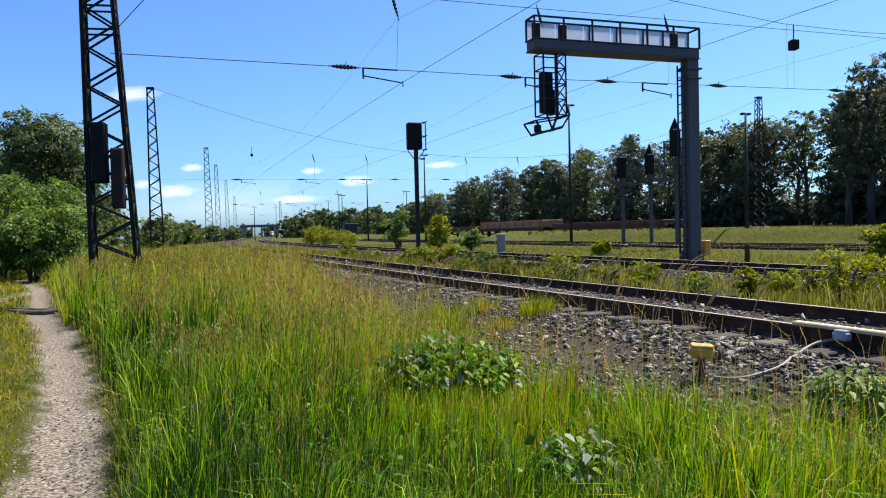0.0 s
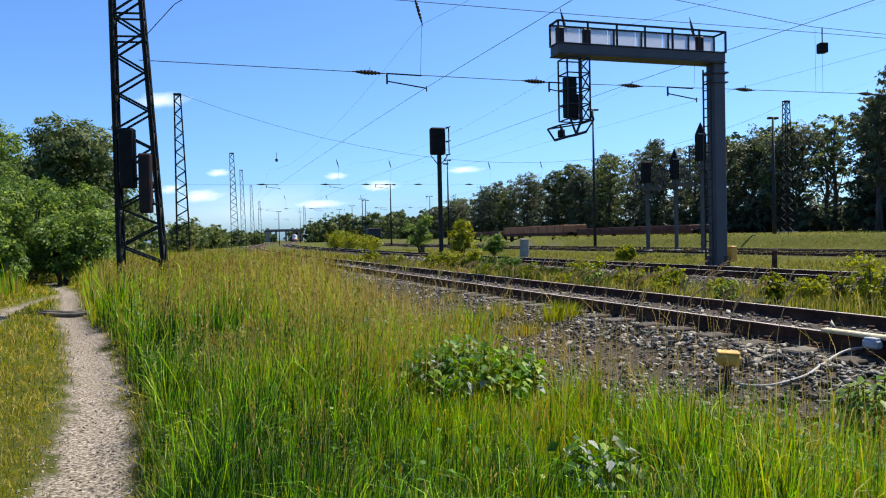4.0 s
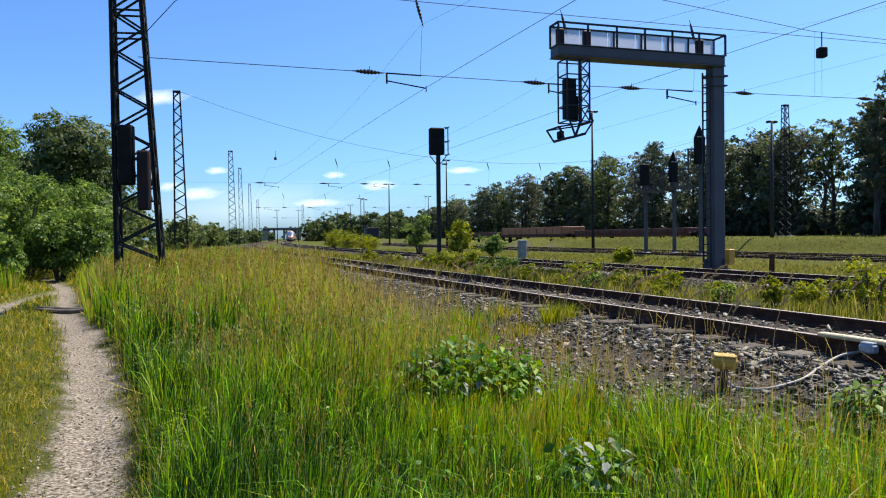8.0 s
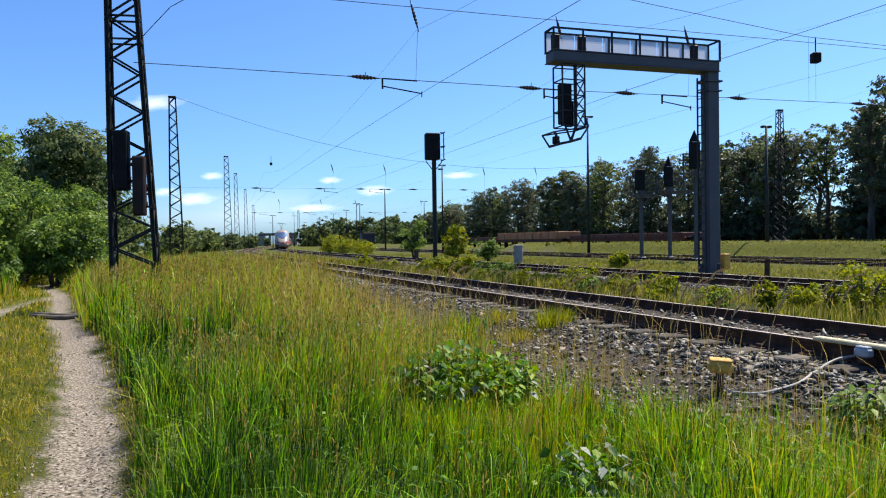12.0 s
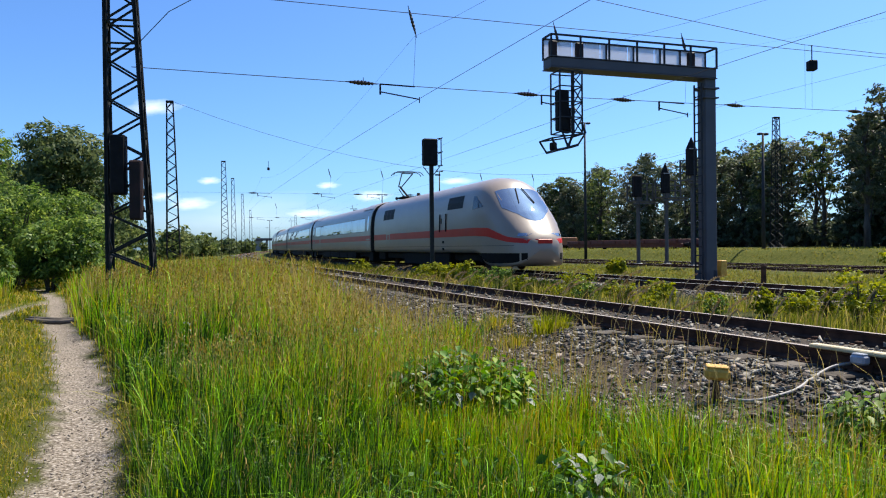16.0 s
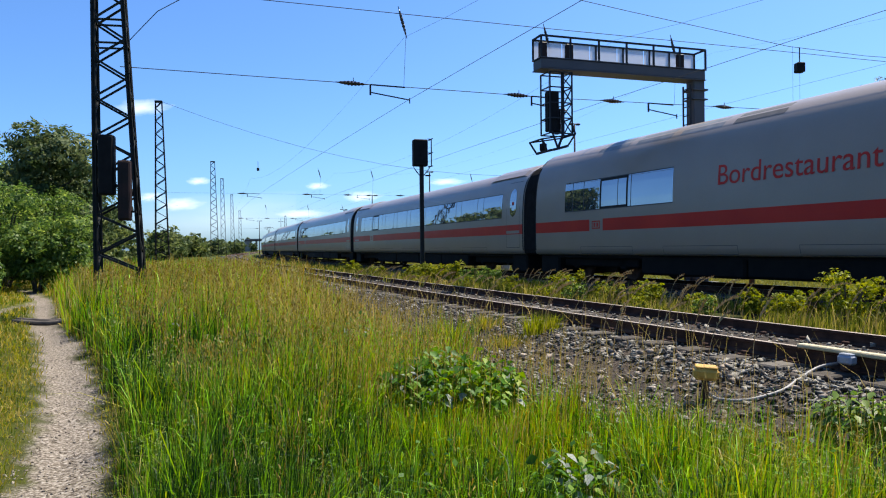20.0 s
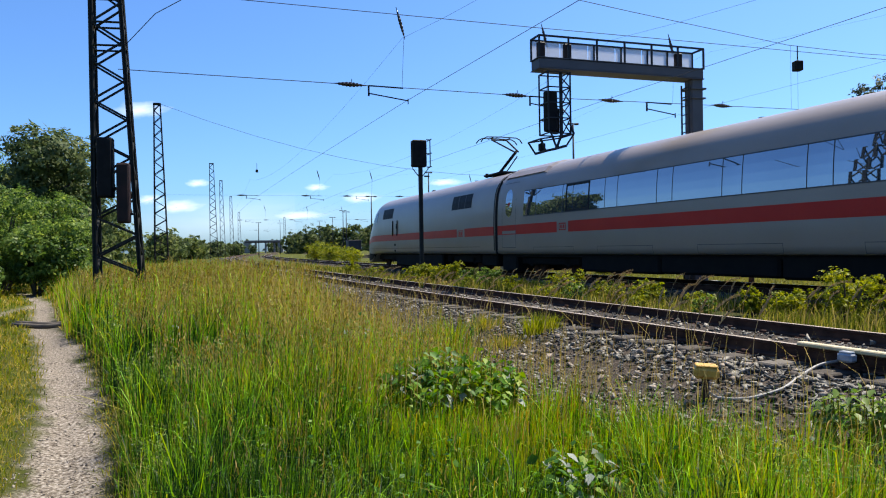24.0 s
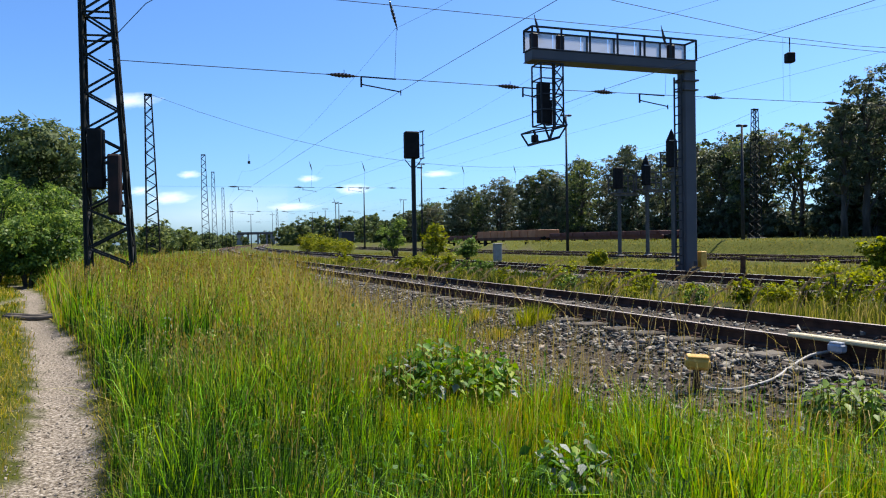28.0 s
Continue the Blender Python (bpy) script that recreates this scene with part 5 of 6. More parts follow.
def crown_points(blobs, n, rng, hollow=0.35, per=14, tight=0.15):
    """Sprigs of leaves in a bundle of lumps, denser towards their skins: place, way they face, tone of each leaf."""
    w = np.array([b[3] ** 2 for b in blobs])
    m = max(10, n // per)
    pick = rng.choice(len(blobs), m, p=w / w.sum())
    c = np.array(blobs)[pick]
    d = rng.normal(0, 1, (m, 3))
    d /= np.linalg.norm(d, axis=1, keepdims=True)
    r = (hollow + (1 - hollow) * rng.random((m, 1)) ** 0.45) * (1 + 0.18 * np.sin(5 * d[:, :1] + 3 * c[:, :1]) + 0.15 * rng.normal(0, 1, (m, 1)))
    p = c[:, :3] + d * r * c[:, 3:4] * np.array([1, 1, 0.85])
    face = d + rng.normal(0, 0.45, (m, 3))
    tone = rng.normal(0, 0.10, m)
    k = np.repeat(np.arange(m), per)
    spread = rng.normal(0, 1, (m * per, 3)) * np.array([1, 1, 0.55])
    drop = np.linalg.norm(spread[:, :2], axis=1) * 0.35
    spread[:, 2] -= drop
    return p[k] + spread * tight * c[k, 3:4], face[k], tone[k]


def tree(x, y, high, wide, seed, n, leaf, material, bottom=0.22, blobs=16, label="leafy green broadleaf tree", group="trees", name="tree", spread=1.0):
    rng = np.random.default_rng(seed)
    z = float(ground_z(x, y))
    t = thing(name, label, "tree", pose(x, y, z), group)
    trunk = Shape()
    tr = 0.018 * high + 0.05
    pts = [Vector((0.1 * wide * math.sin(k * 1.3 + seed) * k / 6 * 0.5, 0.1 * wide * math.cos(k * 1.7 + seed) * k / 6 * 0.5, high * 0.85 * k / 6 - 0.1)) for k in range(7)]
    trunk.line(pts, [tr * (1.25 - k * 0.19) for k in range(7)], 7)
    lumps = []
    for k in range(blobs):
        u = bottom + (0.9 - bottom) * (k + 0.5) / blobs
        reach = wide / 2 * math.sin(math.pi * min(0.96, 0.18 + 0.75 * (u - bottom) / (1 - bottom))) ** 0.8 * spread
        ang = k * 2.4 + rng.uniform(-0.5, 0.5)
        rad = reach * rng.uniform(0.35, 0.85)
        size = wide * rng.uniform(0.16, 0.28)
        c = (rad * math.cos(ang), rad * math.sin(ang), high * u)
        lumps.append((*c, size))
        root = pts[min(6, max(1, int(u * 6)))]
        trunk.line([root, (root + Vector(c)) / 2 + Vector((0, 0, -0.03 * high)), Vector(c)], [tr * 0.42, tr * 0.26, tr * 0.08], 5)
    lumps.append((0, 0, high * 0.86, wide * 0.18))
    part("trunk", trunk, M_BARK, t, smooth=True)
    p, d, tone = crown_points(lumps, n, rng)
    p[:, 2] = np.maximum(p[:, 2], 0.15)
    part("crown", leaf_mesh("crown", p, d + np.array([0, 0, 0.35]), leaf, material, rng, 0.8, tone, 0.4), material, t)
    return t


def shrub(x, y, high, wide, seed, n, leaf, material, label, group="shrubs", name="shrub", upright=0.0):
    rng = np.random.default_rng(seed)
    z = float(ground_z(x, y))
    t = thing(name, label, "shrub", pose(x, y, z), group)
    stems = Shape()
    lumps = []
    for k in range(9):
        a, r = k * 2.4 + rng.uniform(-0.4, 0.4), wide / 2 * rng.uniform(0.15, 0.8)
        top = Vector((r * math.cos(a), r * math.sin(a), high * rng.uniform(0.55, 0.92)))
        stems.line([Vector((0.15 * r * math.cos(a), 0.15 * r * math.sin(a), -0.05)), top * 0.55 + Vector((0, 0, 0.05 * high)), top], [0.014 * high + 0.006, 0.01 * high + 0.004, 0.003], 5)
        lumps += [(top.x, top.y, top.z * 0.92, wide * rng.uniform(0.13, 0.21)), (top.x * 0.8, top.y * 0.8, top.z * 0.5, wide * rng.uniform(0.15, 0.22))]
    tagged(part("stem_work", stems, M_BARK, t), kind="stuff")
    p, d, tone = crown_points(lumps, n, rng, 0.1, 10)
    p[:, 2] = np.clip(p[:, 2], 0.03, high * 1.08)
    part("leaves", leaf_mesh("leaves", p, d * (1 - upright) + np.array([0, 0, 0.4]), leaf, material, rng, 0.8, tone, 0.4), material, t)
    return t


# hedge and trees on the near side
RH = random.Random(5)
for k, (x, y, hgt, wid) in enumerate(((-15.6, 29.5, 3.2, 4.2), (-18.2, 31.5, 4.6, 5.0), (-20.8, 33.0, 5.4, 5.4), (-18.6, 28.0, 3.0, 4.0), (-21.0, 29.5, 4.4, 4.0), (-20.4, 38.5, 5.4, 5.0), (-25.5, 39.3, 6.0, 5.4), (-16.4, 25.8, 1.9, 2.6), (-17.6, 35.6, 3.6, 3.2))):
    shrub(x, y, hgt, wid, 40 + k, 11000, 0.085, G_HEDGE, "dense green hedge bush beside the path", "hedge bushes", "hedge_bush")
for k, (x, y, hgt, wid, mat) in enumerate(((-22.4, 44.0, 9.4, 6.4, G_WILLOW_HAZE), (-33.0, 53.0, 11.4, 6.2, G_HEDGE), (-25.2, 47.0, 7.6, 5.5, G_TREE), (-25.8, 52.0, 8.6, 6.5, G_TREE))):
    tree(x, y, hgt, wid, 60 + k, 17000 if k == 0 else 12000, 0.16 if k == 0 else 0.13, mat, 0.12, 18, "leafy green tree above the hedge", "hedge trees")
for k, (x, y, hgt) in enumerate(((-26.5, 58.0, 4.6), (-30.0, 66.0, 5.2), (-33.5, 76.0, 5.4), (-38.0, 90.0, 5.4))):
    tree(x, y, hgt, 5.5, 90 + k, 3200, 0.22, G_TREE, 0.05, 14, "low dark green tree behind the mast", "hedge trees")
for k, (x, y, hgt) in enumerate(((-38.5, 64.0, 10.5), (-45.5, 76.0, 11.0), (-53.0, 88.0, 12.0), (-60.5, 101.0, 12.5))):
    tree(x, y, hgt, 9.0, 80 + k, 4500, 0.3, G_TREE, 0.05, 16, "leafy green tree behind the hedge", "hedge trees")
# low trees along the line into the distance; the paler grey-green leaves stand for haze
for k in range(26):
    q = k / 25
    y = 118 + 150 * q + RH.uniform(-10, 10)
    x = -y * (0.365 - 0.10 * q) + RH.uniform(-4, 2)
    tree(x, y, RH.uniform(3.4, 5.4), RH.uniform(5, 8), 100 + k, 1100, 0.42, (G_TREE, G_WILLOW_HAZE)[k % 2], 0.08, 12, "distant low dark green tree", "distant trees")
for k in range(34):
    q = k / 33
    x, y = -62 + 66 * q + RH.uniform(-4, 4), 330 - 105 * q + RH.uniform(-12, 12)
    tree(x, y, RH.uniform(7.0, 11.5), RH.uniform(7, 11), 140 + k, 1000, 0.6, (G_WILLOW_HAZE, G_TREE, G_WILLOW_HAZE)[k % 3], 0.06, 12, "distant dark green tree", "distant trees")

# farthest trees, all in the paler foliage that imitates haze
RF = random.Random(77)
for k in range(20):
    x, y, h = track(370 + 9 * k, RF.uniform(-52, -13) if k % 2 else RF.uniform(32, 60))
    tree(x, y, RF.uniform(4.0, 7.0), RF.uniform(6, 10), 500 + k, 700, 0.7, G_WILLOW_HAZE, 0.06, 10, "distant low tree beside the line", "distant trees")


for k in range(22):
    q = k / 21
    x, y = -178 + 190 * q + RF.uniform(-5, 5), 640 + RF.uniform(-25, 25)
    tree(x, y, RF.uniform(6.5, 10.5), RF.uniform(12, 18), 540 + k, 700, 1.1, G_WILLOW_HAZE, 0.04, 12, "distant low tree at the end of the line", "distant trees")


def road_bridge(x, y, length, high):
    t = thing("road_bridge", "distant flat road bridge across the railway", "bridge", pose(x, y, 0.2, 0, 0, 8))
    part("deck", Shape().box((0, 0, high), (length, 9.0, 1.1), bevel=0.1), M_ROOF, t)
    for e in (-1, 1):
        part("parapet", Shape().box((0, e * 4.4, high + 1.0), (length, 0.2, 0.9), bevel=0.04), M_PLASTER, t)
        part("abutment", Shape().box((e * (length / 2 - 2), 0, high / 2 - 0.6), (4.0, 8.6, high), bevel=0.1), M_PLASTER, t)
    for k in (-0.22, 0.04, 0.27):
        part("pier", Shape().box((k * length, 0, high / 2 - 0.6), (1.0, 7.0, high), bevel=0.1), M_PLASTER, t)


road_bridge(-131, 590, 30, 8.6)


# the wood beyond the sidings
def wood_edge(q):
    """Along the wood's edge: place and height."""
    xs = (-0.02, 0.03, 0.09, 0.145, 0.19, 0.245, 0.33, 0.40, 0.46, 0.52, 0.58, 0.66, 0.80, 1.0)
    ys = (215, 195, 180, 165, 152, 135, 118, 108, 100, 94, 84, 78, 70, 62)
    hs = (10.0, 11.8, 14.6, 17.6, 15.0, 17.6, 16.4, 17.0, 16.0, 16.2, 16.0, 17.5, 21.0, 21.0)
    k = np.linspace(0, 1, len(xs))
    xn, y, h = np.interp(q, k, xs), np.interp(q, k, ys), np.interp(q, k, hs)
    return float(xn * y), float(y), float(h)


for k in range(46):
    x, y, h = wood_edge(k / 45)
    thin = 0.65 < k / 45 < 0.75
    if thin and k % 2:
        continue
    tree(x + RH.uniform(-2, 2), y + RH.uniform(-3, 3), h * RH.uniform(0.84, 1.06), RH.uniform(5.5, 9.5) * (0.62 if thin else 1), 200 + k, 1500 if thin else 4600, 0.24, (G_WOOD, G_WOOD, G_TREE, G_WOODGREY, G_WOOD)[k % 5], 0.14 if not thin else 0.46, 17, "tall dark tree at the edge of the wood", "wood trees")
for k, (x, y, h, w) in enumerate(((42.6, 72.0, 14.8, 4.6), (45.2, 72.5, 18.2, 6.2), (48.8, 71.0, 20.0, 7.5))):
    tree(x, y, h, w, 280 + k, 3600, 0.2, G_WOOD, 0.3, 16, "tall slender tree at the end of the wood", "wood trees")
for k in range(34):
    x, y, h = wood_edge(k / 33)
    if 0.60 < k / 33 < 0.84:
        continue
    f = 1.10 + 0.06 * (k % 2)
    tree(x * f + RH.uniform(-3, 3), y * f + RH.uniform(-3, 3), h * RH.uniform(0.75, 1.0), RH.uniform(8, 11), 300 + k, 1500, 0.5, G_WOOD, 0.03, 14, "tall dark tree within the wood", "wood trees")
for k in range(40):
    x, y, h = wood_edge((k + 0.5) / 40)
    shrub(x * 0.985 + RH.uniform(-1, 1), y * 0.985 + RH.uniform(-1, 1), RH.uniform(2.0, 4.2), RH.uniform(4, 6), 360 + k, 700, 0.34, G_WOOD, "dark undergrowth bush at the wood's edge", "undergrowth")

for k in range(44):
    x, y, h = wood_edge((k + 0.2) / 44)
    shrub(x * 1.05 + RH.uniform(-1, 1), y * 1.05 + RH.uniform(-1, 1), RH.uniform(3.0, 4.5), RH.uniform(6, 8), 1360 + k, 420, 0.5, G_WOOD, "dark undergrowth bush within the wood", "undergrowth")

# shrubs between and beyond the tracks
SHRUBS = ((3.5, 19.1, 0.66, 1.30), (2.7, 19.9, 0.45, 0.7), (6.55, 11.3, 0.95, 1.1), (7.3, 11.0, 0.8, 1.1), (6.2, 12.4, 0.55, 0.9), (5.9, 13.2, 0.55, 0.55), (4.9, 15.8, 0.62, 0.9), (4.2, 17.0, 0.5, 0.8), (2.0, 23.0, 0.75, 1.0), (1.5, 24.2, 0.7, 0.9), (0.9, 25.8, 0.85, 0.9),
          (0.35, 27.2, 0.75, 1.0), (-0.5, 28.4, 0.7, 1.1), (-0.05, 28.6, 0.9, 0.9), (-2.4, 33.5, 0.6, 1.0), (5.4, 14.4, 0.4, 0.7), (-4.0, 38.0, 0.7, 1.2))
for k, (x, y, hgt, wid) in enumerate(SHRUBS):
    shrub(x, y, hgt, wid, 420 + k, 2200, 0.024 + 0.0006 * y, G_SHRUB if k not in (8, 9) else G_HEDGE, "yellow-green shrub growing between the tracks", "track shrubs", upright=0.4)
for k in range(22):
    x, y, h = track(7 + 1.25 * k + RH.uniform(-0.5, 0.5), RH.uniform(-5.2, -3.4))
    shrub(x, y, RH.uniform(0.3, 0.62), RH.uniform(0.35, 0.7), 470 + k, 1100, 0.018 + 0.0006 * y, (G_SHRUB, G_HERB, G_SHRUB)[k % 3], "small yellow-green weed bush between the tracks", "track weeds", "weed_bush", upright=0.5)
for k, (x, y, hgt, wid) in enumerate(((-1.6, 47.5, 3.2, 2.4), (0.9, 46.5, 2.5, 2.4), (2.9, 45.0, 1.5, 1.8), (-10.0, 76.0, 1.9, 3.8), (-12.2, 80.0, 2.4, 3.8), (-8.6, 78.0, 1.5, 3.2), (8.2, 33.5, 0.8, 1.1), (13.5, 20.9, 1.3, 1.3))):
    shrub(x, y, hgt, wid, 450 + k, 3600, 0.07, (G_HEDGE, G_SHRUB)[k % 2] if k < 3 else G_SHRUB, "bushy green shrub beyond the main line", "track shrubs")


# ---- grass, herbs and stones ----
def blade_mesh(name, x, y, h, w, material, rng, lean=0.35, z0=None, tone=None, away=None, droop=False):
    """Grass blades of a few triangles, bending over to the tip; away: the way each one leans."""
    n = len(x)
    z = ground_z(x, y) - 0.02 if z0 is None else z0
    a, face = rng.uniform(0, 2 * np.pi, n), rng.uniform(0, 2 * np.pi, n)
    if away is not None:
        a, face = away, away + np.pi / 2 + rng.normal(0, 0.6, n)
    bend = np.abs(rng.normal(0, lean, n)) * h
    dx, dy = np.cos(a) * bend + 0.05 * h, np.sin(a) * bend
    wx, wy = np.cos(face) * w / 2, np.sin(face) * w / 2
    root = np.stack([x, y, z], -1)
    e = np.stack([wx, wy, np.zeros(n)], -1)
    if droop:
        fall = rng.uniform(0.62, 1.0, n)
        mid = root + np.stack([dx * 0.22, dy * 0.22, h * 0.55], -1)
        top = root + np.stack([dx * 0.60, dy * 0.60, h * 0.90], -1)
        tip = root + np.stack([dx * 1.25, dy * 1.25, h * (0.90 + 0.12 * fall - 0.30 * (1 - fall))], -1)
        v = np.stack([root - e, root + e, mid - e, mid + e, top - e * 0.8, top + e * 0.8, tip], 1).reshape(-1, 3)
        k, order = 7, [0, 1, 3, 0, 3, 2, 2, 3, 5, 2, 5, 4, 4, 5, 6]
    else:
        mid = root + np.stack([dx * 0.32, dy * 0.32, h * 0.58], -1)
        tip = root + np.stack([dx, dy, h * (1 - 0.25 * np.minimum(1.5, bend / h) ** 2)], -1)
        v = np.stack([root - e, root + e, mid - e * 0.8, mid + e * 0.8, tip], 1).reshape(-1, 3)
        k, order = 5, [0, 1, 3, 0, 3, 2, 2, 3, 4]
    f = (np.arange(n)[:, None] * k + np.array(order)[None]).reshape(-1, 3)
    me = quick_mesh(name, v, f, material)
    if tone is not None:
        me.attributes.new("tone", "FLOAT", "POINT").data.foreach_set("value", np.repeat(tone, k).astype(np.float32))
    return me


def scatter(n, r0, r1, a0, a1, rng, flat=False):
    """Points before the camera, evenly dense in the picture rather than on the ground."""
    r = np.exp(rng.uniform(np.log(r0), np.log(r1), n)) if not flat else np.sqrt(rng.uniform(r0**2, r1**2, n))
    a = np.radians(rng.uniform(a0, a1, n))
    return r * np.sin(a), r * np.cos(a), r


def near_edge(a):
    return np.interp(a, EDGE_A, EDGE_O)


def path_gap(x, y):
    return np.minimum(path_dist(x, y, PATH_LINE), path_dist(x, y, FORK_LINE) + 0.05)


def meadow():
    rng = np.random.default_rng(7)
    # tall grass between the path and the gravel, in tufts
    x, y, r = scatter(47000, 2.2, 55, -42, 40, rng)
    more = scatter(9000, 2.8, 8.5, -34, 40, rng)
    x, y, r = (np.concatenate(q) for q in zip((x, y, r), more))
    a, o = along_off(x, y)
    edge = near_edge(a) + 0.3 * wavy(x, y, 1.3) + rng.normal(0, 0.25, len(x))
    gap = path_gap(x, y)
    keep = (o < edge) & (gap > 0.34 + 0.14 * rng.random(len(x)) + 0.10 * (1 + wavy(x, y, 1.1))) & ((x + 0.505 * y) > 0.0)
    keep |= (r > 20) & (r < 36) & (x + 0.505 * y < 0.0) & (gap > 1.3) & (o > -24)
    keep |= (r > 19) & (o < edge) & (gap > 0.5) & (o > -16.5)
    x, y, r, o, edge, gap = (q[keep] for q in (x, y, r, o, edge, gap))
    gaps = wavy(x, y, 4.6) + 0.6 * wavy(x, y, 9.3)
    keep = (gaps > -0.55) | (r > 14)
    x, y, r, o, edge, gap = (q[keep] for q in (x, y, r, o, edge, gap))
    tall = (0.50 + 0.42 * np.clip((r - 5) / 9, 0, 1) + 0.10 * wavy(x, y, 0.8)) * rng.uniform(0.45, 1.15, len(x))
    tall *= np.clip(0.42 + (edge - o) / 0.9, 0.36, 1) * np.clip(0.45 + (gap - 0.40) / 0.25, 0.45, 1)
    for hx, hy, rx, ry in ((0.2, 6.2, 0.85, 1.0), (0.78, 4.15, 0.42, 0.5), (2.9, 5.0, 0.5, 0.6)):
        tall *= np.where(((x - hx) / rx) ** 2 + ((y - hy) / ry) ** 2 < 1, 0.55, 1.0)
    tall *= 1 + 0.26 * wavy(x, y, 2.3) + 0.18 * wavy(x, y, 6.1)
    # yellowing towards the gravel and the distance, lush in the middle
    zone = 0.20 * np.clip((o - edge + 2.4) / 1.6, 0, 1) * np.clip((r - 5) / 3, 0, 1) + 0.22 * np.clip((r - 9) / 9, 0, 1) - 0.10 * np.clip((7.5 - r) / 3, 0, 1)
    # darker beside the path: shade on the grass wall, put into its tone
    zone -= 0.34 * np.clip((1.5 - gap) / 0.5, 0, 1) * np.clip((20 - r) / 6, 0, 1) + 0.16 * np.clip((gap - 0.7) / 0.8, 0, 1) * np.clip((3.2 - gap) / 1.2, 0, 1) * np.clip((15 - r) / 4, 0, 1)
    zone -= 0.14 * np.clip(1 - np.hypot(x + 2.6, y - 9.0) / 2.2, 0, 1)
    zone += 0.05 * np.clip((x - 0.6) / 1.2, 0, 1) * np.clip((7 - r) / 2, 0, 1) + rng.normal(0, 0.13, len(x)) + 0.12 * wavy(x, y, 3.7)
    for k, lean, droop, name, lab in ((9, 0.19, False, "tall_grass", "tall green and yellowing meadow grass"), (2, 0.42, True, "arching_grass", "arching green and yellowing grass blades")):
        if droop:
            x, y, r, tall, zone = (q[r < 17] for q in (x, y, r, tall, zone))
        n, far = k * len(x), np.repeat(r, k)
        out, away = np.abs(rng.normal(0, 1, n)) * (0.022 + 0.0055 * far), rng.uniform(0, 6.283, n)
        bx, by = np.repeat(x, k) + out * np.cos(away), np.repeat(y, k) + out * np.sin(away)
        h = np.repeat(tall, k) * rng.uniform(0.35, 1.15, n)
        w = np.maximum(0.0062, 0.00115 * far) * rng.uniform(0.45, 1.4, n) * (0.8 if droop else 1.0)
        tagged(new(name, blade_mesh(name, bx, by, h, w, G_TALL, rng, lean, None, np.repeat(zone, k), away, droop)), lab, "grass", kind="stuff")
    # dry stalks bent over beside the path
    x, y, r = scatter(6000, 2.4, 20, -44, -5, rng)
    gap = path_gap(x, y)
    keep = (gap > 0.40) & (gap < 1.0) & (x + 0.505 * y > 0.0)
    x, y, r = x[keep], y[keep], r[keep]
    bent = blade_mesh("bent_grass", x, y, rng.uniform(0.18, 0.5, len(x)), np.maximum(0.004, 0.0008 * r), G_WEED, rng, 0.75, None, None, None, True)
    tagged(new("bent_grass", bent), "straw-dry grass bent over beside the path", "grass", kind="stuff")
    # broad leaves of herbs low in the grass
    x, y, r = scatter(2600, 3.2, 15, -34, 38, rng)
    a, o = along_off(x, y)
    patchy = wavy(x, y, 0.55) + 0.5 * wavy(x, y, 1.4)
    keep = (o < near_edge(a) - 0.1) & (path_gap(x, y) > 0.7) & (x + 0.505 * y > 0.3) & (patchy > -0.25)
    x, y, r = x[keep], y[keep], r[keep]
    pts = np.stack([x, y, ground_z(x, y) + rng.uniform(0.12, 0.52, len(x)) * (1 + 0.3 * np.clip((r - 5) / 10, 0, 1))], -1)
    up = np.stack([rng.normal(0, 0.5, len(x)), rng.normal(0, 0.5, len(x)), np.ones(len(x))], -1)
    tagged(new("herb_leaves", leaf_mesh("herb_leaves", pts, up, 0.021, G_NETTLE, rng, 1.1, rng.normal(-0.25, 0.2, len(x)))), "broad herb leaves scattered through the grass", "plant", kind="stuff")
    # bushy small-leaved herbs through the grass
    x, y, r = scatter(6400, 3.0, 18, -36, 38, rng)
    a, o = along_off(x, y)
    patchy = wavy(x, y, 0.6) + 0.6 * wavy(x, y, 1.7)
    keep = (o < near_edge(a) - 0.05) & (path_gap(x, y) > 0.55) & (x + 0.505 * y > 0.2) & (patchy > np.where((x < 0) & (r > 6), -0.3, 0.15))
    x, y, r, patchy = x[keep], y[keep], r[keep], patchy[keep]
    per = 46
    m = len(x)
    k = np.repeat(np.arange(m), per)
    high = (0.30 + 0.22 * np.clip((r - 4) / 8, 0, 1)) * rng.uniform(0.6, 1.25, m)
    wide = rng.uniform(0.05, 0.13, m)
    up = rng.random(m * per) ** 0.6
    turn, out = rng.uniform(0, 6.283, m * per), np.sqrt(rng.random(m * per)) * wide[k] * (0.5 + up)
    pts = np.stack([x[k] + out * np.cos(turn), y[k] + out * np.sin(turn), ground_z(x, y)[k] + high[k] * (0.25 + 0.75 * up)], -1)
    face = np.stack([np.cos(turn) * 0.6, np.sin(turn) * 0.6, np.ones(m * per)], -1)
    herbs = leaf_mesh("meadow_herbs", pts, face, np.maximum(0.011, 0.0019 * r)[k][:, None], G_HERB, rng, 0.75, (rng.normal(0, 0.16, m) - 0.1)[k], 0.6)
    tagged(new("meadow_herbs", herbs), "small bushy grey-green herbs growing through the grass", "plant", kind="stuff")
    # ripe heads over the grass
    x, y, r = scatter(56000, 2.6, 42, -42, 38, rng)
    a, o = along_off(x, y)
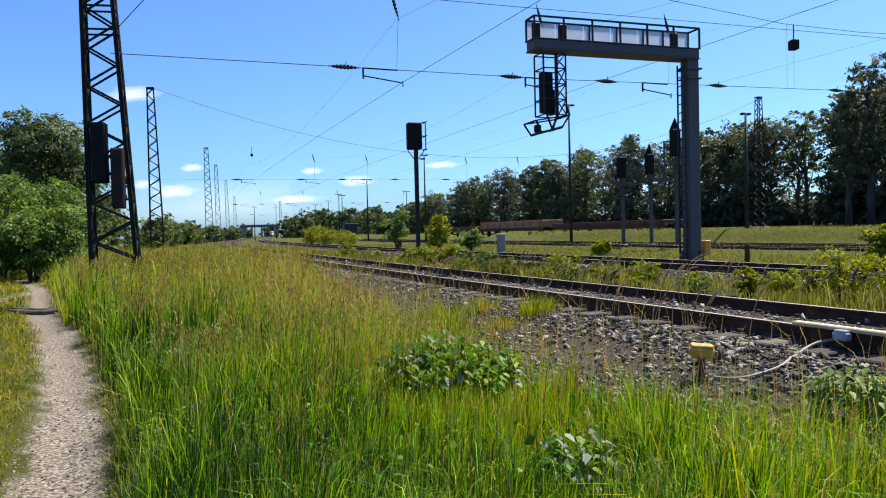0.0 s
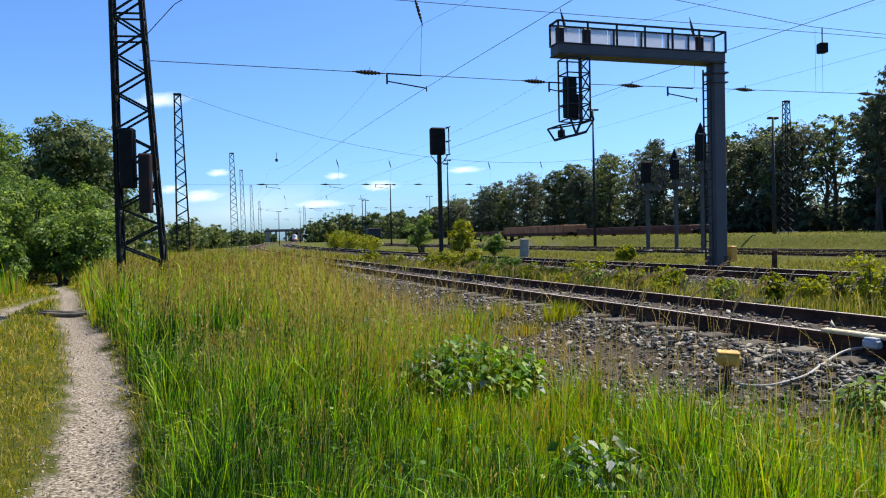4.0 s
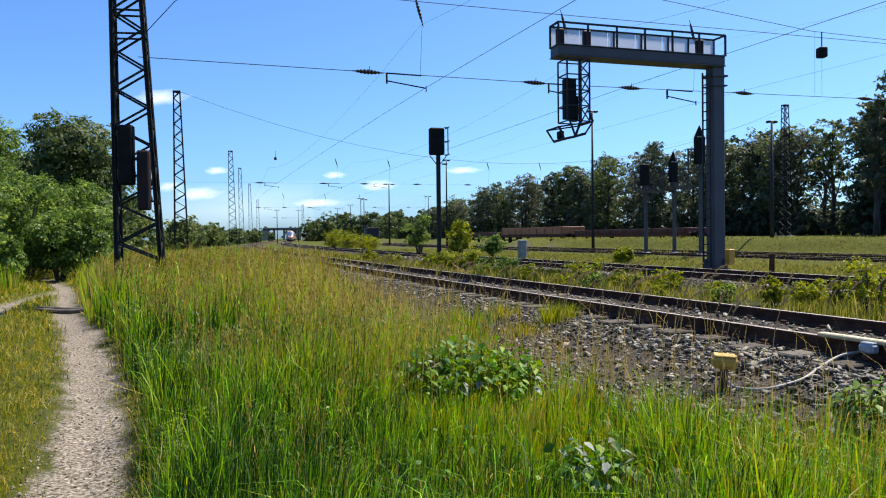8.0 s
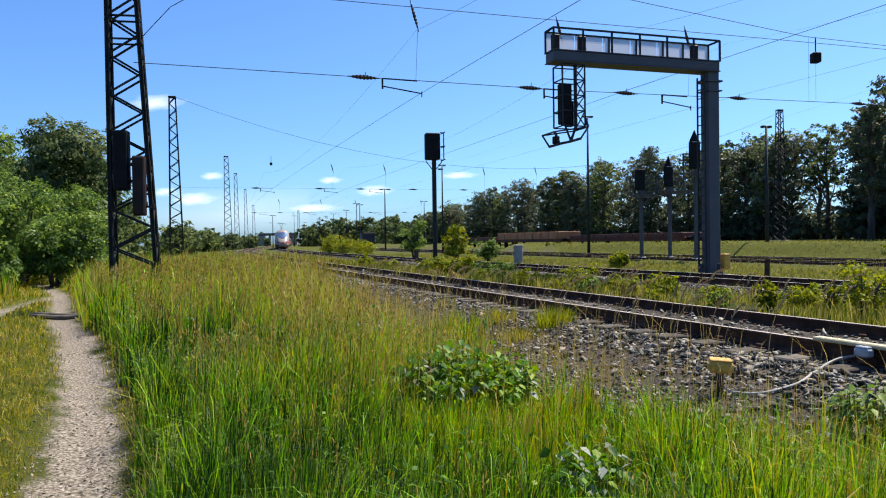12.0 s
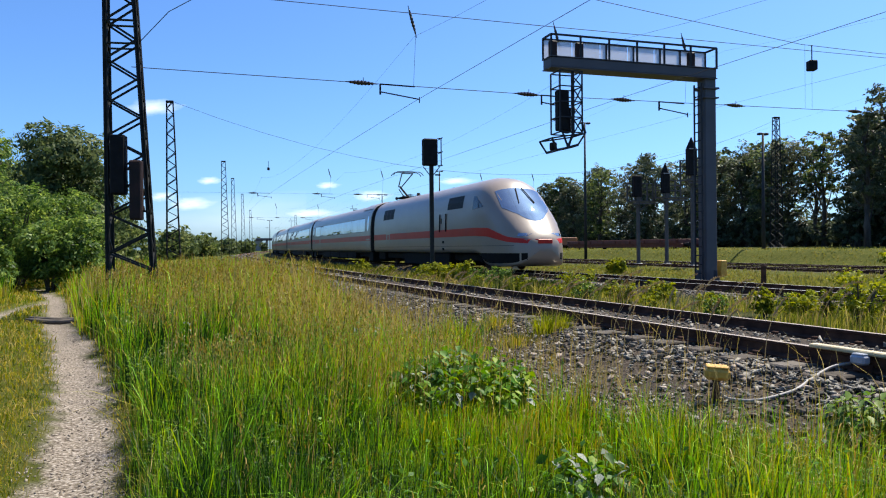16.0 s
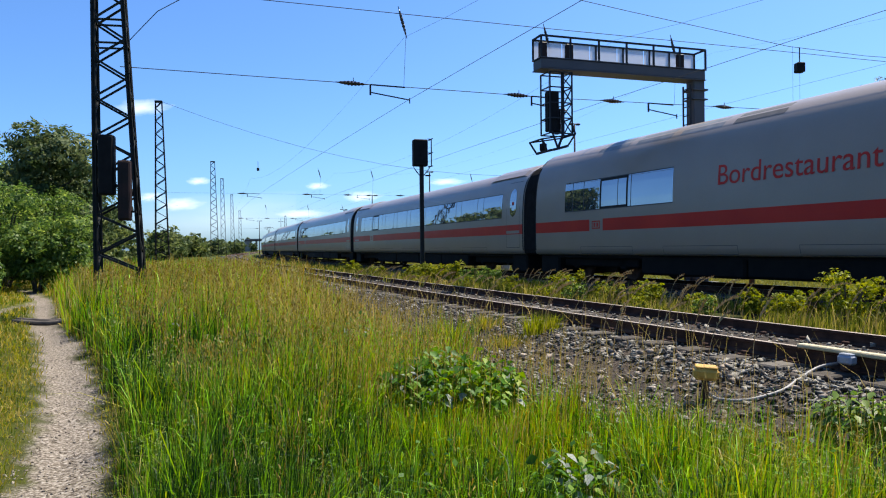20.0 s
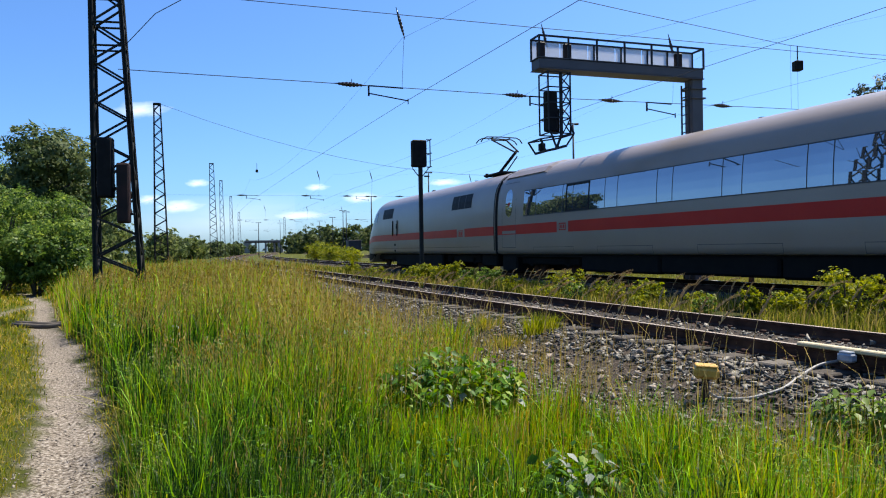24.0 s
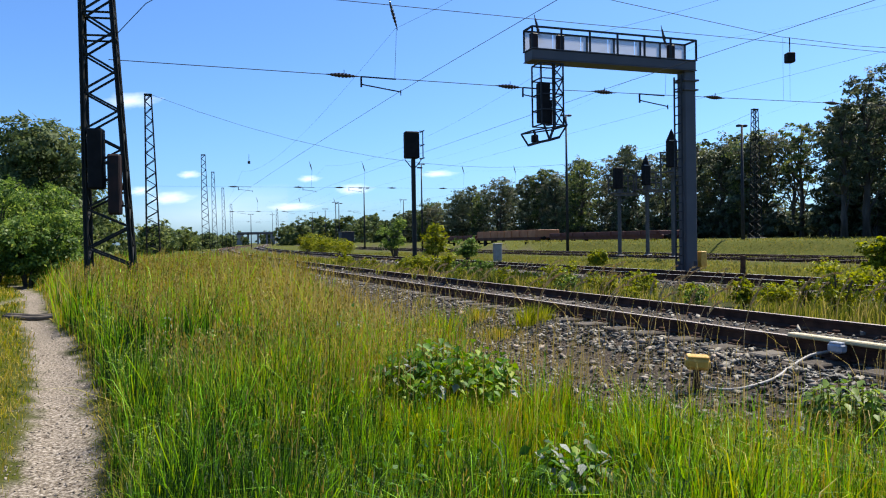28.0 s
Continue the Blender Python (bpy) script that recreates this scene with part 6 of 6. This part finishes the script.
    keep = (o < near_edge(a) - 0.2) & (path_gap(x, y) > 0.75) & ((x + 0.505 * y > 0.2) | (r > 19)) & (o > -16.5) & (rng.random(len(x)) < np.clip((r - 4.2) / 9, 0.02, 0.7) * np.clip(0.6 + 0.6 * wavy(x, y, 0.7), 0.15, 1))
    x, y, r = x[keep], y[keep], r[keep]
    z = ground_z(x, y)
    hh = (0.62 + 0.42 * np.clip((r - 5) / 10, 0, 1)) * rng.uniform(0.75, 1.15, len(x))
    n = 5
    up = np.linspace(0.0, 1.0, n)
    hx, hy = np.repeat(x, n) + rng.normal(0, 0.006, n * len(x)), np.repeat(y, n) + rng.normal(0, 0.006, n * len(x))
    hz = np.repeat(z + hh, n) - np.tile(up, len(x)) * np.repeat(rng.uniform(0.08, 0.2, len(x)), n)
    heads = blade_mesh("grass_heads", hx, hy, rng.uniform(0.025, 0.055, len(hx)), np.maximum(0.006, 0.0014 * np.repeat(r, n)), G_HEAD, rng, 0.6, hz)
    tagged(new("grass_heads", heads), "pale ripe seed heads over the meadow", "grass", kind="stuff")
    stalks = blade_mesh("grass_stalks", x, y, hh + 0.03, np.maximum(0.003, 0.0007 * r), G_DRY, rng, 0.02, z)
    tagged(new("grass_stalks", stalks), "thin dry grass stalks", "grass", kind="stuff")
    # short grass beside the path
    x, y, r = scatter(80000, 2.0, 45, -46, -17, rng)
    a, o = along_off(x, y)
    gap = path_gap(x, y)
    left = (x + 0.505 * y) < 0.0
    keep = (gap > 0.18 + 0.26 * rng.random(len(x)) ** 0.7) & ((left & (o > -24)) | (gap < 0.8))
    x, y, r, gap = x[keep], y[keep], r[keep], gap[keep]
    h = (0.045 + 0.075 * np.clip((gap - 0.3) / 1.5, 0, 1) + 0.004 * r) * rng.uniform(0.5, 1.5, len(x))
    w = np.maximum(0.0035, 0.0011 * r) * rng.uniform(0.7, 1.3, len(x))
    tagged(new("short_grass", blade_mesh("short_grass", x, y, h, w, G_SHORT, rng, 0.8)), "short trodden yellow-green grass beside the path", "grass", kind="stuff")
    # weeds between the tracks, tufts in the gravel
    x, y, r = scatter(150000, 7, 75, -35, 42, rng)
    a, o = along_off(x, y)
    clump = wavy(x, y, 0.9) + 0.6 * wavy(x, y, 2.3)
    keep = ((o > -5.4) & (o < -2.3) & (clump > -0.25)) | ((o > -10.3) & (o < -8.7) & (clump > 0.95)) | ((o > -6.5) & (o < -5.4) & (clump > 0.9))
    keep &= np.hypot(x - 2.33, y - 6.2) > 1.3
    x, y, r = x[keep], y[keep], r[keep]
    h = rng.uniform(0.08, 0.38, len(x)) * (1 + 0.4 * wavy(x, y, 0.9)) * np.where(o[keep] < -8, 0.6, 1)
    tagged(new("track_weeds", blade_mesh("track_weeds", x, y, h, np.maximum(0.005, 0.0012 * r), G_WEED, rng, 0.35)), "sparse weeds and grass tufts along the tracks", "grass", kind="stuff")
    # sparse thin stalks in the gravel along the meadow
    n = 2600
    s, o = rng.uniform(7.5, 28, n), -10.5 + np.abs(rng.normal(0, 0.8, n))
    x, y, _ = np.array([track(float(p), float(q)) for p, q in zip(s, o)]).T
    r = np.hypot(x, y)
    sparse = blade_mesh("sparse_stalks", x, y, rng.uniform(0.15, 0.68, n), np.maximum(0.0035, 0.0005 * r), G_DRY, rng, 0.35)
    tagged(new("sparse_stalks", sparse), "sparse dry stalks in the gravel along the meadow", "grass", kind="stuff")
    # thin dry stalks leaning over the rails
    n = 520
    s, o = rng.uniform(4, 30, n), np.where(rng.random(n) < 0.35, rng.normal(-8.45, 0.28, n), rng.normal(-5.25, 0.35, n))
    x, y, _ = np.array([track(float(p), float(q)) for p, q in zip(s, o)]).T
    r = np.hypot(x, y)
    dry = blade_mesh("dry_stalks", x, y, rng.uniform(0.2, 0.55, n), np.maximum(0.0035, 0.0005 * r), G_DRY, rng, 0.8, None, None, None, True)
    tagged(new("dry_stalks", dry), "thin dry grass stalks leaning over the rails", "grass", kind="stuff")
    # meadow beyond the main line
    x, y, r = scatter(105000, 15, 80, -24, 42, rng)
    a, o = along_off(x, y)
    keep = (o > 2.2) & (np.abs(o - 13.7) > 1.5) & (np.abs(o - 18.2) > 1.5) & (np.abs(o - 26) > 1.4)
    x, y, r = x[keep], y[keep], r[keep]
    h = rng.uniform(0.05, 0.20, len(x)) * (1 + 0.4 * wavy(x, y, 0.5))
    tagged(new("far_meadow", blade_mesh("far_meadow", x, y, h, 0.0011 * r, G_FIELD, rng, 0.7)), "sunlit yellow-green meadow beyond the tracks", "grass", kind="stuff")

    # grass round and behind where the camera stands
    n = 30000
    r, turn = np.sqrt(rng.uniform(0.3, 81, n)), rng.uniform(0, 6.283, n)
    x, y = r * np.sin(turn), r * np.cos(turn)
    a, o = along_off(x, y)
    keep = (o < near_edge(a)) & (path_gap(x, y) > 0.4) & ((r < 2.1) | (np.cos(turn) < 0.70))
    x, y, o = x[keep], y[keep], o[keep]
    lush = np.clip((x + 0.505 * y) / 1.5, 0.2, 1)
    tagged(new("meadow_grass", blade_mesh("meadow_grass", x, y, lush * rng.uniform(0.2, 0.55, len(x)), rng.uniform(0.006, 0.013, len(x)), G_TALL, rng, 0.6)), "green meadow grass beside the path", "grass", kind="stuff")


meadow()


def herb_clump(x, y, high, wide, n, leaf, seed, label, material=G_NETTLE, pale=0):
    rng = np.random.default_rng(seed)
    z = float(ground_z(x, y))
    t = thing("herb_clump", label, "plant", pose(x, y, z), "herb clumps")
    stems = Shape()
    per = max(4, n // 7)
    pts, nr = [], []
    for k in range(per):
        a, r = rng.uniform(0, 6.28), wide / 2 * math.sqrt(rng.random())
        hgt = high * rng.uniform(0.55, 1.0) * (1 - 0.35 * (2 * r / wide) ** 2)
        px, py = r * math.cos(a), r * math.sin(a)
        stems.line([(px * 0.8, py * 0.8, -0.03), (px * 0.95, py * 0.95, hgt * 0.5), (px, py, hgt)], [0.006, 0.005, 0.002], 5)
        for j in range(7):
            u = 0.25 + 0.75 * (j + 0.5) / 7
            b = j * 2.4 + k
            pts.append((px + leaf * 0.9 * math.cos(b), py + leaf * 0.9 * math.sin(b), hgt * u))
            nr.append((0.5 * math.cos(b), 0.5 * math.sin(b), 1.0))
    tagged(part("stem_work", stems, G_SHRUB, t), kind="stuff")

    def leaves(pick, mat, name):
        """Pointed leaves with a fold along the midrib."""
        v, f = [], []
        for i in pick:
            c, up = Vector(pts[i]), Vector(nr[i]).normalized()
            up = (up + Vector(rng.normal(0, 0.35, 3))).normalized()
            out = Vector((nr[i][0], nr[i][1], -0.25)).normalized()
            sd = up.cross(out).normalized()
            s = leaf * rng.uniform(0.6, 1.25)
            k0 = len(v)
            v += [c - out * s * 0.8, c - sd * s * 0.55 - out * s * 0.25 + up * s * 0.14, c + sd * s * 0.55 - out * s * 0.25 + up * s * 0.14, c - sd * s * 0.38 + out * s * 0.35 + up * s * 0.10, c + sd * s * 0.38 + out * s * 0.35 + up * s * 0.10, c + out * s - up * s * 0.12, c + out * s * 0.1]
            f += [(k0, k0 + 6, k0 + 1), (k0, k0 + 2, k0 + 6), (k0 + 1, k0 + 6, k0 + 3), (k0 + 2, k0 + 4, k0 + 6), (k0 + 3, k0 + 6, k0 + 5), (k0 + 4, k0 + 5, k0 + 6)]
        part(name, quick_mesh(name, [tuple(q) for q in v], f, mat), mat, t)

    ids = list(range(len(pts)))
    few = [i for i in ids if rng.random() < pale]
    leaves([i for i in ids if i not in set(few)], material, "leaves")
    if few:
        leaves(few, G_PALELEAF, "pale_leaves")
    return t


herb_clump(0.24, 6.7, 0.66, 1.3, 1100, 0.058, 1, "clump of broad-leaved green herbs in the grass", pale=0.08)
herb_clump(-0.12, 6.9, 0.56, 0.8, 380, 0.066, 2, "clump of broad-leaved green herbs in the grass", pale=0.12)
herb_clump(0.84, 4.1, 0.46, 0.60, 420, 0.046, 3, "herb with silvery leaf undersides in the grass", pale=0.22)
herb_clump(2.90, 4.86, 0.50, 0.50, 380, 0.042, 4, "leafy yellow-green herb bush at the edge of the gravel", G_HERB)
herb_clump(-3.3, 9.6, 0.80, 0.5, 90, 0.05, 5, "herb with silvery leaves in the grass", pale=0.5)
herb_clump(-0.9, 9.2, 0.85, 0.5, 90, 0.05, 6, "broad-leaved herb in the tall grass", pale=0.2)


def grass_tuft(x, y, high, wide, n, seed, material, label):
    rng = np.random.default_rng(seed)
    out, turn = np.abs(rng.normal(0, wide / 3, n)), rng.uniform(0, 6.283, n)
    px, py = out * np.cos(turn), out * np.sin(turn)
    ob = new("grass_tuft", blade_mesh("grass_tuft", px, py, high * rng.uniform(0.4, 1.1, n), rng.uniform(0.007, 0.014, n), material, rng, 0.45, np.full(n, -0.02), None, turn))
    ob.matrix_world = pose(x, y, float(ground_z(x, y)))
    tagged(ob, label, "grass", "grass tufts")


TUFTS = ((1.54, 10.5, 0.36, 0.34, G_SHRUB), (1.75, 10.7, 0.28, 0.3, G_SHRUB), (0.34, 9.9, 0.62, 0.5, G_TALL), (0.1, 10.4, 0.55, 0.5, G_SHRUB), (1.1, 10.2, 0.2, 0.6, G_SHORT), (0.9, 11.6, 0.3, 0.6, G_SHORT))
for k, (x, y, hgt, wid, mat) in enumerate(TUFTS):
    grass_tuft(x, y, hgt, wid, 260, 900 + k, mat, "yellow-green grass tuft growing in the gravel")


def stone_mesh(rng, count, xs, ys, sizes, name, embed=0.25):
    """Loose angular stones joined into one mesh."""
    base = np.array([(p, q, h) for h in (-1, 1) for q in (-1, 1) for p in (-1, 1)], float) * 0.66
    faces = np.array([(0, 2, 1), (1, 2, 3), (4, 5, 7), (4, 7, 6), (0, 1, 5), (0, 5, 4), (2, 6, 7), (2, 7, 3), (0, 4, 6), (0, 6, 2), (1, 3, 7), (1, 7, 5)])
    v = base[None] * rng.uniform(0.45, 1.25, (count, 8, 3)) * (sizes[:, None, None] / 2) * rng.uniform(0.6, 1.35, (count, 1, 3)) * np.array([1, 1, 0.38])
    a = rng.uniform(0, 6.28, count)
    c, s = np.cos(a)[:, None], np.sin(a)[:, None]
    tl = rng.normal(0, 0.5, (count, 1))
    vx, vy, vz = v[..., 0] * c - v[..., 1] * s, v[..., 0] * s + v[..., 1] * c, v[..., 2] + v[..., 0] * tl
    z = ground_z(xs, ys) + sizes * embed
    v = np.stack([vx + xs[:, None], vy + ys[:, None], vz + z[:, None]], -1)
    f = faces[None] + (np.arange(count) * 8)[:, None, None]
    return v, f.reshape(-1, 3)


def ballast():
    rng = np.random.default_rng(11)
    x, y, r = scatter(74000, 4.5, 45, -26, 42, rng)
    a, o = along_off(x, y)
    edge = near_edge(a) + 0.3 * wavy(x, y, 1.3)
    dense = np.clip((o - edge) / 0.8, 0.05, 1)
    dense = np.where(np.abs(o + 7.1) < 0.8, 0.25, dense)
    dense = np.where((np.abs(o + 9.35) < 0.4) & (a < 13), 0.38, dense)
    keep = (((o > edge - 0.1) & (o < -4.7)) | (np.abs(o) < 2.1)) & (rng.random(len(x)) < dense)
    x, y, r, o = x[keep], y[keep], r[keep], o[keep]
    size = np.maximum(rng.uniform(0.03, 0.115, len(x)) ** 1.25 * 1.35, 0.0040 * r) * np.where(o < -9.0, 0.8, 1.0)
    v, f = stone_mesh(rng, len(x), x, y, size, "ballast")
    bed = thing("ballast_bed", "grey crushed stone ballast along the tracks", "gravel", kind="stuff")
    tagged(part("loose_stones", quick_mesh("loose_stones", v.reshape(-1, 3), f, M_BALLAST), M_BALLAST, bed), kind="stuff")
    # the nearest larger stones, one by one
    kinds = []
    for k in range(8):
        v, f = stone_mesh(rng, 1, np.array([0.0]), np.array([0.0]), np.array([0.1]), "stone")
        v = v[0] - v[0].mean(0)
        kinds.append(quick_mesh("stone", v, f, M_STONE))
    k = 0
    while k < 280:
        s, o = rng.uniform(5.0, 17.0), rng.uniform(-9.6, -8.2)
        px, py, h = track(s, o)
        ob = new("stone", kinds[k % 8])
        ob.parent = bed
        sc = rng.uniform(0.8, 1.35)
        ob.matrix_local = pose(px, py, float(ground_z(px, py)) + 0.022, rng.uniform(-15, 15), rng.uniform(-15, 15), rng.uniform(0, 360)) @ Matrix.Diagonal((sc, sc, sc, 1))
        k += 1


M_BALLAST = surface("loose ballast stones", (0.030, 0.029, 0.025), (0.250, 0.235, 0.205), 0.9, 0.0, 9, 70, 0.5, 0.006, 0.22)
M_BALLAST.node_tree.nodes["Principled BSDF"].inputs["Specular IOR Level"].default_value = 0.2
ballast()


def path_stones():
    rng = np.random.default_rng(21)
    x, y, r = scatter(16000, 2.5, 24, -46, -8, rng)
    keep = path_gap(x, y) < 0.42
    x, y, r = x[keep], y[keep], r[keep]
    v, f = stone_mesh(rng, len(x), x, y, np.maximum(rng.uniform(0.05, 0.16, len(x)) ** 2 * 1.4, 0.0014 * r), "grit", 0.1)
    tagged(new("path_grit", quick_mesh("path_grit", v.reshape(-1, 3), f, M_GRIT)), "loose pale grit on the trodden path", "gravel", kind="stuff")


M_GRIT = surface("path grit", (0.060, 0.045, 0.032), (0.30, 0.26, 0.21), 0.9, 0.0, 5, 60, 0.3)
path_stones()


# ---- tall ripe grass that sways in the wind ----
def tall_stalk(seed):
    rng = random.Random(seed)
    t = thing("grass_stalk", "tall bending grass stalk with a ripe seed head", "grass stalk", group="grass stalks")
    hgt = rng.uniform(1.0, 1.35)
    hgt *= 0.72
    bow = rng.uniform(0.2, 0.55)
    pts = [Vector((bow * hgt * (k / 8) ** 2.4, 0, hgt * k / 8 * (1 - 0.42 * bow * (k / 8) ** 4))) for k in range(9)]
    part("stalk", Shape().line(pts, [0.0045 - 0.0003 * k for k in range(9)], 4), G_PANICLE, t)
    s = Shape()
    for k in range(26):
        u = 0.70 + 0.30 * k / 26
        i = min(7, int(u * 8))
        c = pts[i].lerp(pts[i + 1], u * 8 - i)
        a = rng.uniform(0, 6.28)
        out = Vector((0.012 * math.cos(a) + 0.012, 0.012 * math.sin(a), 0.02))
        s.tube(c, c + out * 1.7, 0.0075, 0.0015, 3)
    part("seed_head", s, G_PANICLE, t, "pale ripe seed head")
    return t


STALKS = []
kinds = [tall_stalk(k) for k in range(5)]
RS = random.Random(31)
for k in range(150):
    if k < 80:
        s, o = RS.uniform(4.5, 24), RS.uniform(-5.6, -4.7)
    else:
        s, o = RS.uniform(7.5, 26), RS.uniform(-8.9, -8.2)
    x, y, h = track(s, o)
    m = pose(x, y, float(ground_z(x, y)) - 0.02, 0, 0, RS.uniform(-70, 50))
    ob = kinds[k] if k < 5 else copy_thing(kinds[k % 5], m)
    if k < 5:
        ob.matrix_world = m
    STALKS.append((ob, m, RS.uniform(0, 6.28), RS.uniform(2.5, 6)))


# ---- clouds ----
def cloud_material(name="thin white cloud", thick=0.62):
    m, n, l = nodes_of(name)
    out = n["Material Output"]
    n.remove(n["Principled BSDF"])
    em, tp, mix = n.new("ShaderNodeEmission"), n.new("ShaderNodeBsdfTransparent"), n.new("ShaderNodeMixShader")
    em.inputs["Color"].default_value, em.inputs["Strength"].default_value = (1, 1, 1, 1), 0.92
    tc = n.new("ShaderNodeTexCoord")
    gr = n.new("ShaderNodeTexGradient")
    gr.gradient_type = "SPHERICAL"
    l.new(tc.outputs["Object"], gr.inputs[0])
    nz = noise_node(n, l, 2.4, 6)
    ad = n.new("ShaderNodeMath")
    ad.operation = "MULTIPLY_ADD"
    ad.inputs[1].default_value = 1.5
    l.new(gr.outputs["Fac"], ad.inputs[0])
    sb = n.new("ShaderNodeMath")
    sb.operation = "SUBTRACT"
    sb.inputs[1].default_value = 1.12
    l.new(nz.outputs[0], sb.inputs[0])
    l.new(sb.outputs[0], ad.inputs[2])
    cl = n.new("ShaderNodeClamp")
    l.new(ad.outputs[0], cl.inputs[0])
    faint = n.new("ShaderNodeMath")
    faint.operation = "MULTIPLY"
    faint.inputs[1].default_value = thick
    l.new(cl.outputs[0], faint.inputs[0])
    l.new(faint.outputs[0], mix.inputs[0])
    l.new(tp.outputs[0], mix.inputs[1])
    l.new(em.outputs[0], mix.inputs[2])
    l.new(mix.outputs[0], out.inputs["Surface"])
    return m


M_CLOUD = cloud_material()
for k, (x, z, w, h) in enumerate(((-1277, 645, 160, 50), (-1111, 209, 130, 40), (-1026, 312, 75, 24), (-495, 286, 70, 22), (-296, 237, 110, 34), (-572, 161, 150, 26), (84, 301, 110, 22), (-1236, 241, 90, 30))):
    ob = new("backdrop_cloud", Shape().add([(-1, 0, -1), (1, 0, -1), (1, 0, 1), (-1, 0, 1)], [(0, 1, 2, 3)]).mesh("cloud", M_CLOUD))
    ob.matrix_world = pose(x, 3300, z) @ Matrix.Diagonal((w * 1.35, 1, h * 1.35, 1))
    tagged(ob, "small thin white cloud low in the sky", "cloud", kind="structure")

M_VEIL = cloud_material("faint cloud veil", 0.22)
for x, z, w, h in ((-900, 150, 1100, 210), (700, 140, 1300, 200)):
    ob = new("backdrop_cloud", Shape().add([(-1, 0, -1), (1, 0, -1), (1, 0, 1), (-1, 0, 1)], [(0, 1, 2, 3)]).mesh("cloud", M_VEIL))
    ob.matrix_world = pose(x, 3350, z) @ Matrix.Diagonal((w, 1, h, 1))
    tagged(ob, "faint white cloud veil over the horizon", "cloud", kind="structure")


def motions():
    """The train runs in along the line and away; the ripe grass sways."""
    for car, u, flip in TRAIN:
        walk(car, [(k * 0.5, car_pose(k * 0.5, u, flip)) for k in range(57)])
    for ob, m, phase, reach in STALKS:
        walk(ob, [(k * 0.5, m @ pose(0, 0, 0, 0.6 * reach * math.sin(phase + 2.1 * k * 0.5), reach * math.sin(phase * 2 + 1.5 * k * 0.5), 0)) for k in range(57)])


motions()
